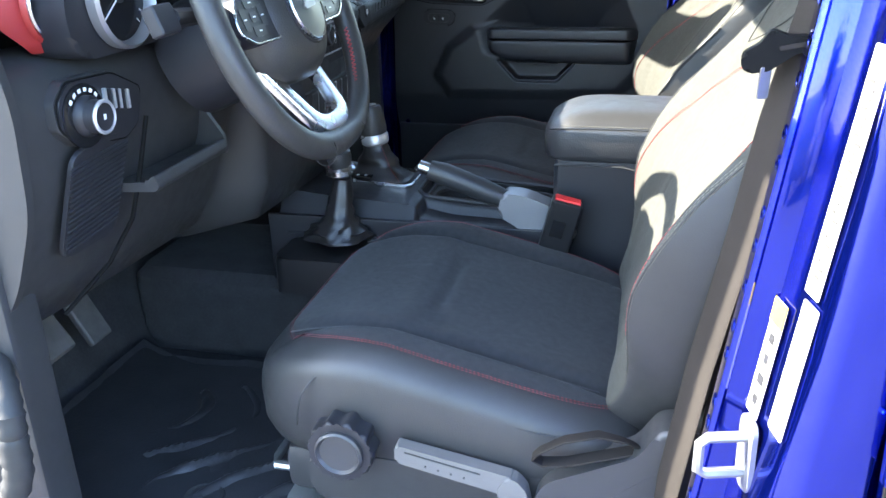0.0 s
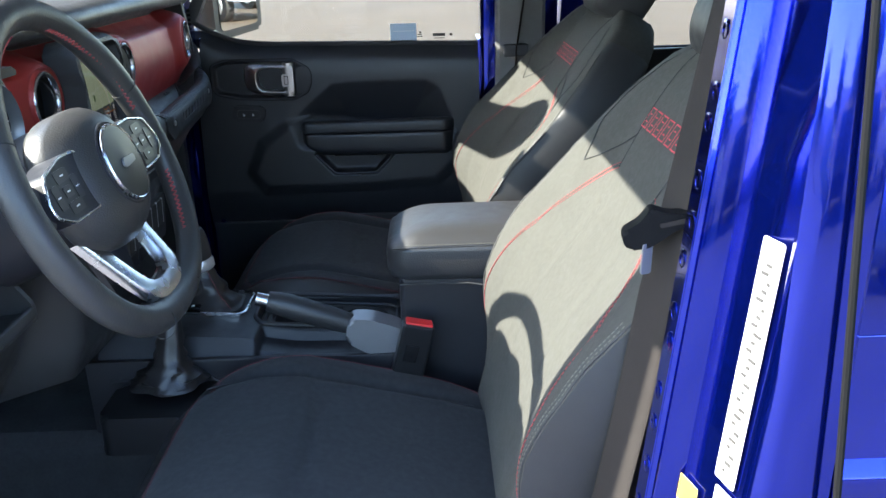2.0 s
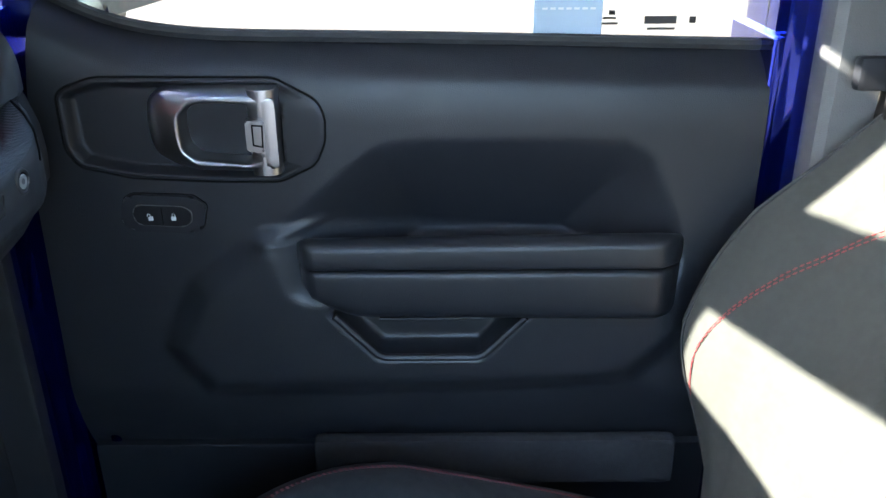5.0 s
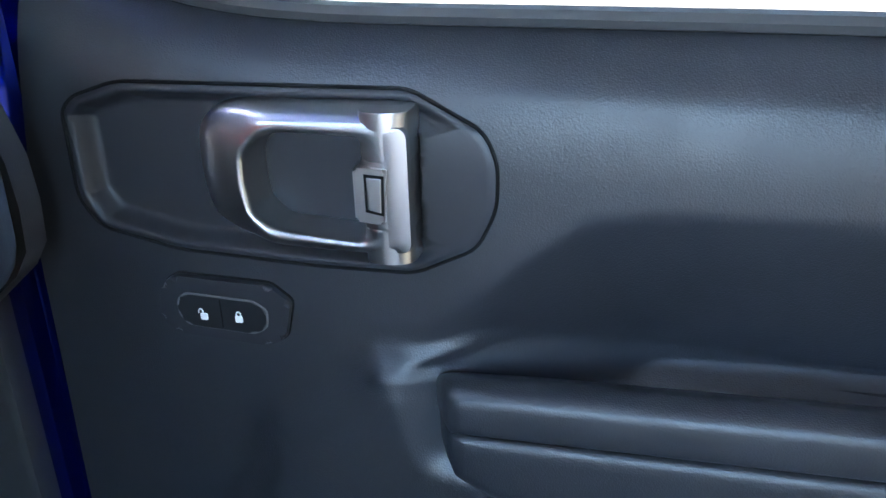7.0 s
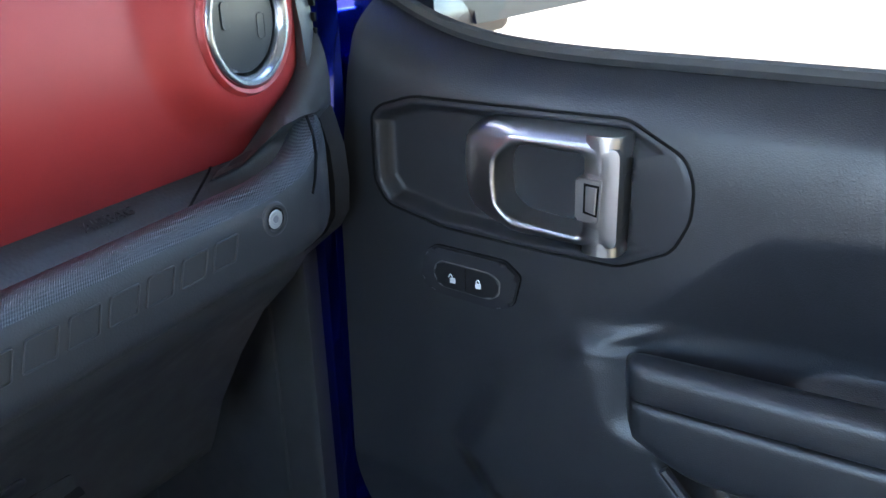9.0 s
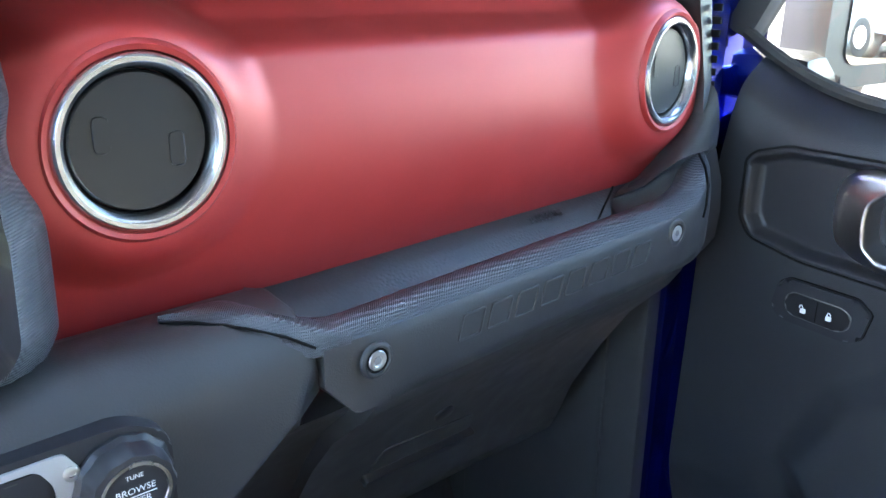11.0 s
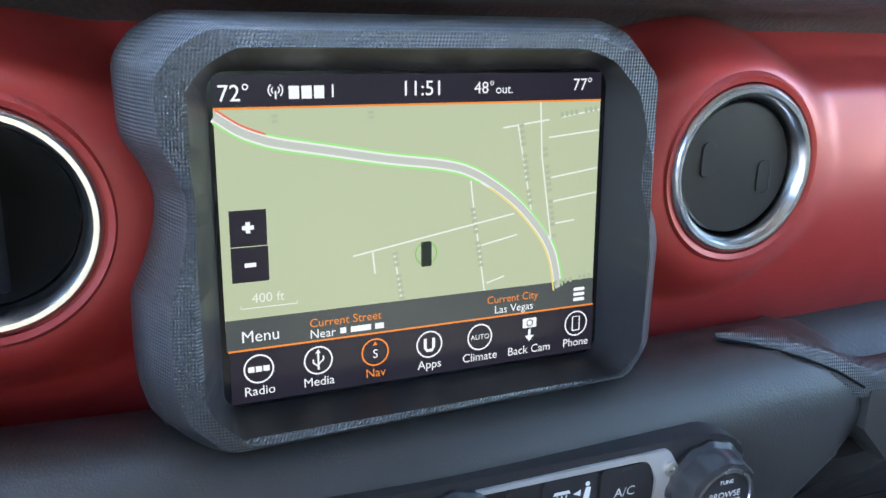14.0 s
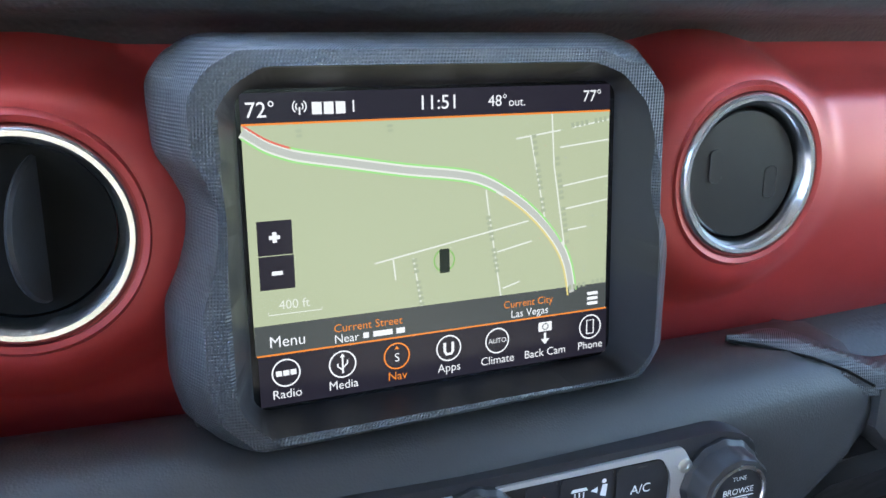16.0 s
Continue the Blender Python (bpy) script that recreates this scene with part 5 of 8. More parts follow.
def grab_bar():
    """A padded bar across the passenger side, held by two socket screws; its tip runs out over the centre stack."""
    sec = [(0.014, 1.176), (0.0165, 1.190), (0.021, 1.1985), (0.0285, 1.2040), (0.0370, 1.2050), (0.0450, 1.2022), (0.0505, 1.1965), (0.0532, 1.1885), (0.0538, 1.178), (0.0530, 1.160),
           (0.0500, 1.151), (0.0430, 1.1465), (0.030, 1.146), (0.018, 1.152)]
    ys = [0.240, 0.246, 0.252, 0.2565] + list(np.linspace(0.257, 0.662, 70))

    def at(y, x, z):
        """Turns in towards the column at its outer end, where its upper edge sweeps up."""
        turn = lerp_table([(0.57, 0.0), (0.59, 0.0025), (0.61, 0.009), (0.63, 0.020), (0.645, 0.033), (0.662, 0.056)], y) if y > 0.57 else 0.0
        up = lerp_table([(0.555, 0.0), (0.59, 0.005), (0.615, 0.014), (0.64, 0.025), (0.662, 0.030)], y) if y > 0.555 else 0.0
        x = min(x, 0.0475 + 0.12 * (y - 0.24))      # flush with the stack at its inner end
        z = max(z, 1.146 + 1.1 * (0.264 - y))
        return (x + dx(y) - turn, y, z + bar_rise(y) + up * max(0.0, min(1.0, (z - 1.165) / 0.035)))
    n = len(sec)
    verts, faces = [], []
    for y in ys:
        for x, z in sec:
            verts.append(at(y, x, min(z, 1.1945) if y < 0.257 else z))
    for i in range(len(ys) - 1):
        for k in range(n):
            faces.append((i * n + k, i * n + (k + 1) % n, (i + 1) * n + (k + 1) % n, (i + 1) * n + k))
    faces += [tuple(range(n)), tuple((len(ys) - 1) * n + k for k in range(n))]
    b = make("grab_bar", verts, faces, DIAMOND, dash, "black textured passenger grab bar with raised lettering shapes", auto=40)
    b.data.materials.append(BLACK)
    for i, p in enumerate(b.data.polygons):
        p.material_index = 1 if i % n >= 6 or i >= len(b.data.polygons) - 2 or i < 4 * n else 0
    for y, z in ((0.271, 1.1815), (0.554, 1.1985)):
        m = frame_m((0.0535 + dx(y), y, z), (0, 1, 0.05), (0, -0.05, 1), (1, 0, 0))
        ring_lathe("screw_well", [(0.0072, -0.0004), (0.0080, 0.0010), (0.0092, 0.0013), (0.0106, 0.0006), (0.0112, -0.001), (0.0072, -0.002)], m, BLACK, b, seg=32)
        # near-black disc paints the well's shade round the screw head
        lathe("well_shade", [(0.0082, -0.0012), (0.0082, 0.0002), (0.0, 0.0002)], m, VOID, b, seg=28)
        lathe("screw", [(0.0060, -0.001), (0.0060, 0.0004), (0.0054, 0.0009), (0.0036, 0.0009), (0.0032, 0.0006), (0.0029, 0.0003), (0.0, 0.0003)], m, STEEL, b, "steel socket screw", seg=28)
        lathe("socket", [(0.0025, 0.0003), (0.0025, 0.00075), (0.0, 0.00075)], m, GREYMETAL, b, seg=6)
    # raised outlines of a name along the face, kept as plain slanted shapes
    for k in range(8):
        y = 0.343 + k * 0.0240
        m = frame_m((0.0537 + dx(y), y, 1.1795 + bar_rise(y)), (0, 1, 0.05), (0, -0.05, 1), (1, 0, 0))
        o = [(-0.0120, -0.0078), (0.0060, -0.0078), (0.0112, 0.0078), (-0.0066, 0.0078)]
        tube("raised_shape", [m @ Vector((u, v, 0.0002)) for u, v in round_poly(o, 0.0015, 3)], 0.0007, BLACK, b, seg=6, closed=True)
    tube("end_slot", [at(y, x + 0.0004, z + 0.0004) for y, x, z in ((0.594, 0.0534, 1.183), (0.600, 0.0532, 1.1885), (0.610, 0.0505, 1.1965), (0.622, 0.0450, 1.2022), (0.636, 0.0370, 1.2050), (0.644, 0.0285, 1.2040))], 0.0011, VOID, b, seg=6)
    # shoulder: the textured top of the bar thins out over the stack
    def top(x):
        return lerp_table([(-0.028, 1.208), (-0.004, 1.2165), (0.024, 1.2145), (0.038, 1.206), (0.044, 1.196)], x)

    crown = [(0.0519, 1.1945), (0.0505, 1.1968), (0.0480, 1.1998), (0.0450, 1.2024), (0.0370, 1.2050), (0.0285, 1.2040), (0.021, 1.1985), (0.0165, 1.190)]

    def f(u, v):
        y = 0.170 + 0.0875 * u
        front = lerp_table([(0.170, 0.004), (0.185, 0.016), (0.205, 0.030), (0.222, 0.039), (0.236, 0.0445), (0.264, 0.0465)], y)
        back = lerp_table([(0.170, 0.002), (0.180, -0.001), (0.195, -0.003), (0.212, -0.002), (0.230, 0.003), (0.245, 0.010), (0.264, 0.0165)], y)
        x = front + (back - front) * v
        low = Vector((x + dx(y), y, top(x) + 0.0008 + 0.0030 * math.sin(math.pi * v)))
        w = v * (len(crown) - 1)
        i = min(int(w), len(crown) - 2)
        c = Vector((crown[i] + (0,))).lerp(Vector((crown[i + 1] + (0,))), w - i)
        k = min(1.0, max(0.0, (y - 0.200) / 0.0575))
        return low.lerp(Vector(at(y, c.x, c.y)), k * k * (3 - 2 * k))
    grid("bar_shoulder", 40, 21, f, DIAMOND, b, thick=(0, 0, -0.004), auto=60)
    lip = [(0.004, 0.170), (0.016, 0.185), (0.030, 0.205), (0.039, 0.222), (0.0455, 0.236)]
    tube("shoulder_seam", [(x + dx(y) + 0.0006, y, top(x) + 0.0010) for x, y in lip], 0.0008, VOID, b, seg=6)


grab_bar()
# glove box set back under the bar, with a recessed pull and a lock
glove_section = [(-0.03, 1.148), (0.032, 1.147), (0.033, 1.138), (0.020, 1.122), (-0.014, 1.092), (-0.043, 1.055), (-0.074, 1.005), (-0.092, 0.96), (-0.100, 0.945), (-0.125, 0.94)]
gb = sweep_profile("glove_box", np.linspace(0.285, 0.600, 40), lambda y: [(x, z + bar_rise(y) * max(0.0, (z - 1.03) / 0.115)) for x, z in glove_section], BLACK, "black glove box door")
GM = frame_m((-0.0828, 0, 1.01), (-0.008, 1, 0), (0.62, 0, 1), (1, 0.008, -0.62))
part("glove_recess", prism_bm(round_poly([(0.350, 0.002), (0.460, 0.002), (0.452, 0.030), (0.356, 0.036)], 0.006), -0.01, 0.0018, 0.0008, m=GM), BLACK, gb, "dark recessed glove box pull")
part("glove_lip", prism_bm(round_poly([(0.347, -0.006), (0.462, -0.006), (0.464, 0.003), (0.347, 0.003)], 0.003), -0.002, 0.0085, 0.002, m=GM), SMOOTH, gb)
lathe("glove_lock", [(0.009, -0.006), (0.009, 0.0035), (0.0075, 0.0045), (0.0, 0.0045)], GM @ Matrix.Translation((0.405, 0.058, -0.001)), SMOOTH, gb, seg=24)


# ---- centre screen ----
def centre_screen():
    sc = thing("centre_screen", "lit touchscreen with a navigation map in a thick textured black bezel", "touchscreen")
    C = Vector((-0.004, 0.003, 1.2875))
    M = frame_m(C, (-0.03, 1, 0), (-0.07, 0, 1), (1, 0.03, 0.07))
    mmx = M @ Matrix.Diagonal((0.001, 0.001, 0.001, 1))     # millimetres on the screen
    # bezel: rings from the dash out to the rim and in to the glass; same number of points all round
    def ring(hw, top, bot, notch, cx=-3.0, r=4.0):
        p = [(-hw, top - 17), (-hw + 7, top - 7), (-hw + 19, top), (hw - 38, top), (hw - 23, top - 5), (hw - 10, top - 18), (hw - 6, 45), (hw - notch + 1, 29), (hw - notch + 1, 16),
             (hw - 1, -4), (hw, -12), (hw - 2, bot + 12), (hw - 10, bot), (-hw + 18, bot - 3), (-hw + 4, bot + 11), (-hw, bot + 26), (-hw, -14), (-hw + notch * 0.55, -1), (-hw + notch * 0.9, 12), (-hw + notch, 25), (-hw + notch * 0.55, 36), (-hw, 45)]
        return cast(round_poly(p, r, 5), cx)

    def cast(q, cx):
        out = []
        for k in range(320):
            a = 2 * math.pi * k / 320
            best, hitp = None, (0, 0)
            ca, sa = math.cos(a), math.sin(a)
            for i in range(len(q)):
                (x0, y0), (x1, y1) = q[i - 1], q[i]
                den = ca * (y1 - y0) - sa * (x1 - x0)
                if abs(den) < 1e-9:
                    continue
                t = (x0 * (y1 - y0) - y0 * (x1 - x0)) / den
                u = (x0 * sa - y0 * ca) / den
                if t > 0 and -1e-6 <= u <= 1 + 1e-6 and (best is None or t > best):
                    best, hitp = t, (t * ca, t * sa)
            out.append((hitp[0] + cx, hitp[1]))
        return out
    def ring_in(hw, top, bot, ch, cx):
        p = [(-hw + ch, bot), (hw - ch, bot), (hw, bot + ch), (hw, top - ch), (hw - ch, top), (-hw + ch, top), (-hw, top - ch), (-hw, bot + ch)]
        return cast(round_poly(p, min(4.0, ch * 0.6), 4), cx)
    rows = [(ring(120.5, 90, -74, 11, 3), -14), (ring(120.5, 90, -74, 11, 3), -3), (ring(118, 89, -73, 11, 2), 6), (ring(112, 86.5, -71.8, 10.5, 0), 17), (ring(106, 84, -70.5, 9.5, -2), 25), (ring(103.5, 82.5, -69.5, 8.5, -3), 28.5),
            (ring(98, 76.6, -67.5, 2.5, 0), 30.5), (ring_in(97, 76, -67.3, 11, 1), 29), (ring_in(90.5, 70, -67.2, 6, 2.8), 6), (ring_in(88.6, 68.2, -66.8, 4.5, 3), 2), (ring_in(88.2, 68, -66.6, 4.5, 3), -2)]
    n = 320
    verts = [mmx @ Vector((x, y, d)) for pts, d in rows for x, y in pts]
    R = len(rows)
    faces = [(i * n + k, i * n + (k + 1) % n, (i + 1) * n + (k + 1) % n, (i + 1) * n + k) for i in range(R - 1) for k in range(n)]
    bz = make("bezel", verts, faces, DIAMOND, sc, "thick black bezel with diamond grain", auto=28)
    bz.data.materials.append(SMOOTH)
    for i, p in enumerate(bz.data.polygons):
        p.material_index = 1 if i // n >= R - 4 else 0
    part("back_shell", box_bm((-2, 2, -12), (215, 150, 16), 4, m=mmx), BLACK, sc)
    D = part("display", prism_bm(rect(180, 136, 4, 3.5, 0.5), -4, 0.0, m=mmx), GLOSS, sc, "glossy black display glass")

    def flat(name, pts, layer, material):
        z = 0.25 * layer
        return part(name, prism_bm(pts, z, z + 0.12, m=mmx), material, D, smooth=False)

    def rct(x0, x1, y0, y1):
        return [(x0, y0), (x1, y0), (x1, y1), (x0, y1)]

    def line(name, pts, w, layer, material):
        P = [Vector(p) for p in pts]
        L, Rr = [], []
        for i, p in enumerate(P):
            a, b = P[max(0, i - 1)], P[min(len(P) - 1, i + 1)]
            t = (b - a).normalized()
            nn = Vector((-t.y, t.x)) * w / 2
            L.append(mmx @ Vector((p.x + nn.x, p.y + nn.y, 0.25 * layer)))
            Rr.append(mmx @ Vector((p.x - nn.x, p.y - nn.y, 0.25 * layer)))
        k = len(P)
        make(name, L + Rr, [(i, i + 1, k + i + 1, k + i) for i in range(k - 1)], material, D, smooth=False)

    def curve(pts, k=8):
        out = []
        P = [Vector(p) for p in pts]
        for i in range(len(P) - 1):
            p0, p1, p2, p3 = P[max(0, i - 1)], P[i], P[i + 1], P[min(len(P) - 1, i + 2)]
            for j in range(k):
                t = j / k
                out.append(tuple(0.5 * ((2 * p1) + (p2 - p0) * t + (2 * p0 - 5 * p1 + 4 * p2 - p3) * t * t + (3 * p1 - p0 - 3 * p2 + p3) * t ** 3)))
        return out + [tuple(P[-1])]

    def txt(body, x, y, size, material=SCR_WHITE, layer=4, turn=0, align='CENTER', weight=0.0):
        return text_mesh("lettering", body, size, mmx @ Matrix.Translation((x, y, 0.25 * layer)) @ Matrix.Rotation(radians(turn), 4, 'Z'), material, D, align, weight=weight)

    flat("map_area", rct(-83.4, 88.6, -34, 54.2), 1, SCR_BG)
    flat("status_bar", rct(-83.4, 88.6, 54.2, 66.5), 1, SCR_BAR)
    flat("info_bar", rct(-83.4, 88.6, -42.2, -29.2), 2, SCR_BAR2)
    flat("icon_bar", rct(-82.5, 89.5, -65.0, -42.2), 1, SCR_BAR)
    line("status_rule", [(-83.4, 54.2), (88.6, 54.2)], 0.8, 3, SCR_ORANGE)
    line("icon_rule", [(-83, -42.2), (89, -42.2)], 0.8, 3, SCR_ORANGE)
    # status bar
    txt("72°", -75.6, 59.6, 8.8, weight=0.03)
    txt("11:51", 1.2, 60.4, 8.6, weight=0.03)
    txt("48°", 29.6, 60.3, 7.0)
    txt("out.", 39.2, 59.6, 5.4)
    txt("77°", 78.5, 61.0, 7.4)
    txt("1", -37.0, 60.0, 7.2)
    for k in range(3):
        flat("word_bar", rct(-54.5 + k * 5.0, -50.4 + k * 5.0, 57.4, 62.4), 3, SCR_WHITE)
    line("aerial_mark", [(-59.6, 57.5), (-59.6, 60.5)], 0.7, 3, SCR_WHITE)
    for sx in (-1, 1):
        for r in (1.5, 2.8):
            line("aerial_mark", [(-59.6 + sx * r * math.cos(a), 60.8 + r * math.sin(a)) for a in np.linspace(-0.9, 0.9, 7)], 0.55, 3, SCR_WHITE)
    # roads
    road = [(-83.2, 51.5), (-74.8, 45.9), (-67, 42.6), (-59.3, 40.4), (-40.7, 37.0), (-14.8, 32.3), (10.1, 28.7), (23.8, 24.8), (38.0, 16.4), (49.9, 6.5), (60.7, -6.3), (66.3, -17.7), (69.2, -32.0)]
    rc = curve(road)
    line("main_road_edge", rc, 5.0, 2, SCR_LINE)
    line("main_road", rc, 2.8, 3, SCR_ROAD)
    line("traffic_green", [(x + 1.6 * 0.35, y + 2.6) for x, y in rc[18:-14]], 0.8, 3, SCR_GREEN)
    line("traffic_green", [(x - 0.6, y - 2.6) for x, y in rc[:60]], 0.8, 3, SCR_GREEN)
    line("traffic_red", [(x + 0.5, y + 2.4) for x, y in rc[:20]], 0.8, 3, SCR_REDL)
    line("traffic_yellow", [(x - 2.2, y - 1.2) for x, y in rc[62:]], 0.9, 3, SCR_YEL)
    line("traffic_green", [(x + 2.4, y + 0.9) for x, y in rc[82:]], 0.8, 3, SCR_GREEN)
    for pts in ([(-30.1, -7.6), (45.5, 5.0)], [(-21.4, -6.6), (-20.5, -16.0)], [(23.8, 21.0), (24.7, 13.4), (31.4, -32)], [(57.5, 53.8), (58.8, 30), (66.5, -20)], [(39.0, 43.2), (62.1, 46.1)],
                [(62, 38.2), (88.4, 40.7)], [(63, 20.0), (88.4, 23.4)], [(64, 9.0), (88.4, 12.0)], [(29.2, -8.2), (47.2, -4.7)], [(66.5, -1.2), (76.9, -0.2)], [(32.0, -25.8), (41.0, -23.4)], [(-12, -7), (-8, -33)], [(46.5, 44), (54, 6)], [(68, 47.0), (88.4, 50)]):
        line("side_road", pts, 0.75, 2, SCR_LINE)
    # street names stand as rows of short bars
    for (x0, y0), (x1, y1), k in (((47.8, 45.2), (53.4, 8.1), 14), ((60.1, 34.6), (66.3, -8.1), 16), ((24.1, 12.1), (29.3, -18.3), 12), ((-11.7, -6.7), (-8.3, -29.3), 9), ((67.1, 48.0), (87.2, 50.6), 8), ((66.7, -29.6), (87.5, -27.6), 8), ((-60.5, 52), (-60.2, 48), 2), ((-21.3, 52.5), (-21.0, 48.5), 2)):
        for i in range(k):
            t = (i + 0.5) / k
            if (i * 7 + k) % 6 == 0:
                continue
            cx, cy = x0 + (x1 - x0) * t, y0 + (y1 - y0) * t
            L = math.hypot(x1 - x0, y1 - y0) / k * 0.58
            ang = math.atan2(y1 - y0, x1 - x0)
            c, s = math.cos(ang), math.sin(ang)
            h = 2.3
            flat("name_bar", [(cx + c * a - s * b, cy + s * a + c * b) for a, b in ((-L / 2, -h / 2), (L / 2, -h / 2), (L / 2, h / 2), (-L / 2, h / 2))], 3, SCR_TXT)
    # zoom buttons, scale
    flat("zoom_button", rct(-79.8, -65.3, 0.6, 15.0), 2, SCR_BAR)
    flat("zoom_button", rct(-79.8, -65.1, -14.0, 0.2), 2, SCR_BAR)
    flat("plus_mark", rct(-75.0, -70.4, 7.2, 8.9), 3, SCR_WHITE)
    flat("plus_mark", rct(-73.6, -71.8, 5.8, 10.3), 3, SCR_WHITE)
    flat("minus_mark", rct(-74.7, -70.1, -7.9, -6.2), 3, SCR_WHITE)
    txt("400 ft", -66.0, -21.0, 5.6, SCR_LINE)
    line("scale_mark", [(-77, -23.6), (-77, -24.8), (-54.2, -24.8), (-54.2, -23.6)], 0.4, 3, SCR_LINE)
    # position marker
    line("marker_ring", [(2.7 + 4.9 * math.cos(a), -9.3 + 4.9 * math.sin(a)) for a in np.linspace(0, 2 * math.pi, 40)], 0.6, 3, SCR_RING)
    flat("marker", round_poly(rct(0.3, 5.1, -15.0, -4.0), 0.8), 4, SCR_CAR)
    # information bar
    txt("Menu", -69.8, -36.8, 7.0)
    txt("Current Street", -49.6, -34.4, 5.2, SCR_ORANGE, align='LEFT')
    txt("Near", -49.6, -39.2, 5.4, align='LEFT')
    for x0, x1 in ((-36.4, -33.8), (-31.8, -22.8), (-21.0, -17.0)):
        flat("word_bar", rct(x0, x1, -40.3, -37.8), 3, SCR_WHITE)
    txt("Current City", 45.4, -34.1, 5.0, SCR_ORANGE)
    txt("Las Vegas", 46.1, -39.0, 5.2)
    for k in range(3):
        flat("menu_mark", round_poly(rct(77.9, 83.9, -39.6 + k * 2.5, -38.0 + k * 2.5), 0.5), 3, SCR_WHITE)
    # icon bar
    for k, (x, name) in enumerate(((-71.1, "Radio"), (-46.2, "Media"), (-21.1, "Nav"), (4.2, "Apps"), (29.0, "Climate"), (54.6, "Back Cam"), (79.9, "Phone"))):
        col = SCR_ORANGE if k == 2 else SCR_WHITE
        if k != 5:
            line("icon_ring", [(x + 5.9 * math.cos(a), -50.8 + 5.9 * math.sin(a)) for a in np.linspace(0, 2 * math.pi, 48)], 0.7, 3, col)
        txt(name, x, -60.2, 5.6, col)
        if k == 0:
            for j in range(3):
                flat("word_bar", rct(x - 4.4 + j * 3.1, x - 1.8 + j * 3.1, -52.0, -49.6), 3, SCR_WHITE)
        if k == 1:
            line("usb_mark", [(x, -55.0), (x, -47.0)], 0.8, 3, col)
            line("usb_mark", [(x, -52.6), (x + 2.2, -50.6), (x + 2.2, -49.0)], 0.7, 3, col)
            line("usb_mark", [(x, -53.6), (x - 2.2, -51.6), (x - 2.2, -50.2)], 0.7, 3, col)
            flat("usb_mark", [(x - 1.2, -47.6), (x + 1.2, -47.6), (x, -45.8)], 3, col)
        if k == 2:
            txt("S", x, -51.6, 5.6, SCR_WHITE)
            flat("north_mark", [(x - 1.1, -47.6), (x + 1.1, -47.6), (x, -45.9)], 3, col)
        if k == 3:
            line("app_mark", [(x - 2.0, -48.0), (x - 2.0, -52.2), (x - 1.2, -53.6), (x + 1.2, -53.6), (x + 2.0, -52.2), (x + 2.0, -48.0)], 1.4, 3, col)
        if k == 4:
            txt("AUTO", x, -50.8, 3.4, col)
        if k == 5:
            flat("camera_mark", round_poly(rct(x - 3.6, x + 3.6, -49.6, -45.0), 0.5), 3, col)
            line("camera_mark", [(x + 1.5 * math.cos(a), -47.3 + 1.5 * math.sin(a)) for a in np.linspace(0, 2 * math.pi, 20)], 0.5, 4, SCR_BAR2)
            flat("arrow_mark", rct(x - 0.6, x + 0.6, -54.0, -50.4), 3, col)
            flat("arrow_mark", [(x - 2.4, -53.4), (x, -56.2), (x + 2.4, -53.4)], 3, col)
        if k == 6:
            line("phone_mark", [(x - 1.9, -54.2), (x + 1.9, -54.2), (x + 1.9, -47.4), (x - 1.9, -47.4), (x - 1.9, -54.2)], 0.7, 3, col)


centre_screen()


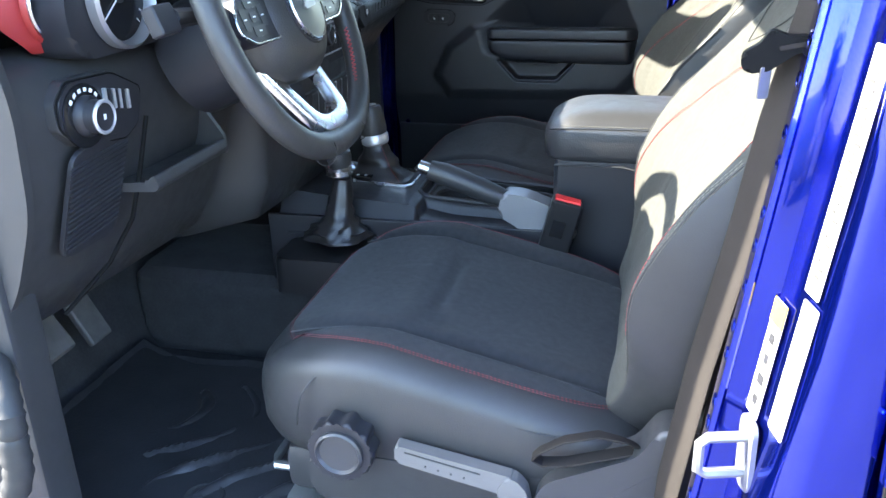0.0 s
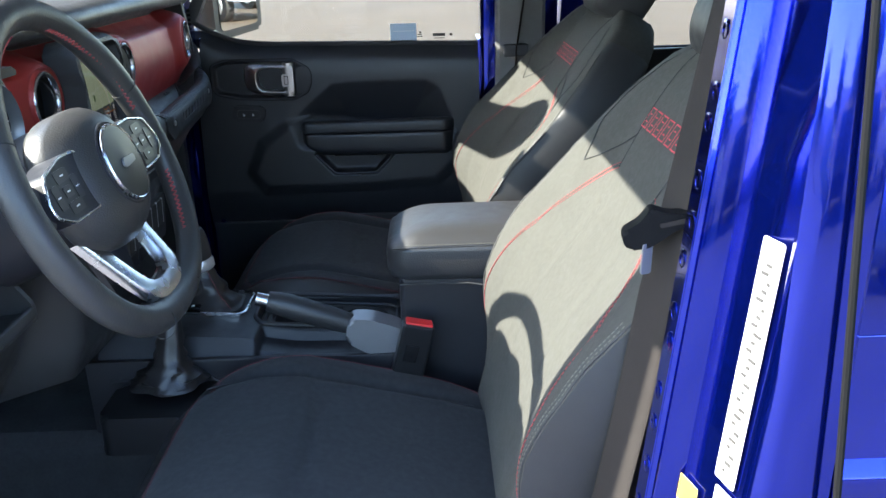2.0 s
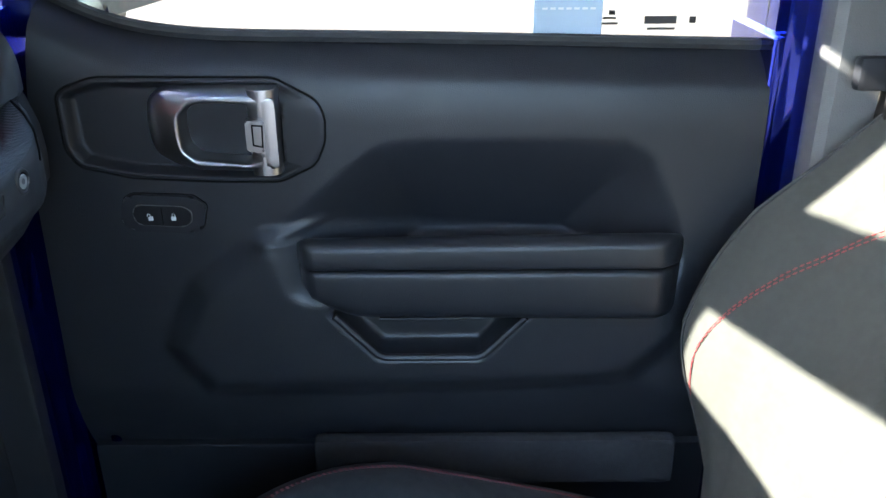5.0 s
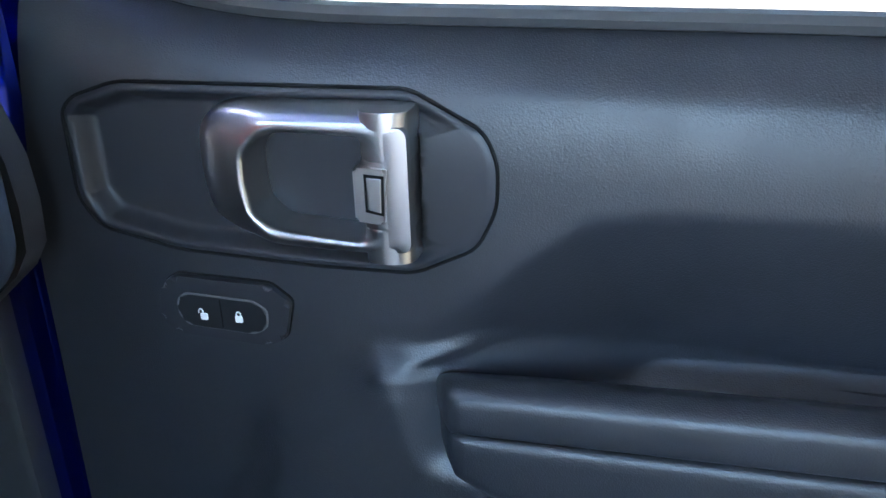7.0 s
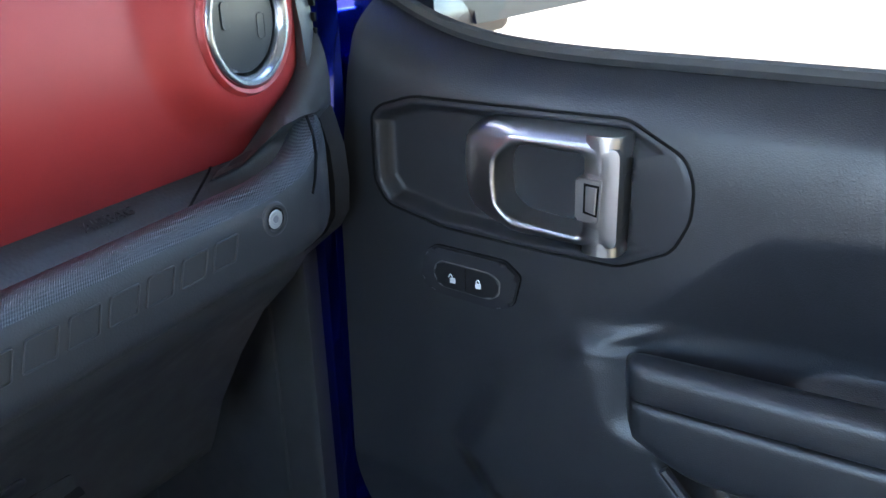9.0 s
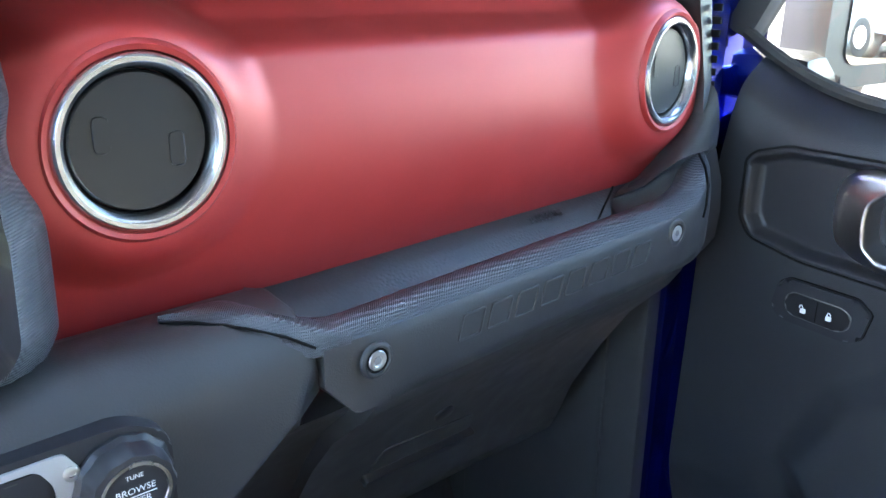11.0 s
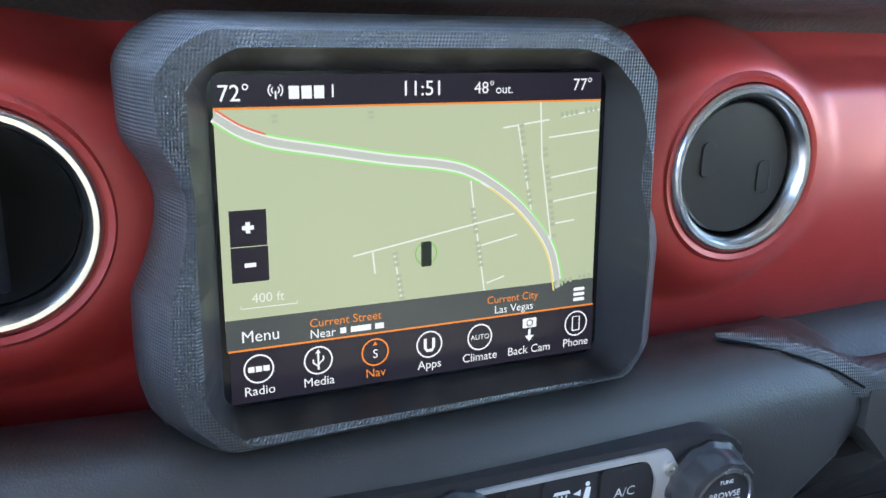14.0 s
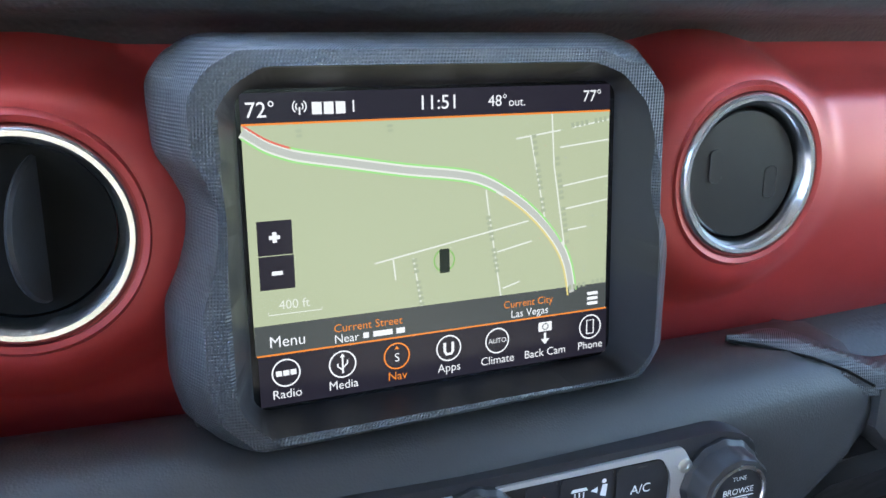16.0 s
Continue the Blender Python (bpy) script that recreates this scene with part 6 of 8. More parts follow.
# ---- climate panel ----
def climate_panel():
    cp = thing("climate_panel", "black climate control panel with silver trim and rotary knobs", "control panel")
    o = Vector((0.0455, 0.0, 1.160))
    M = frame_m(o, (0, 1, 0), (0.03, 0, 1), (1, 0, -0.03)) @ Matrix.Diagonal((0.001, 0.001, 0.001, 1))
    body = round_poly([(-146, -42), (146, -42), (151, -20), (150, 27), (132, 37), (-132, 37), (-150, 27), (-149, -20)], 8)
    part("panel_body", prism_bm(body, -10, 2.0, 1.5, m=M), SMOOTH, cp)
    # silver frame: a thin band round the button field, wider at its ends
    fo = round_poly([(-106, -26), (106, -26), (114, -8), (114, 18), (104, 34), (12, 32), (-12, 32), (-104, 34), (-114, 18), (-114, -8)], 3)
    fi = round_poly([(-96, -23), (96, -23), (99, -12), (99, 20), (93, 30.5), (12, 29.8), (-12, 29.8), (-93, 30.5), (-99, 20), (-99, -12)], 4)
    n = len(fo)
    verts = [M @ Vector((x, y, d)) for pts, d in ((fo, 1), (fo, 3.6), (fi, 3.6), (fi, 1)) for x, y in (pts if len(pts) == n else pts)]
    faces = [(i * n + k, i * n + (k + 1) % n, ((i + 1) % 4) * n + (k + 1) % n, ((i + 1) % 4) * n + k) for i in range(4) for k in range(n)]
    make("silver_frame", verts, faces, SILVER, cp, "brushed silver trim frame", auto=30)
    for sx in (-1, 1):
        for y in (24, -7):
            m = M @ Matrix.Translation((sx * 106, y, 3.6))
            lathe("trim_screw", [(3.6, 0), (3.6, 0.8), (3.0, 1.2), (1.6, 1.2), (1.5, 0.3), (0, 0.3)], m, STEEL, cp, seg=20)
    # keys in two rows
    for x0, x1 in ((-97, -69.5), (-68.5, -41), (-40, -24), (24, 40), (41, 68.5), (69.5, 97)):
        for y0, y1 in ((5, 29.2), (-22, 4)):
            part("key", prism_bm(round_poly([(x0 + .4, y0), (x1 - .4, y0), (x1 - .4, y1), (x0 + .4, y1)], 2), 1.5, 3.0, 0.6, m=M), SMOOTH, cp)
    kt = M @ Matrix.Translation((0, 0, 3.15))

    def t(body, x, y, s, mm=kt, material=WHITEINK):
        text_mesh("key_lettering", body, s, mm @ Matrix.Translation((x, y, 0)), material, cp)
    t("A/C", 83, 16, 6.6)
    t("MODE", 55, 10.5, 3.8)
    part("key_lamp", box_bm((83, 27.5, 3.1), (5, 0.7, 0.2), m=M), PRINT, cp, smooth=False)
    for k in range(3):
        part("airflow_mark", box_bm((48.6 + k * 2.2, 19.3, 3.1), (0.6, 3.0, 0.2), m=M), WHITEINK, cp, smooth=False)
    part("airflow_mark", prism_bm([(46.5, 21.4), (55.0, 21.4), (54.2, 23.0), (47.3, 23.0)], 3.0, 3.2, m=M), WHITEINK, cp, smooth=False)
    lathe("airflow_mark", [(1.1, 3.0), (1.1, 3.2), (0, 3.2)], M @ Matrix.Translation((63.2, 24.5, 0)), WHITEINK, cp, seg=14)
    part("airflow_mark", prism_bm([(61.5, 17.5), (64.5, 16.4), (65.0, 22.6), (62.6, 22.8)], 3.0, 3.2, m=M), WHITEINK, cp, smooth=False)
    part("airflow_mark", prism_bm([(56.5, 20.5), (60, 19), (60, 22)], 3.0, 3.2, m=M), WHITEINK, cp, smooth=False)
    # warning triangle edge on the red key
    tube("hazard_mark", [M @ Vector(p) for p in ((27, 14, 3.3), (33, 22, 3.3), (39, 14, 3.3))], 0.0007, REDPLASTIC, cp, seg=6)
    part("recirculation_mark", prism_bm(round_poly([(78, -11), (89, -11), (89, -8.4), (84, -7.4), (82, -5.6), (79, -8)], 0.8), 3.0, 3.2, m=M), WHITEINK, cp, smooth=False)
    part("heater_mark", prism_bm(round_poly([(51, -11), (57, -11), (59, -4), (56.6, -4), (55.4, -8.6), (51, -8.6)], 0.6), 3.0, 3.2, m=M), WHITEINK, cp, smooth=False)
    # knobs
    for x, y, words in ((127, 11.5, True), (0, 24 - 12, False), (-127, 11.5, False)):
        m = M @ Matrix.Translation((x, y, 0))
        k = lathe("rotary_knob", [(22, 0), (22, 4), (19.8, 6), (19.2, 14), (18.0, 16.5), (15.5, 17.2), (15.5, 17.0)], m, SMOOTH, cp, "black rotary knob", seg=72, flute=12)
        ring_lathe("knob_ring", [(14.6, 15), (15.8, 17.0), (15.8, 17.9), (14.2, 17.9), (13.8, 17.0)], m, CHROME, k)
        lathe("knob_face", [(14.0, 16), (14.0, 16.9), (0, 16.9)], m, SMOOTH, k)
        if words:
            f = m @ Matrix.Translation((0, 0, 17.05))
            text_mesh("knob_lettering", "TUNE", 3.0, f @ Matrix.Translation((0, 9.0, 0)), WHITEINK, k)
            text_mesh("knob_lettering", "BROWSE", 4.4, f @ Matrix.Translation((0, 2.3, 0)), WHITEINK, k)
            text_mesh("knob_lettering", "ENTER", 4.4, f @ Matrix.Translation((0, -3.3, 0)), WHITEINK, k)
            text_mesh("knob_lettering", "SCROLL", 2.8, f @ Matrix.Translation((0, -9.4, 0)), WHITEINK, k)
            part("knob_rule", box_bm((0, -0.6, 0), (18, 0.5, 0.1), m=f), WHITEINK, k, smooth=False)
    # switch bank lower on the stack
    o2 = Vector((0.047, 0, 1.055))
    M2 = frame_m(o2, (0, 1, 0), (0.06, 0, 1), (1, 0, -0.06)) @ Matrix.Diagonal((0.001, 0.001, 0.001, 1))
    bank = thing("switch_bank", "black switch bank with silver-edged rocker keys", "control panel")
    part("bank_body", prism_bm(round_poly([(-110, -48), (110, -48), (118, 30), (-118, 30)], 8), -8, 2, 1.5, m=M2), SMOOTH, bank)
    for k in range(6):
        x = -78 + k * 31
        part("rocker_key", prism_bm(rect(25, 44, 3, x, 4), 1.5, 5, 1.2, m=M2), BLACK, bank)
        part("key_edge", prism_bm(rect(2.0, 46, 0.6, x + 14.6, 4), 1.5, 5.2, 0.4, m=M2), SILVER, bank)
    for k in range(4):
        part("socket_cover", prism_bm(rect(40, 22, 4, -72 + k * 48, -34), 1.5, 4, 1.0, m=M2), SMOOTH, bank)
    part("red_switch", box_bm((-0, 0, 0), (0.024, 0.03, 0.022), 0.004, m=Matrix.Translation((0.052, -0.085, 0.985))), REDPLASTIC, bank, "red toggle switch")


climate_panel()


# ---- driver's controls ----
def driver_side():
    cl = thing("instrument_cluster", "black instrument cluster with two chrome-ringed dials", "instrument cluster")
    part("cluster_body", prism_bm(round_poly([(-0.655, 1.235), (-0.285, 1.235), (-0.275, 1.30), (-0.295, 1.366), (-0.635, 1.366), (-0.665, 1.30)], 0.03), -0.03, 0.03, 0.01, m=frame_m((-0.02, 0, 0), (0, 1, 0), (0, 0, 1), (1, 0, 0))), SMOOTH, cl)
    for y in (-0.565, -0.365):
        m = frame_m((0.012, y, 1.300), (0, 1, 0), (0, 0, 1), (1, 0, 0))
        d = ring_lathe("dial_ring", [(0.062, 0), (0.062, 0.012), (0.058, 0.016), (0.053, 0.006), (0.053, 0)], m, GREYMETAL, cl)
        lathe("dial_face", [(0.054, -0.001), (0.054, 0.001), (0, 0.001)], m, GLOSS, d)
        for k in range(17):
            a = radians(225 - 270 * k / 16)
            part("dial_tick", box_bm((0.047, 0, 0.0018), (0.007, 0.0016, 0.0004), m=m @ Matrix.Rotation(a, 4, 'Z')), WHITEINK, d, smooth=False)
        lathe("dial_hub", [(0.009, 0.001), (0.009, 0.004), (0, 0.0045)], m, SMOOTH, d, seg=20)
        part("dial_needle", box_bm((0.026, 0, 0.003), (0.034, 0.0016, 0.001), m=m @ Matrix.Rotation(radians(215), 4, 'Z')), WHITEINK, d)
    part("cluster_screen", box_bm((0.012, -0.465, 1.30), (0.003, 0.07, 0.08), 0.001), GLOSS, cl)
    part("cluster_hood", prism_bm(round_poly([(-0.650, 1.358), (-0.280, 1.358), (-0.290, 1.370), (-0.640, 1.370)], 0.005), -0.05, 0.030, 0.004, 3, m=frame_m((-0.01, 0, 0), (0, 1, 0), (0, 0, 1), (1, 0, 0))), BLACK, cl)

    # steering wheel
    sw = thing("steering_wheel", "black leather steering wheel with red stitching and silver spokes", "steering wheel")
    c = Vector((0.165, -0.426, 1.264))
    til = radians(20.4)
    W = frame_m(c, (0, 1, 0), (-math.sin(til), 0, math.cos(til)), (math.cos(til), 0, math.sin(til)))
    R = 0.189
    n, k2 = 96, 16
    verts, faces = [], []
    for i in range(n):
        th = 2 * math.pi * i / n
        grip = 1 + 0.10 * (math.exp(-((math.degrees(th) % 360 - 35) / 14) ** 2) + math.exp(-((math.degrees(th) % 360 - 145) / 14) ** 2))
        rb = 0.0185 * grip
        rr = R - 0.011 * math.exp(-((math.degrees(th) % 360 - 270) / 28) ** 2)
        for k in range(k2):
            ph = 2 * math.pi * k / k2
            a = (rr + rb * math.cos(ph))
            verts.append(W @ Vector((a * math.cos(th), a * math.sin(th), rb * 0.86 * math.sin(ph))))
    for i in range(n):
        for k in range(k2):
            j = (i + 1) % n
            faces.append((i * k2 + k, i * k2 + (k + 1) % k2, j * k2 + (k + 1) % k2, j * k2 + k))
    rim = make("rim", verts, faces, WHEELHIDE, sw, "black leather rim", auto=60)
    for a0, a1 in ((15, 75), (105, 165), (195, 225), (315, 345)):
        m_ = int((a1 - a0) * 0.9)
        for i in range(m_):
            th = radians(a0 + (a1 - a0) * i / m_)
            d = Vector((-math.sin(th), math.cos(th), 0))
            p = Vector(((R - 0.0178) * math.cos(th), (R - 0.0178) * math.sin(th), 0.004))
            s = 1 if i % 2 else -1
            tube("stitch", [W @ (p - d * 0.0016 + Vector((0, 0, 0.003 * s))), W @ (p + d * 0.0016 - Vector((0, 0, 0.003 * s)))], 0.0010, REDSTITCH, rim, seg=5)
    for a in (22, 158, 252, 288):
        th = radians(a)
        tube("rim_seam", [W @ Vector(((R + 0.0195 * math.cos(p)) * math.cos(th), (R + 0.0195 * math.cos(p)) * math.sin(th), 0.017 * math.sin(p))) for p in np.linspace(0, 2 * math.pi, 16)], 0.0007, RUBBER, rim, seg=5)
    # hub
    hub_ol = [(0.092 * math.copysign(abs(math.cos(t)) ** 0.75, math.cos(t)), (0.076 if math.sin(t) > 0 else 0.086) * math.copysign(abs(math.sin(t)) ** 0.8, math.sin(t))) for t in np.linspace(0, 2 * math.pi, 49)[:-1]]
    pillow("hub", hub_ol, lambda a, b: 0.0330 - 2.4 * (a * a + b * b), lambda a, b, h: W @ Vector((a, b, h)), WHEELHIDE, sw, "smooth black airbag hub", thick=0.035, roll=0.020, rings=16, power=6)
    ring_lathe("badge_gap", [(0.0505, 0.018), (0.0505, 0.0272), (0.0490, 0.0284), (0.0475, 0.0272), (0.0475, 0.018)], W, SMOOTH, sw)
    ring_lathe("badge_ring", [(0.0465, 0.018), (0.0465, 0.0310), (0.0452, 0.0328), (0.0432, 0.0315), (0.0432, 0.018)], W, CHROME, sw)
    bd = lathe("badge", [(0.0436, 0.018), (0.0436, 0.0318), (0.0, 0.0344)], W, DARKSATIN, sw, "round black badge with a silver shape")
    part("badge_shape", prism_bm(round_poly([(-0.018, -0.003), (-0.012, -0.006), (0.018, -0.004), (0.019, 0.004), (-0.014, 0.005)], 0.003), 0.0325, 0.0358, 0.0006, m=W), GREYMETAL, bd)
    # side spokes with switch pads
    for s in (-1, 1):
        pad = [(s * 0.064, 0.039), (s * 0.105, 0.040), (s * 0.152, 0.030), (s * 0.167, 0.002), (s * 0.165, -0.012), (s * 0.138, -0.026), (s * 0.070, -0.028)]
        if s < 0:
            pad = pad[::-1]
        o = round_poly(pad, 0.008)
        pd = part("spoke", prism_bm(o, -0.016, 0.0125, 0.003, 2, m=W), SMOOTH, sw, "black spoke with switches")
        tube("spoke_edge", [W @ Vector((x * 0.992, y * 0.96, 0.0125)) for x, y in o], 0.0018, CHROME, pd, closed=True, seg=8)
        for kx, ky, kw, kh in ((0.116, 0.022, 0.030, 0.013), (0.116, -0.012, 0.030, 0.013), (0.096, 0.005, 0.014, 0.026), (0.142, 0.004, 0.014, 0.026), (0.118, 0.005, 0.018, 0.012)):
            part("switch", prism_bm(rect(kw, kh, 0.003, s * kx, ky), 0.0110, 0.0134, 0.0006, m=W), DARKSATIN, pd)
            part("switch_mark", prism_bm(rect(0.007, 0.0016, 0, s * kx, ky), 0.0134, 0.0137, m=W), WHITEINK, pd, smooth=False)
        part("spoke_root", prism_bm(round_poly([(s * 0.155, 0.024), (s * 0.182, 0.030), (s * 0.184, -0.022), (s * 0.155, -0.018)][::s], 0.006), -0.010, 0.006, 0.003, 2, m=W), LEATHER, sw)
    # lower forked spoke in bright metal, an open U that comes forward to the rim
    half_o = [(0.080, -0.056), (0.074, -0.085), (0.067, -0.115), (0.060, -0.138), (0.048, -0.155), (0.028, -0.163), (0.0, -0.165)]
    half_i = [(0.047, -0.072), (0.044, -0.090), (0.039, -0.110), (0.034, -0.124), (0.027, -0.133), (0.014, -0.137), (0.0, -0.138)]
    outer = smooth_path(half_o + [(-x, y) for x, y in half_o[-2::-1]], 4)
    inner = smooth_path(half_i + [(-x, y) for x, y in half_i[-2::-1]], 4)

    def fork_h(v):
        return lerp_table([(-0.17, 0.008), (-0.138, 0.002), (-0.10, -0.012), (-0.05, -0.030)], v)
    verts, faces = [], []
    prof = [(0.0, -0.012), (0.0, -0.003), (0.10, 0.0015), (0.5, 0.003), (0.88, 0.0015), (1.0, -0.004), (1.0, -0.012)]
    for (xo, yo), (xi, yi) in zip(outer, inner):
        for f_, dh in prof:
            x, y = xo + (xi - xo) * f_, yo + (yi - yo) * f_
            verts.append(W @ Vector((x, y, fork_h(y) + dh)))
    k3 = len(prof)
    for i in range(len(outer) - 1):
        for k in range(k3):
            faces.append((i * k3 + k, (i + 1) * k3 + k, (i + 1) * k3 + (k + 1) % k3, i * k3 + (k + 1) % k3))
    make("lower_spoke", verts, faces, CHROME, sw, "bright silver forked lower spoke", auto=40)
    part("spoke_back", prism_bm(round_poly([(-0.05, -0.05), (0.05, -0.05), (0.034, -0.15), (-0.034, -0.15)], 0.01), -0.050, -0.042, 0.003, m=W), SMOOTH, sw)
    # column and stalks
    col = thing("steering_column", "black steering column shroud with stalks", "steering column")
    tube("shroud", [W @ Vector((0, -0.005, -0.015)), W @ Vector((0, -0.005, -0.05)), W @ Vector((0, -0.01, -0.16))], 0.076, SMOOTH, col, seg=28)
    for s in (-1, 1):
        far = 0.225 if s < 0 else 0.17
        tube("stalk", [W @ Vector((s * 0.06, 0.02, -0.05)), W @ Vector((s * 0.13, 0.03, -0.047)), W @ Vector((s * (far - 0.03), 0.034, -0.044))], lambda t: 0.008 + 0.004 * t, SMOOTH, col, seg=10)
        part("stalk_end", box_bm((s * (far - 0.012), 0.034, -0.044), (0.040, 0.034, 0.018), 0.005, 3, m=W), SMOOTH, col)
    # headlamp switch panel
    hl = thing("headlamp_switch", "black headlamp switch panel with a rotary knob", "control panel")
    Mh = frame_m((0.0, -0.617, 1.172), (0.03, 1, -0.03), (0, 0.03, 1), (1, -0.03, 0)) @ Matrix.Diagonal((0.001, 0.001, 0.001, 1))
    oct_ = [(-76, 22), (-55, 42), (25, 41), (78, 16), (65, -25), (36, -39), (-46, -30), (-75, -7)]
    part("switch_frame", prism_bm(round_poly([(x * 1.06, y * 1.09) for x, y in oct_], 9), -14, 1, 2.5, 3, m=Mh), BLACK, hl)
    part("switch_plate", prism_bm(round_poly(oct_, 8), -12, 4, 2, 3, m=Mh), SMOOTH, hl)
    tube("plate_gap", [Mh @ Vector((x * 1.02, y * 1.03, 1.5)) for x, y in round_poly(oct_, 8)], 0.0014, VOID, hl, seg=6, closed=True)
    Kh = Mh @ Matrix.Translation((-36, 2, 0))
    lathe("knob_seat", [(37, 3), (37, 6), (34, 7.5), (0, 7.5)], Kh, GLOSS, hl, seg=48)
    kb = lathe("rotary_knob", [(24, 6), (24, 12), (22, 15), (19.5, 17), (19, 30), (17, 32), (0, 32)], Kh, SMOOTH, hl, "black knob with a silver ring", seg=48)
    ring_lathe("knob_ring", [(16, 31), (19.6, 30), (20.2, 32), (18, 34), (16, 33)], Kh, SILVER, kb)
    part("knob_mark", prism_bm(rect(4.5, 6.5, 0.8), 32, 32.4, m=Kh), WHITEINK, kb, smooth=False)
    for k in range(6):
        a = radians(45 + k * 19)
        part("dial_mark", box_bm((30, 0, 7.7), (4.5, 5.2, 0.4), m=Kh @ Matrix.Rotation(a, 4, 'Z')), WHITEINK, hl, smooth=False)
    for k in range(7):
        part("thumbwheel", box_bm((4 + k * 7.2, 15 - 1.4 * k, 5), (3.6 if k % 2 else 4.6, 24, 6 + 3 * math.sin(k)), 1.2, m=Mh), SILVER if k % 2 == 0 else SMOOTH, hl)
    # ribbed inset low on the driver's end of the dash
    RM = frame_m((-0.02, 0, 0), (0, 1, 0), (0.28, 0, 1), (1, 0, -0.28)) @ Matrix.Translation((0, 0, -0.29))
    rib = part("ribbed_panel", prism_bm(round_poly([(-0.695, 0.965), (-0.585, 0.965), (-0.572, 1.092), (-0.60, 1.108), (-0.685, 1.100)], 0.02), 0, 0.006, 0.002, m=RM), SMOOTH, dash, "ribbed black kick panel")
    for k in range(17):
        z = 0.978 + k * 0.0068
        tube("rib", [RM @ Vector((-0.688, z - 0.004, 0.0062)), RM @ Vector((-0.640, z + 0.001, 0.0065)), RM @ Vector((-0.584 + 0.0005 * k, z + 0.006, 0.0062))], 0.0019, SMOOTH, rib, seg=6)
    tube("panel_edge", [(0.012, -0.545, 1.15), (0.006, -0.565, 1.09), (-0.012, -0.575, 1.02), (-0.04, -0.60, 0.965), (-0.075, -0.66, 0.915)], 0.003, VOID, dash)
    # open tray under the column
    tray = part("knee_shelf", prism_bm(round_poly([(-0.07, 1.052), (0.030, 1.058), (0.034, 1.066), (0.030, 1.078), (0.024, 1.079), (0.018, 1.070), (-0.07, 1.064)], 0.003), -0.385, -0.575, 0.003, m=frame_m((0, 0, 0), (1, 0, 0), (0, 0, 1), (0, 1, 0))), BLACK, dash, "open tray under the column")
    for y in (-0.382,):
        part("shelf_cheek", prism_bm(round_poly([(-0.07, 1.05), (0.032, 1.056), (0.030, 1.082), (-0.01, 1.14), (-0.07, 1.14)], 0.006), y - 0.004, y + 0.004, 0.002, m=frame_m((0, 0, 0), (1, 0, 0), (0, 0, 1), (0, 1, 0))), BLACK, tray)
    # pedals
    bp = thing("brake_pedal", "black rubber brake pedal on a steel arm", "pedal")
    part("pedal_pad", box_bm((0, 0, 0), (0.022, 0.095, 0.078), 0.010, 3, m=pose(-0.225, -0.552, 0.802, 0, -34, 0)), PEDAL, bp)
    tube("pedal_arm", [(-0.236, -0.552, 0.81), (-0.29, -0.53, 0.90), (-0.34, -0.50, 1.0)], 0.01, STEEL, bp, flat=(0.012, 0.03))
    ap = thing("accelerator_pedal", "slim black accelerator pedal", "pedal")
    part("pedal_pad", box_bm((0, 0, 0), (0.015, 0.055, 0.15), 0.007, 3, m=pose(-0.290, -0.378, 0.775, 0, -28, 0)), PEDAL, ap)
    # wiring loom from the door post to the open door
    lo = thing("door_wiring_loom", "black rubber wiring boot at the driver's door post", "wiring")
    path = smooth_path([(-0.13, -0.742, 0.905), (-0.085, -0.775, 0.893), (-0.060, -0.800, 0.862), (-0.058, -0.806, 0.825), (-0.062, -0.808, 0.775), (-0.085, -0.815, 0.73), (-0.12, -0.83, 0.70)], 6)
    tube("boot", path, lambda t: 0.017 + 0.0015 * math.sin(t * 90), RUBBER, lo, seg=16)
    ring_lathe("grommet", [(0.016, 0), (0.030, 0), (0.030, 0.006), (0.024, 0.010), (0.016, 0.010)], frame_m((-0.110, -0.755, 0.90), (0, 0, 1), (0.4, 0.9, 0), (0.9, -0.4, 0)), RUBBER, lo, seg=24)
    # floor mat with moulded channels
    fm = thing("floor_mat", "black moulded rubber floor mat", "floor mat")

    def f(u, v):
        x, y = -0.30 + 0.52 * u, -0.70 + 0.50 * v
        edge = min(u, 1 - u, v, 1 - v)
        q_ = v + 0.05 * math.sin(u * 9)
        ridge = 0.011 * max(0.0, math.sin(u * 34 + 6 * math.sin(v * 7))) ** 2 * (0.2 < q_ < 0.8) * (0.12 < u < 0.9)
        wob = 0.008 * noise.noise(Vector((x * 9, y * 9, 0))) + 0.003 * noise.noise(Vector((x * 30, y * 30, 4)))
        return (x, y, FLOOR + 0.010 + ridge + wob + 0.012 * max(0, 0.05 - edge) / 0.05 + 0.03 * max(0, 0.12 - u) / 0.12)
    grid("mat_sheet", 120, 60, f, MATRUB, fm, thick=(0, 0, -0.006), auto=50)
    ring_lathe("mat_eyelet", [(0.018, 0.0), (0.03, 0.006), (0.034, 0.0)], pose(0.026, -0.575, FLOOR + 0.012), RUBBER, fm, seg=24)
    # passenger mat
    f2 = thing("floor_mat", "black moulded rubber floor mat", "floor mat")
    grid("mat_sheet", 40, 40, lambda u, v: (-0.30 + 0.5 * u, 0.2 + 0.46 * v, FLOOR + 0.012 + 0.003 * math.sin(u * 50)), MATRUB, f2, thick=(0, 0, -0.006), auto=50)


driver_side()


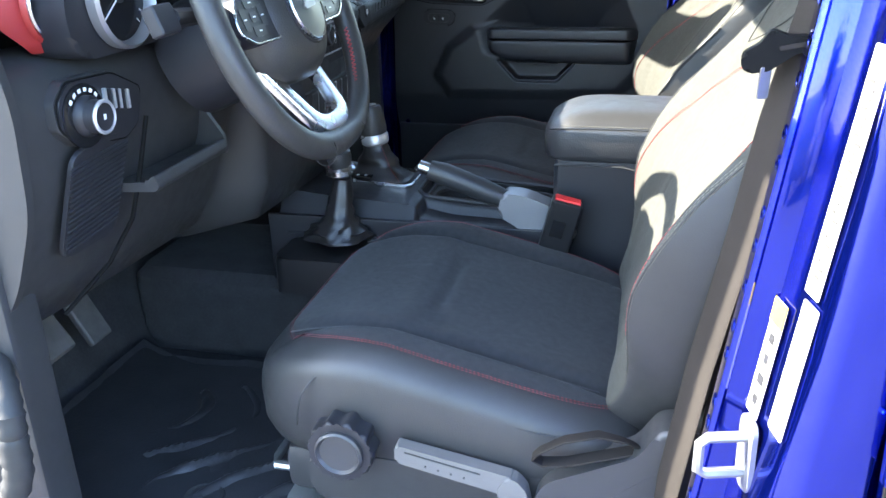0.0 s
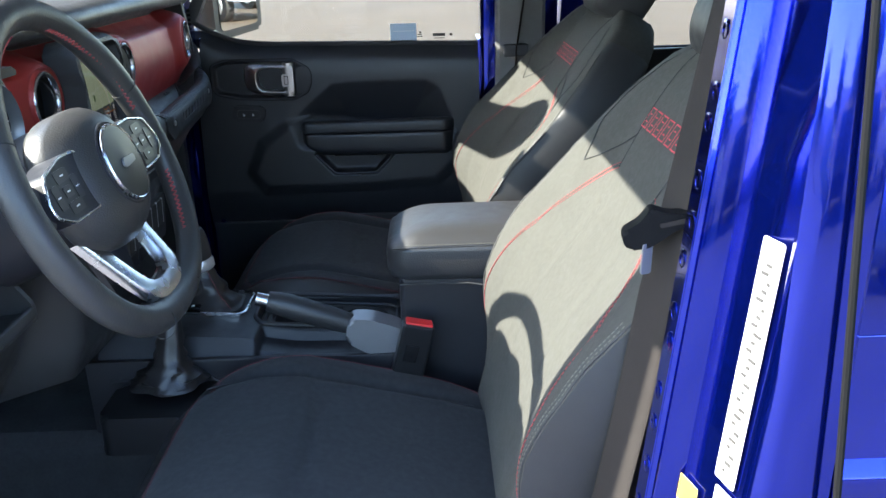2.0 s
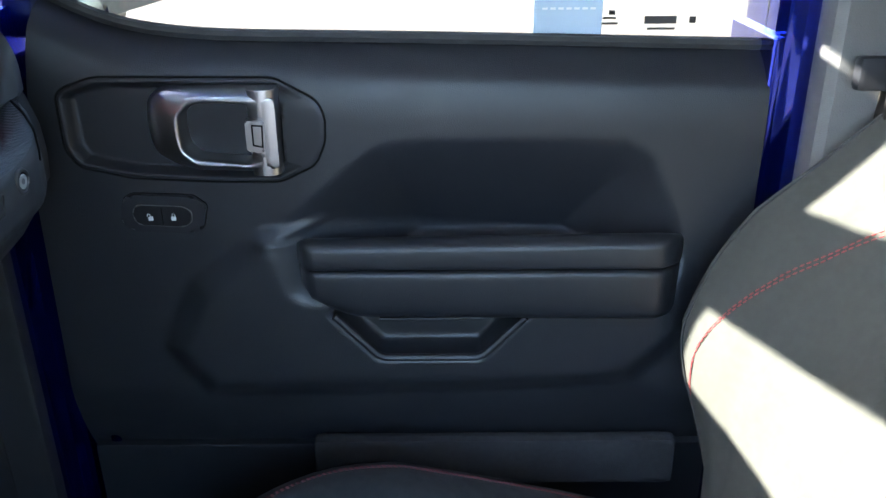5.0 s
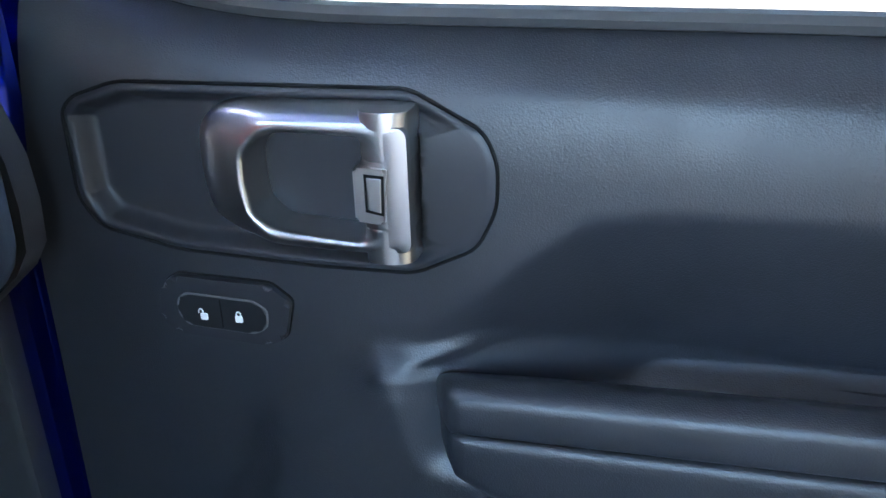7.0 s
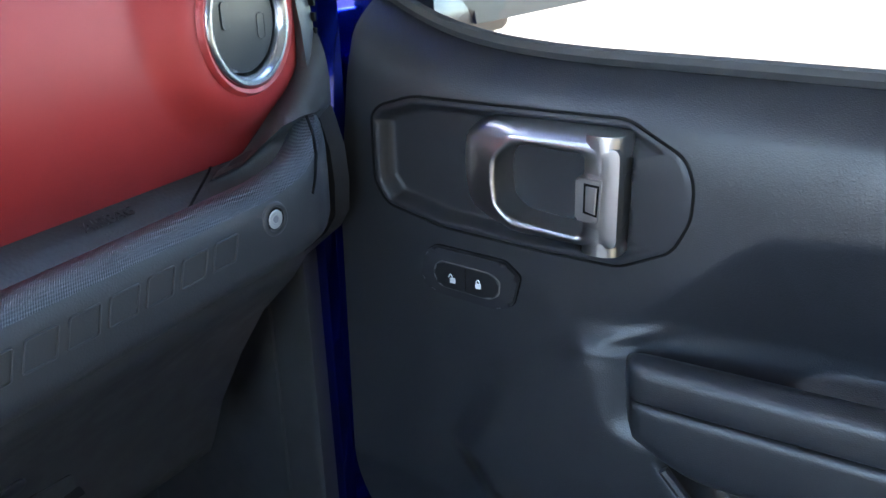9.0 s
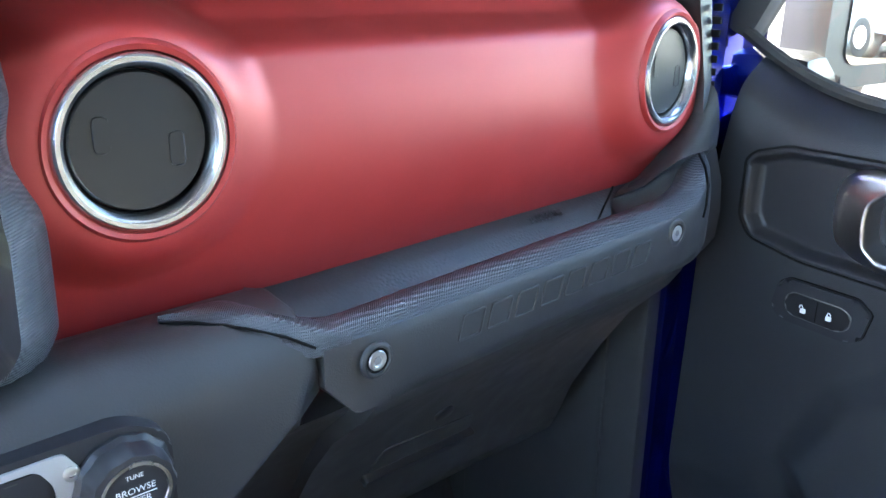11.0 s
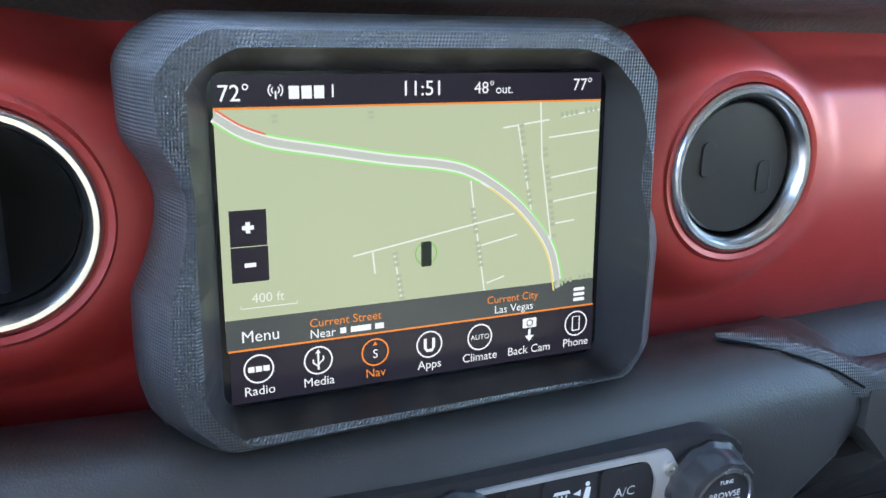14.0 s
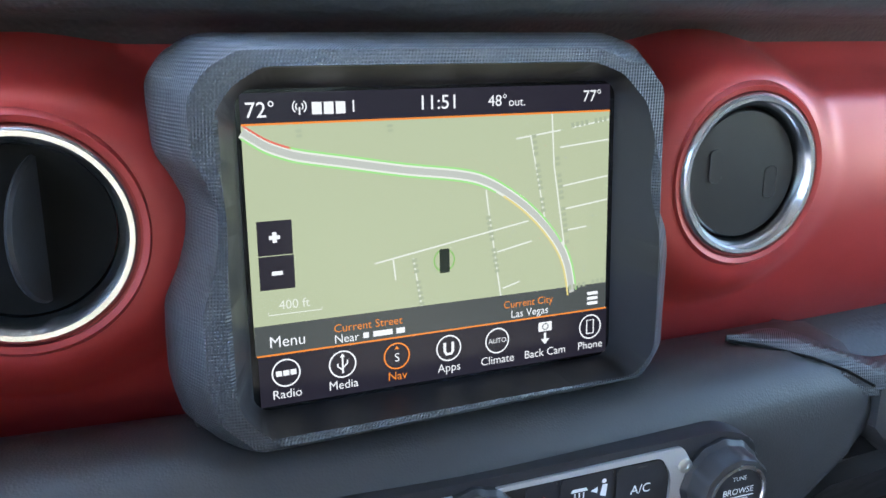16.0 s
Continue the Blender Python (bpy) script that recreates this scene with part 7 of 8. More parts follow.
# ---- centre console ----
def console():
    c = thing("centre_console", "black centre console with cupholders and padded armrest lid", "console")
    # front deck, lofted along x; a cup well is sunk into it
    def deck(x):
        return lerp_table([(-0.05, 0.905), (0.10, 0.893), (0.22, 0.885), (0.30, 0.872), (0.50, 0.865)], x)

    def f(u, v):
        x = -0.02 + 0.53 * u
        y = -0.125 + 0.245 * v
        z = deck(x)
        e = min(v, 1 - v)
        z -= 0.05 * max(0, 0.12 - e) / 0.12
        d = inside([(0.235, -0.03), (0.46, -0.03), (0.48, -0.01), (0.48, 0.08), (0.46, 0.10), (0.235, 0.10), (0.225, 0.08), (0.225, -0.01)], x, y)
        z -= 0.095 * ease(d, 0.006)
        d2 = inside([(0.24, -0.115), (0.47, -0.115), (0.47, -0.04), (0.24, -0.04)], x, y)
        z -= 0.02 * ease(d2, 0.010)
        return (x, y, z)
    grid("deck", 190, 100, f, SMOOTH, c, "satin black console deck", auto=50)
    for y in (-0.125, 0.120):
        part("deck_side", box_bm((0.22, y, 0.755), (0.52, 0.012, 0.22), 0.004), SMOOTH, c)
    tube("deck_crease", [(0.0, -0.132, 0.83), (0.16, -0.133, 0.84), (0.22, -0.134, 0.80), (0.30, -0.134, 0.79)], 0.003, SMOOTH, c)
    cup = [(0.222, -0.012), (0.237, -0.033), (0.465, -0.033), (0.485, -0.012), (0.485, 0.082), (0.465, 0.103), (0.237, 0.103), (0.222, 0.082)]
    tube("cup_rim", [(x, y, deck(x) + 0.001) for x, y in round_poly(cup, 0.012, 4)], 0.004, SMOOTH, c, closed=True, seg=8)
    def well(u, v):
        x, y = 0.227 + 0.251 * u, -0.028 + 0.126 * v
        d = min(math.hypot(x - xc, y - 0.036) - 0.047 for xc in (0.294, 0.412))
        slot = min(0.013 - abs(x - 0.353), 0.016 - abs(y - 0.072))
        return (x, y, deck(x) - 0.014 - 0.056 * ease(-d, 0.005) - 0.018 * ease(slot, 0.003))
    grid("cup_liner", 150, 90, well, RUBBER, c, "black rubber cup holder liner", auto=60)
    for x in (0.294, 0.412):
        ring_lathe("cup_lip", [(0.0455, 0.0), (0.0462, 0.0022), (0.0478, 0.0022), (0.0488, 0.0)], Matrix.Translation((x, 0.036, deck(x) - 0.0138)), SMOOTH, c, seg=48)
    inner_rim = [(0.236, -0.006), (0.247, -0.021), (0.456, -0.021), (0.472, -0.006), (0.472, 0.076), (0.456, 0.091), (0.247, 0.091), (0.236, 0.076)]
    tube("inner_rim", [(x, y, deck(x) - 0.010) for x, y in round_poly(inner_rim, 0.012, 4)], 0.003, SMOOTH, c, closed=True, seg=8)
    # rear bin and lid
    part("bin", box_bm((0.665, 0.0, 0.79), (0.36, 0.205, 0.40), 0.018, 3), SMOOTH, c, "black console bin")
    tube("bin_seam", [(0.486, -0.1035, 0.976), (0.60, -0.1040, 0.976), (0.62, -0.1040, 0.972), (0.84, -0.1040, 0.976)], 0.002, RUBBER, c)
    ol = round_poly([(0.468, -0.102), (0.83, -0.105), (0.84, 0.105), (0.468, 0.102)], 0.048, 10)
    lid = pillow("armrest_lid", ol, lambda a, b: 0.0 - 1.6 * max(0, 0.53 - a) ** 2 - 0.45 * b * b, lambda a, b, h: Vector((a, b, 1.067 + h)), LEATHER, c, "padded black leather armrest lid", thick=0.085, roll=0.024, rings=20, power=5)
    tube("lid_seam", [(0.478, -0.096, 1.036), (0.50, -0.1055, 1.040), (0.60, -0.1075, 1.042), (0.83, -0.1085, 1.042)], 0.0016, LEATHER, lid)
    for k in range(60):
        x = 0.497 + k * 0.0055
        tube("stitch", [(x, -0.1080, 1.0455), (x + 0.003, -0.1080, 1.0455)], 0.0007, GREYTHREAD, lid, seg=5)
    # gear lever
    g = thing("gear_lever", "black automatic gear lever with leather boot and silver collar", "gear lever")
    bez = round_poly([(0.045, -0.012), (0.195, -0.012), (0.205, 0.0), (0.205, 0.085), (0.195, 0.097), (0.045, 0.097)], 0.008)
    n = len(bez)
    cxm, cym = 0.125, 0.0425
    rows = [[(x, y, deck(x) + 0.001) for x, y in bez], [(x, y, deck(x) + 0.006) for x, y in bez], [(cxm + (x - cxm) * 0.965, cym + (y - cym) * 0.945, deck(x) + 0.007) for x, y in bez], [(cxm + (x - cxm) * 0.965, cym + (y - cym) * 0.945, deck(x) + 0.001) for x, y in bez]]
    make("shift_frame", [p for r in rows for p in r], [(i * n + k, i * n + (k + 1) % n, ((i + 1) % 4) * n + (k + 1) % n, ((i + 1) % 4) * n + k) for i in range(4) for k in range(n)], CHROME, g, "bright chrome shift surround", auto=30)
    part("gear_scale", box_bm((0.09, -0.003, 0.905), (0.07, 0.016, 0.004), 0.001), GLOSS, g)
    for k in range(4):
        part("gear_mark", box_bm((0.065 + k * 0.016, -0.003, 0.9075), (0.005, 0.006, 0.0006)), AMBER if k == 0 else WHITEINK, g, smooth=False)
    verts, faces = [], []
    NB, NT = 48, 22
    for i in range(NT + 1):
        t = i / NT
        neck = t ** 0.7
        hx, hy = 0.064 * (1 - neck) + 0.020 * neck, 0.044 * (1 - neck) + 0.019 * neck
        e = 0.45 + 0.55 * neck
        ox, oy = 0.128 - 0.010 * neck, 0.0425 + 0.009 * neck
        fold = 0.26 * math.sin(math.pi * t) * (1 - 0.4 * t)
        for k in range(NB):
            th = 2 * math.pi * k / NB
            ct, st = math.cos(th), math.sin(th)
            w = 1 + fold * (0.35 * math.sin(15 * t + 1.7 * math.sin(th)) + 0.22 * math.sin(3 * th + 11 * t))
            verts.append((ox + hx * w * math.copysign(abs(ct) ** e, ct), oy + hy * w * math.copysign(abs(st) ** e, st), 0.892 + 0.072 * t ** 1.15))
    for i in range(NT):
        for k in range(NB):
            faces.append((i * NB + k, i * NB + (k + 1) % NB, (i + 1) * NB + (k + 1) % NB, (i + 1) * NB + k))
    bt = make("boot", verts, faces, DARKLEATHER, g, "creased black leather boot with red stitching", auto=70)
    stitches("boot_stitch", [Vector(verts[i * NB + 42]) + Vector((0.0006, -0.0012, 0.0004)) for i in range(1, NT)], 0.0035, 0.0018, 0.0008, REDTHREAD, bt)
    Lm = pose(0.118, 0.052, 0.958, 0, -8, 0)
    ring_lathe("collar", [(0.014, -0.004), (0.0225, -0.003), (0.0268, 0.001), (0.0275, 0.014), (0.0255, 0.018), (0.014, 0.018)], Lm, SILVER, g, "silver lever collar")
    lathe("knob", [(0.019, 0.014), (0.0255, 0.019), (0.0268, 0.032), (0.0258, 0.052), (0.0240, 0.066), (0.0210, 0.0725), (0.015, 0.075), (0, 0.0755)], Lm, LEATHER, g, "black lever knob", seg=28)
    lathe("knob_cap", [(0.0145, 0.0735), (0.0145, 0.0757), (0.011, 0.0762), (0, 0.0762)], Lm, SILVER, g, seg=20)
    # transfer-case lever
    tl = thing("transfer_lever", "short transfer lever with wrinkled leather boot", "gear lever")
    verts, faces = [], []
    prof = ((0, 0.046, 0.060), (0.05, 0.047, 0.060), (0.10, 0.040, 0.050), (0.15, 0.043, 0.052), (0.21, 0.032, 0.038), (0.27, 0.034, 0.038), (0.34, 0.023, 0.025), (0.46, 0.0245, 0.0255), (0.56, 0.021, 0.0215), (0.70, 0.0215, 0.0215), (0.85, 0.018, 0.018), (1.0, 0.0165, 0.0165))
    for t, ry, rx in prof:
        for k in range(28):
            th = 2 * math.pi * k / 28
            w = 1 + 0.08 * math.sin(4 * th + 17 * t) + 0.05 * math.sin(7 * th)
            verts.append((0.105 + 0.01 * t + rx * w * math.cos(th), -0.155 + 0.02 * t + ry * w * math.sin(th), 0.838 + 0.105 * t))
    for i in range(len(prof) - 1):
        for k in range(28):
            faces.append((i * 28 + k, i * 28 + (k + 1) % 28, (i + 1) * 28 + (k + 1) % 28, (i + 1) * 28 + k))
    make("boot", verts, faces, DARKLEATHER, tl, "wrinkled black leather boot", auto=75)
    Tm = pose(0.115, -0.135, 0.940, 4, -4, 0)
    ring_lathe("collar", [(0.012, 0.010), (0.021, 0.009), (0.0265, 0.014), (0.0265, 0.022), (0.022, 0.027), (0.012, 0.027)], Tm, CHROME, tl)
    lathe("knob", [(0.018, 0.024), (0.0205, 0.030), (0.0225, 0.042), (0.0215, 0.052), (0.015, 0.058), (0, 0.059)], Tm, LEATHER, tl, seg=24)
    base = part("boot_plate", prism_bm(round_poly([(0.015, -0.245), (0.20, -0.245), (0.215, -0.225), (0.215, -0.13), (0.015, -0.13)], 0.02), 0.76, 0.826, 0.010, 3), DARKSATIN, c)
    # handbrake
    hb = thing("handbrake", "black handbrake lever with silver release button", "handbrake")
    tube("grip", [(0.272, -0.122, 0.963), (0.30, -0.120, 0.954), (0.37, -0.112, 0.925), (0.408, -0.108, 0.909)], lambda t: 0.0165 + 0.004 * math.sin(math.pi * min(1, t * 1.1)), LEATHER, hb, "black leather grip", seg=16)
    tube("button", [(0.254, -0.124, 0.969), (0.274, -0.122, 0.962)], 0.0115, CHROME, hb, seg=14)
    part("lever_shroud", prism_bm(round_poly([(-0.004, 0.006), (0.030, 0.004), (0.075, -0.012), (0.120, -0.045), (0.126, -0.075), (0.03, -0.060), (-0.012, -0.034)], 0.012, 4), -0.0215, 0.0215, 0.007, 3, m=frame_m((0.405, -0.108, 0.922), (1, 0.05, 0), (0, 0, 1), (0, -1, 0))), GREYMETAL, hb, "silver-grey lever shroud")
    # buckle
    b = thing("belt_buckle", "black seat belt buckle with red release button", "belt buckle")
    Bm = pose(0.505, -0.158, 0.885, 4, 14, 6)
    part("buckle_body", box_bm((0, 0, 0), (0.052, 0.028, 0.10), 0.007, 3, m=Bm), DARKSATIN, b)
    part("release_button", box_bm((0, 0, 0.0495), (0.044, 0.020, 0.008), 0.003, m=Bm), REDPLASTIC, b)
    part("buckle_inset", box_bm((-0.004, -0.0145, 0.0), (0.022, 0.002, 0.03), 0.0008, m=Bm), GLOSS, b)
    tube("buckle_stalk", [Bm @ Vector((0, 0, -0.045)), Bm @ Vector((0.01, 0.0, -0.16))], 0.012, RUBBER, b, flat=(0.04, 0.012))


console()


# ---- seats ----
def seat(yc, controls, x0):
    s = thing("front_seat", "dark cloth bucket seat with red stitching" + (" and side controls" if controls else ""), "car seat", "front seats")
    side = -1 if yc < 0 else 1
    # cushion
    x1 = 0.70
    co = []
    for t in np.linspace(0, 2 * math.pi, 73)[:-1]:
        ct, st = math.cos(t), math.sin(t)
        a = math.copysign(abs(ct) ** 0.50, ct)
        b = math.copysign(abs(st) ** 0.42, st)
        w = 0.255 - 0.02 * max(0, -a) ** 2
        co.append(((x0 + x1) / 2 + a * (x1 - x0) / 2, b * w))

    def cs(a, b):
        u = (a - x0) / (x1 - x0)
        z = 0.880 + 0.030 * (abs(b) / 0.25) ** 3 * (1 - 0.3 * u) - 0.085 * max(0, u - 0.36) / 0.64
        z -= 0.035 * max(0, 0.28 - u) ** 1.5 / 0.28 ** 1.5
        z -= 0.012 * math.exp(-((abs(b) - 0.165) / 0.012) ** 2)
        z -= 0.006 * math.exp(-((a - 0.37) / 0.008) ** 2) * (abs(b) < 0.16)
        return z

    def cf(a, b, h):
        return Vector((a, yc + b, h))
    pillow("cushion", co, cs, cf, VINYL, s, "dark vinyl seat cushion sides", thick=-0.715, roll=0.045, rings=30, power=8)
    pillow("cushion_cover", co, cs, cf, CUSHION, s, "black woven cushion cover", roll=0.045, rings=40, s1=0.86, lift=0.0025, wall=False, power=8)
    for off in (0.0, 0.012):
        pts = []
        ca, cb = sum(p[0] for p in co) / len(co), sum(p[1] for p in co) / len(co)
        f = 0.862 + off
        for a, b in co:
            aa, bb = ca + (a - ca) * f, cb + (b - cb) * f
            pts.append(cf(aa, bb, cs(aa, bb) - 0.045 * f ** 8 + 0.0028))
        stitches("cushion_stitch", [pts[i] for i in range(9, 64)], 0.0035, 0.0018, 0.0006, REDTHREAD, s)
    tube("cushion_seam", [cf(0.37, b, cs(0.37, b) + 0.0012) for b in np.linspace(-0.155, 0.155, 16)], 0.0013, RUBBER, s, seg=5)
    for sg in (-1, 1):
        tube("cushion_channel", [cf(a, sg * 0.165, cs(a, sg * 0.165) + 0.0005) for a in np.linspace(x0 + 0.06, 0.60, 24)], 0.0014, RUBBER, s, seg=5)
    # backrest, on a reclined plane that curves a little
    base = Vector((0.639, 0, 0.863))
    rec = radians(27)
    H = 0.58

    def bf(a, b, h):
        # a across, b up the back, h out towards the sitter
        ang = rec + 0.10 * (b / H - 0.4)
        return base + Vector((math.sin(rec) * b + 0.012 * (b / H) ** 2 - math.cos(ang) * h, yc - a, math.cos(rec) * b - 0.01 * (b / H) ** 2 + math.sin(ang) * h * 1.0))

    def hw(b):
        return lerp_table([(-0.06, 0.195), (0, 0.225), (0.06, 0.255), (0.20, 0.278), (0.36, 0.275), (0.44, 0.258), (0.51, 0.225), (0.555, 0.185), (0.58, 0.13)], b)
    bo = []
    nb = 22
    bo += [(hw(b), b) for b in np.linspace(-0.06, H, nb)]
    bo += [(x, H) for x in np.linspace(hw(H), -hw(H), 8)[1:-1]]
    bo += [(-hw(b), b) for b in np.linspace(H, -0.06, nb)]
    bo += [(x, -0.06) for x in np.linspace(-hw(-0.06), hw(-0.06), 10)[1:-1]]

    def bs(a, b):
        k = abs(a) / max(0.05, hw(b))
        z = 0.028 + (0.17 + ((0.11 if yc > 0 else 0.018) if a < 0 else 0.0)) * max(0, k - 0.45) ** 1.6 * (1 - 0.8 * max(0, b - 0.25) / 0.33) * (0.15 + 0.85 * ease(b - 0.05, 0.16))
        z += 0.016 * math.exp(-((b - 0.18) / 0.10) ** 2)
        z -= 0.004 * math.exp(-((k - 0.74) / 0.03) ** 2) * (b < 0.33)
        z -= 0.004 * math.exp(-((abs(a) - 0.082) / 0.004) ** 2) * (b < 0.36)
        return z
    nbo = len(bo)
    oa, ob_ = sum(p[0] for p in bo) / nbo, sum(p[1] for p in bo) / nbo

    def bsr(a, b):
        """Height of the finished pad, with its roll-off towards the rim."""
        best = 0.0
        da, db = a - oa, b - ob_
        if abs(da) + abs(db) > 1e-6:
            for i in range(nbo):
                (x0_, y0_), (x1_, y1_) = bo[i - 1], bo[i]
                ex, ey = x1_ - x0_, y1_ - y0_
                den = da * ey - db * ex
                if abs(den) < 1e-12:
                    continue
                t = ((x0_ - oa) * ey - (y0_ - ob_) * ex) / den
                u = ((x0_ - oa) * db - (y0_ - ob_) * da) / den
                if t > 0 and -1e-6 <= u <= 1 + 1e-6:
                    best = max(best, 1.0 / t)
        return bs(a, b) - 0.035 * min(1.0, best) ** 7
    back = pillow("backrest", bo, bs, bf, FABRIC, s, "charcoal cloth backrest with black vinyl sides", thick=0.075, roll=0.035, rings=34, power=7)
    back.data.materials.append(VINYL)
    for p in back.data.polygons:
        if abs(p.normal.y) > 0.76 and abs(p.center.y - yc) > 0.2:
            p.material_index = 1
    # darker upper centre panel with a stitched blank mark
    up = [(0.05, 0.34), (0.085, 0.385), (0.090, 0.42), (0.103, 0.49), (0.110, 0.55), (-0.110, 0.55), (-0.103, 0.49), (-0.090, 0.42), (-0.085, 0.385), (-0.05, 0.34)]
    pillow("upper_insert", round_poly(up, 0.02, 5), bsr, bf, FABRIC, s, "charcoal cloth upper insert", roll=0.0, rings=14, lift=0.0007, wall=False)
    for k in range(7):
        a0 = -0.096 + k * 0.0276
        for (a, b, w, h) in ((a0 + 0.0105, 0.4735, 0.021, 0.0018), (a0 + 0.0105, 0.4465, 0.021, 0.0018), (a0 + 0.001, 0.46, 0.0018, 0.027), (a0 + 0.020, 0.46, 0.0018, 0.027), (a0 + 0.0105, 0.4655, 0.008, 0.0016), (a0 + 0.0105, 0.4545, 0.008, 0.0016)):
            q = []
            for da, db in ((-w / 2, -h / 2), (w / 2, -h / 2), (w / 2, h / 2), (-w / 2, h / 2)):
                q.append(bf(a + da, b + db, bsr(a + da, b + db) + 0.0020))
            make("embroidered_mark", q, [(0, 1, 2, 3)], REDMARK, s, "red embroidered outline", smooth=False)
    # arched red seams across the shoulders, and side panel seams
    for sg in (-1, 1):
        for off in (0.0, 0.009):
            pts = [(sg * x, b + off) for x, b in ((0.085, 0.385), (0.120, 0.366), (0.152, 0.336), (0.185, 0.286), (0.213, 0.220), (0.234, 0.140), (0.244, 0.05))]
            stitches("red_seam", [bf(a, b, bsr(a, b) + 0.0006) for a, b in smooth_path(pts, 6)], 0.0045, 0.0018, 0.0008, REDSTITCH, s)
        for pts in ([(0.090, 0.436), (0.118, 0.416), (0.146, 0.397), (0.172, 0.377), (0.200, 0.358)], [(0.200, 0.358), (0.206, 0.375), (0.212, 0.392), (0.224, 0.410), (0.230, 0.430), (0.218, 0.470), (0.190, 0.515), (0.160, 0.548), (0.130, 0.570)]):
            tube("shoulder_seam", [bf(sg * a, b, bsr(sg * a, b) + 0.0008) for a, b in smooth_path(pts, 5)], 0.0009, RUBBER, s, seg=5)
        # the centre strip is set off by a fine groove
        pts = [(sg * 0.082, b) for b in np.linspace(0.03, 0.35, 24)]
        tube("centre_groove", [bf(a, b, bsr(a, b) + 0.0003) for a, b in pts], 0.0006, RUBBER, s, seg=5)
        # piping along the front of the vinyl side
        pts = [(sg * hw(b) * 0.985, b) for b in np.linspace(0.02, 0.50, 40)]
        tube("side_piping", [bf(a, b, bsr(a, b) + 0.0002) for a, b in pts], 0.0013, RUBBER, s, "black piping", seg=6)
        pts = [(sg * x, b) for x, b in ((0.085, 0.385), (0.090, 0.42), (0.105, 0.49), (0.112, 0.54), (0.115, 0.572))]
        tube("insert_seam", [bf(a, b, bsr(a, b) + 0.0008) for a, b in smooth_path(pts, 6)], 0.0007, RUBBER, s, seg=5)
    pts = [(x, b + 0.0045) for x, b in ((0.085, 0.385), (0.120, 0.366), (0.152, 0.336), (0.185, 0.286), (0.213, 0.220), (0.234, 0.140), (0.244, 0.05))]
    for sd_ in (-1, 1):
        tube("seam_groove", [bf(sd_ * a, b, bsr(a, b) + 0.0002) for a, b in smooth_path(pts, 6)], 0.0008, RUBBER, s, seg=5)
    inb = 1 if yc > 0 else -1
    zp = [(inb * (hw(b) * (0.955 + 0.05 * math.sin((b - 0.03) / 0.30 * math.pi / 2))), b) for b in np.linspace(0.03, 0.33, 30)]
    if yc > 0:
        tube("bolster_zip", [bf(a, b, bsr(a, b) + 0.0005) for a, b in zp], 0.0030, RUBBER, s, seg=6)
    # twin grey seam along the crest of the bolster towards the driver's door
    for off in (0.0, 0.007):
        pts = [(hw(b) * 0.965 - off, b) for b in np.linspace(0.03, 0.30, 26)]
        stitches("bolster_seam", [bf(a, b, bsr(a, b) + 0.0003) for a, b in pts], 0.004, 0.002, 0.0006, GREYTHREAD, s)
    # headrest
    ho = [(0.125 * math.copysign(abs(math.cos(t)) ** 0.5, math.cos(t)), 0.095 * math.copysign(abs(math.sin(t)) ** 0.5, math.sin(t))) for t in np.linspace(0, 2 * math.pi, 49)[:-1]]
    hb_ = H + 0.072
    pillow("headrest", ho, lambda a, b: 0.055 - 0.6 * a * a - 0.8 * b * b, lambda a, b, h: bf(a, hb_ + b, h + 0.01), VINYL, s, "dark padded headrest", thick=0.055, roll=0.022, rings=12)
    for a in (-0.05, 0.05):
        tube("headrest_post", [bf(a, H - 0.05, 0.0), bf(a, H + 0.06, 0.0)], 0.006, CHROME, s)
    # frame, rails
    part("seat_frame", box_bm((0.43, yc, 0.675), (0.50, 0.44, 0.075), 0.02), BLACK, s)
    for sg in (-1, 1):
        r = part("rail", box_bm((0.43, yc + sg * 0.19, 0.60), (0.52, 0.04, 0.03), 0.006), STEEL, s, "steel seat rail")
        for x in (0.22, 0.64):
            part("rail_foot", box_bm((x, yc + sg * 0.19, 0.575), (0.06, 0.05, 0.04), 0.006), STEEL, s)
    tube("slide_handle", [(0.66, yc - 0.15, 0.625), (0.13, yc - 0.15, 0.622), (0.125, yc - 0.13, 0.622), (0.125, yc + 0.13, 0.622), (0.13, yc + 0.15, 0.622), (0.66, yc + 0.15, 0.625)], 0.007, STEEL, s)
    ys = yc + side * 0.262
    if controls:
        S = frame_m((0, ys, 0), (1, 0, 0), (0, 0, 1), (0, -1, 0))
        part("side_valance", prism_bm(round_poly([(0.235, 0.665), (0.56, 0.655), (0.56, 0.74), (0.235, 0.74)], 0.02), -0.03, -0.004, 0.006, 3, m=S), VINYL, s)
        part("side_shield", prism_bm(round_poly([(0.525, 0.66), (0.735, 0.68), (0.745, 0.85), (0.672, 0.842), (0.648, 0.803), (0.548, 0.754), (0.535, 0.735)], 0.012), -0.03, 0.018, 0.007, 3, m=S), BLACK, s, "black plastic seat side shield")
        lob = [((0.041 + 0.0028 * math.cos(10 * t)) * math.cos(t), (0.041 + 0.0028 * math.cos(10 * t)) * math.sin(t)) for t in np.linspace(0, 2 * math.pi, 121)[:-1]]
        KM = S @ Matrix.Translation((0.291, 0.765, 0.0))
        kn = part("height_knob", prism_bm(lob, -0.004, 0.026, 0.004, 3, m=KM), SMOOTH, s, "ribbed black adjuster knob")
        lathe("knob_face", [(0.031, 0.025), (0.031, 0.031), (0.028, 0.033), (0.025, 0.029), (0.0, 0.029)], KM, BLACK, kn, seg=40)
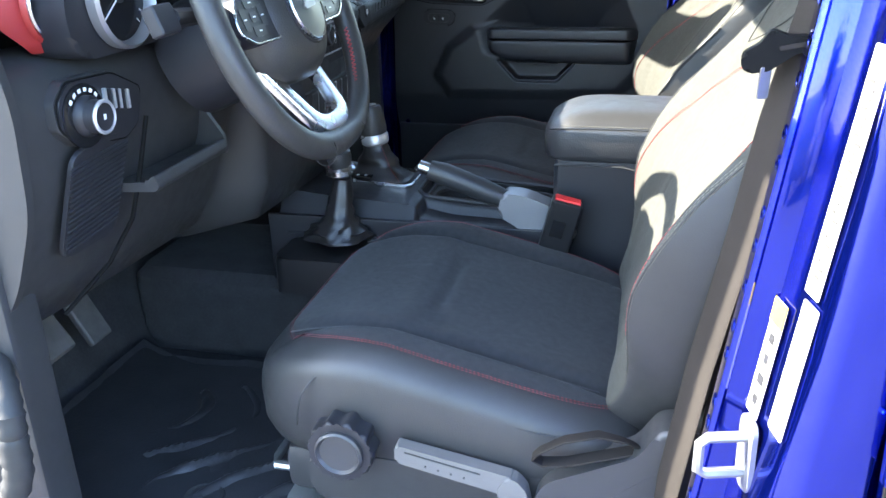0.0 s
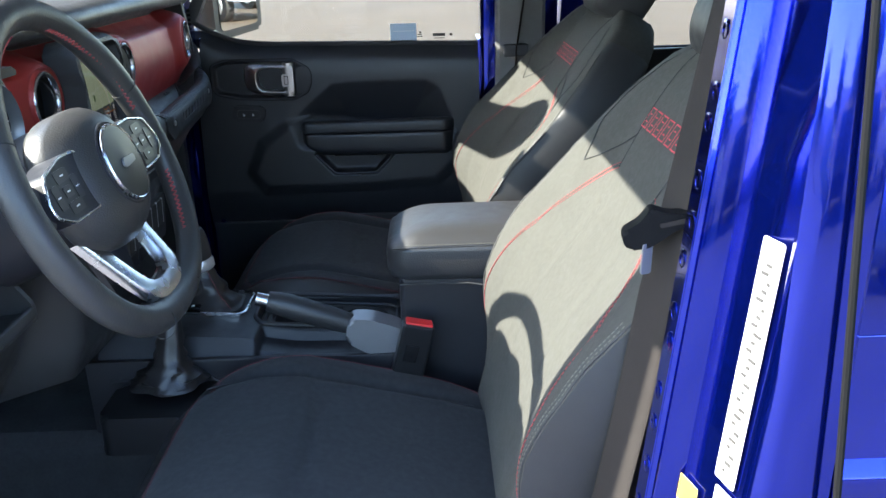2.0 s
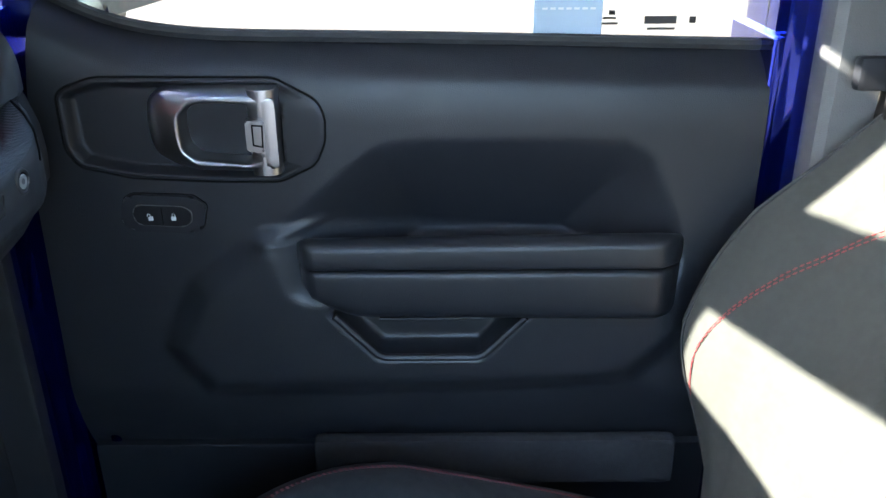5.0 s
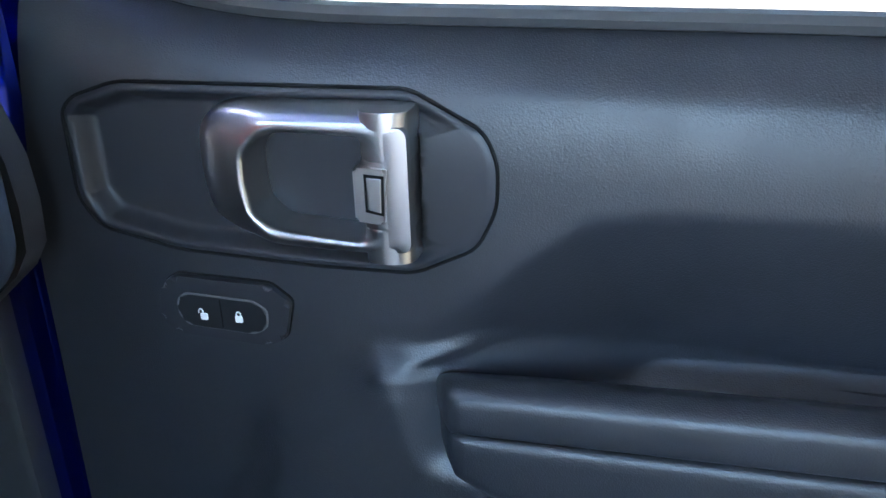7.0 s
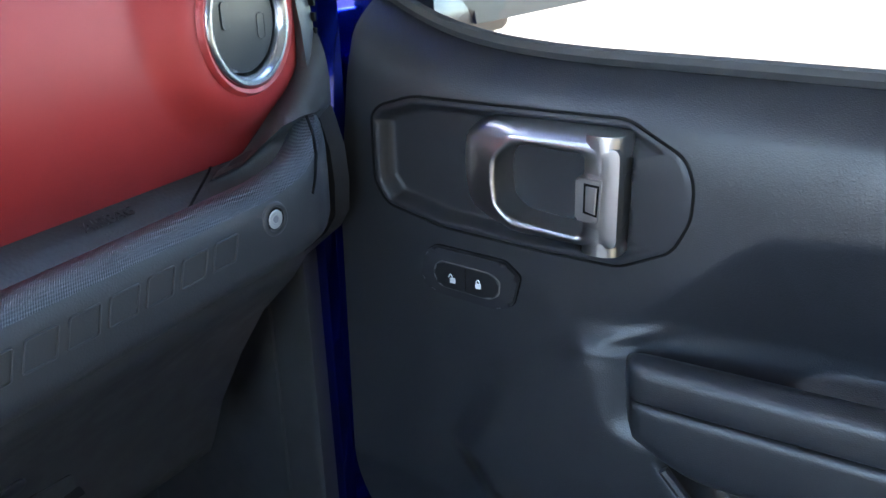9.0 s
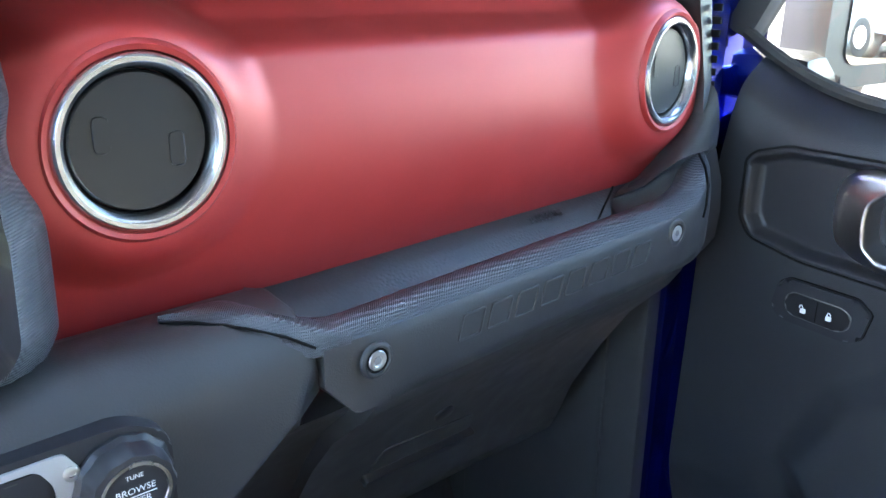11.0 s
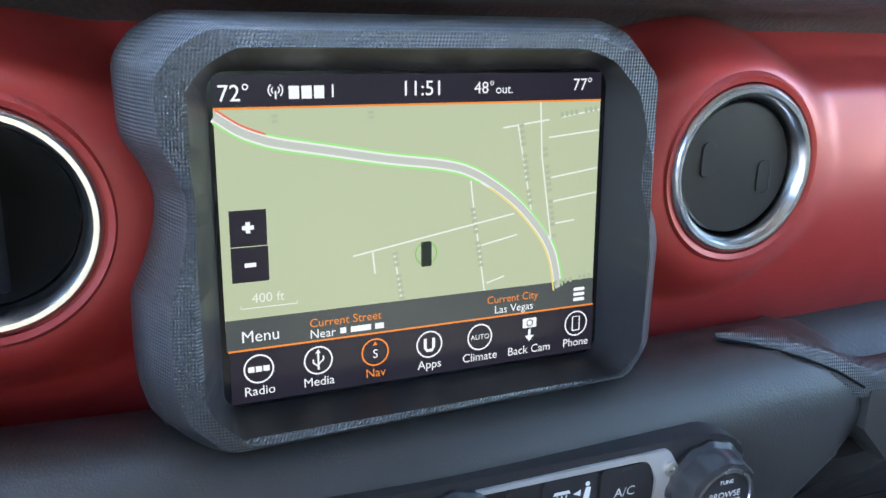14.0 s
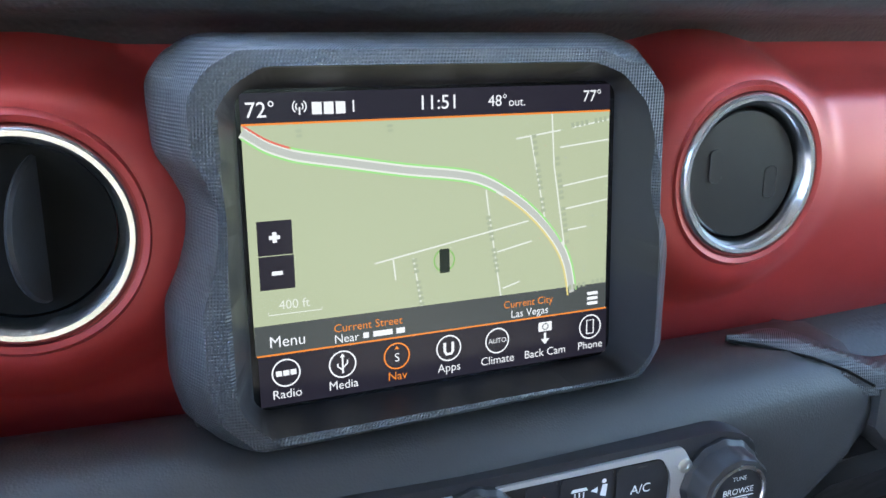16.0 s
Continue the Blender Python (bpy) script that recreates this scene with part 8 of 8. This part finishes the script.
        lv = part("recline_lever", prism_bm(round_poly([(0.361, 0.758), (0.362, 0.783), (0.474, 0.763), (0.507, 0.757), (0.507, 0.727), (0.474, 0.735)], 0.005), 0.004, 0.022, 0.004, 3, m=S), GREYTRIM, s, "grey plastic recline lever")
        part("lever_tail", prism_bm(round_poly([(0.486, 0.733), (0.500, 0.757), (0.512, 0.754), (0.524, 0.740), (0.532, 0.700), (0.512, 0.700)], 0.005), 0.003, 0.0235, 0.004, 3, m=S), GREYTRIM, lv)
        tube("lever_groove", [S @ Vector((0.374, 0.7745, 0.0222)), S @ Vector((0.468, 0.7565, 0.0222))], 0.0012, RUBBER, s, seg=6)
        for k in range(4):
            lathe("lever_dot", [(0.0016, 0), (0.0016, 0.0008), (0, 0.001)], S @ Matrix.Translation((0.400 + 0.016 * k, 0.757 - 0.003 * k, 0.0218)), BLACK, s, seg=10)
        tube("pull_strap", [(0.650, ys + 0.004, 0.806), (0.634, ys - 0.012, 0.822), (0.605, ys - 0.016, 0.829), (0.567, ys - 0.018, 0.818), (0.538, ys - 0.019, 0.799), (0.531, ys - 0.019, 0.790), (0.542, ys - 0.018, 0.783), (0.570, ys - 0.016, 0.786), (0.612, ys - 0.010, 0.797), (0.650, ys + 0.002, 0.802)], 0.01, WEBBING, s, "dark webbing pull strap", flat=(0.020, 0.003))
        tube("side_seam", [(x, yc + side * (0.2555 - 0.6 * max(0, z - 0.825)), z) for x, z in smooth_path([(0.222, 0.775), (0.226, 0.80), (0.235, 0.826), (0.258, 0.847), (0.317, 0.857), (0.402, 0.840), (0.498, 0.811), (0.566, 0.80)], 5)], 0.0016, RUBBER, s, seg=6)
    return s


SEAT_Y = 0.385
seat(-SEAT_Y, True, 0.125)
seat(SEAT_Y, False, 0.100)


# ---- belts ----


def belts():
    b = thing("seat_belt", "dark webbing seat belt hanging at the door pillar", "seat belt")
    tube("webbing", [(0.830, -0.672, 1.62), (0.802, -0.686, 1.50), (0.779, -0.692, 1.385), (0.761, -0.692, 1.285), (0.744, -0.692, 1.20), (0.728, -0.692, 1.09), (0.703, -0.692, 0.943), (0.683, -0.690, 0.79), (0.675, -0.68, 0.60)], 0.02, WEBBING, b, flat=(0.046, 0.0022), seg=12)
    tube("webbing", [(0.840, -0.660, 1.62), (0.800, -0.682, 1.45), (0.776, -0.686, 1.29), (0.758, -0.686, 1.10), (0.732, -0.684, 0.943), (0.71, -0.680, 0.62)], 0.02, WEBBING, b, flat=(0.046, 0.0022), seg=12)
    TM = frame_m((0.742, -0.698, 1.268), (0.97, -0.1, 0.22), (-0.22, 0, 0.97), (-0.1, -0.99, 0))
    tg = part("tongue", prism_bm(round_poly([(-0.034, -0.006), (-0.030, -0.014), (-0.012, -0.015), (0.012, -0.004), (0.030, -0.004), (0.032, 0.008), (0.010, 0.011), (-0.006, 0.020), (-0.016, 0.010), (-0.032, 0.004)], 0.004), -0.008, 0.008, 0.004, 3, m=TM), VOID, b, "black belt tongue")
    part("tongue_slot", prism_bm(rect(0.026, 0.004, 0.0015, 0.012, 0.003), 0.0075, 0.0088, 0.0004, m=TM), WEBBING, tg)
    part("tongue_blade", prism_bm(rect(0.010, 0.028, 0.002, -0.012, -0.028), -0.0012, 0.0012, 0.0004, m=TM @ Matrix.Rotation(radians(-14), 4, 'Z') @ Matrix.Rotation(radians(30), 4, 'Y')), GREYMETAL, tg, "narrow steel blade")
    part("anchor", box_bm((0.835, -0.664, 1.63), (0.05, 0.02, 0.06), 0.008), SMOOTH, b)
    part("belt_stop", box_bm((0.682, -0.692, 0.755), (0.05, 0.008, 0.012), 0.002), WEBBING, b)
    c = thing("seat_belt", "dark webbing seat belt hanging at the passenger pillar", "seat belt")
    tube("webbing", [(0.80, 0.66, 1.60), (0.775, 0.665, 1.40), (0.755, 0.67, 1.26), (0.74, 0.665, 1.0), (0.72, 0.65, 0.62)], 0.02, WEBBING, c, flat=(0.046, 0.0022), seg=12)
    part("tongue", box_bm((0.752, 0.662, 1.255), (0.06, 0.016, 0.03), 0.006), SMOOTH, c)
    part("anchor", box_bm((0.80, 0.655, 1.61), (0.05, 0.02, 0.06), 0.008), SMOOTH, c)


belts()


# ---- rear bench ----
def bench():
    r = thing("rear_bench", "dark cloth rear bench seat", "car seat")
    part("bench_cushion", box_bm((1.35, 0, 0.82), (0.48, 1.24, 0.16), 0.05, 4), FABRIC, r)
    part("bench_back", box_bm((0, 0, 0), (0.14, 1.24, 0.60), 0.05, 4, m=pose(1.68, 0, 1.10, 0, 14, 0)), FABRIC, r)
    for y in (-0.36, 0.36):
        part("headrest", box_bm((0, 0, 0), (0.09, 0.22, 0.15), 0.04, 4, m=pose(1.77, y, 1.48, 0, 14, 0)), VINYL, r)
    part("bench_base", box_bm((1.35, 0, 0.65), (0.40, 1.1, 0.18), 0.02), CARPET, r)


bench()
# inside mirror on the header
im = thing("inside_mirror", "black rear-view mirror on the windscreen", "mirror")
part("mirror_housing", box_bm((0, 0, 0), (0.035, 0.24, 0.06), 0.014, 3, m=pose(0.03, 0.0, 1.60, 0, 10, 0)), SMOOTH, im)
tube("mirror_arm", [(0.015, 0, 1.62), (-0.01, 0, 1.66)], 0.008, SMOOTH, im)
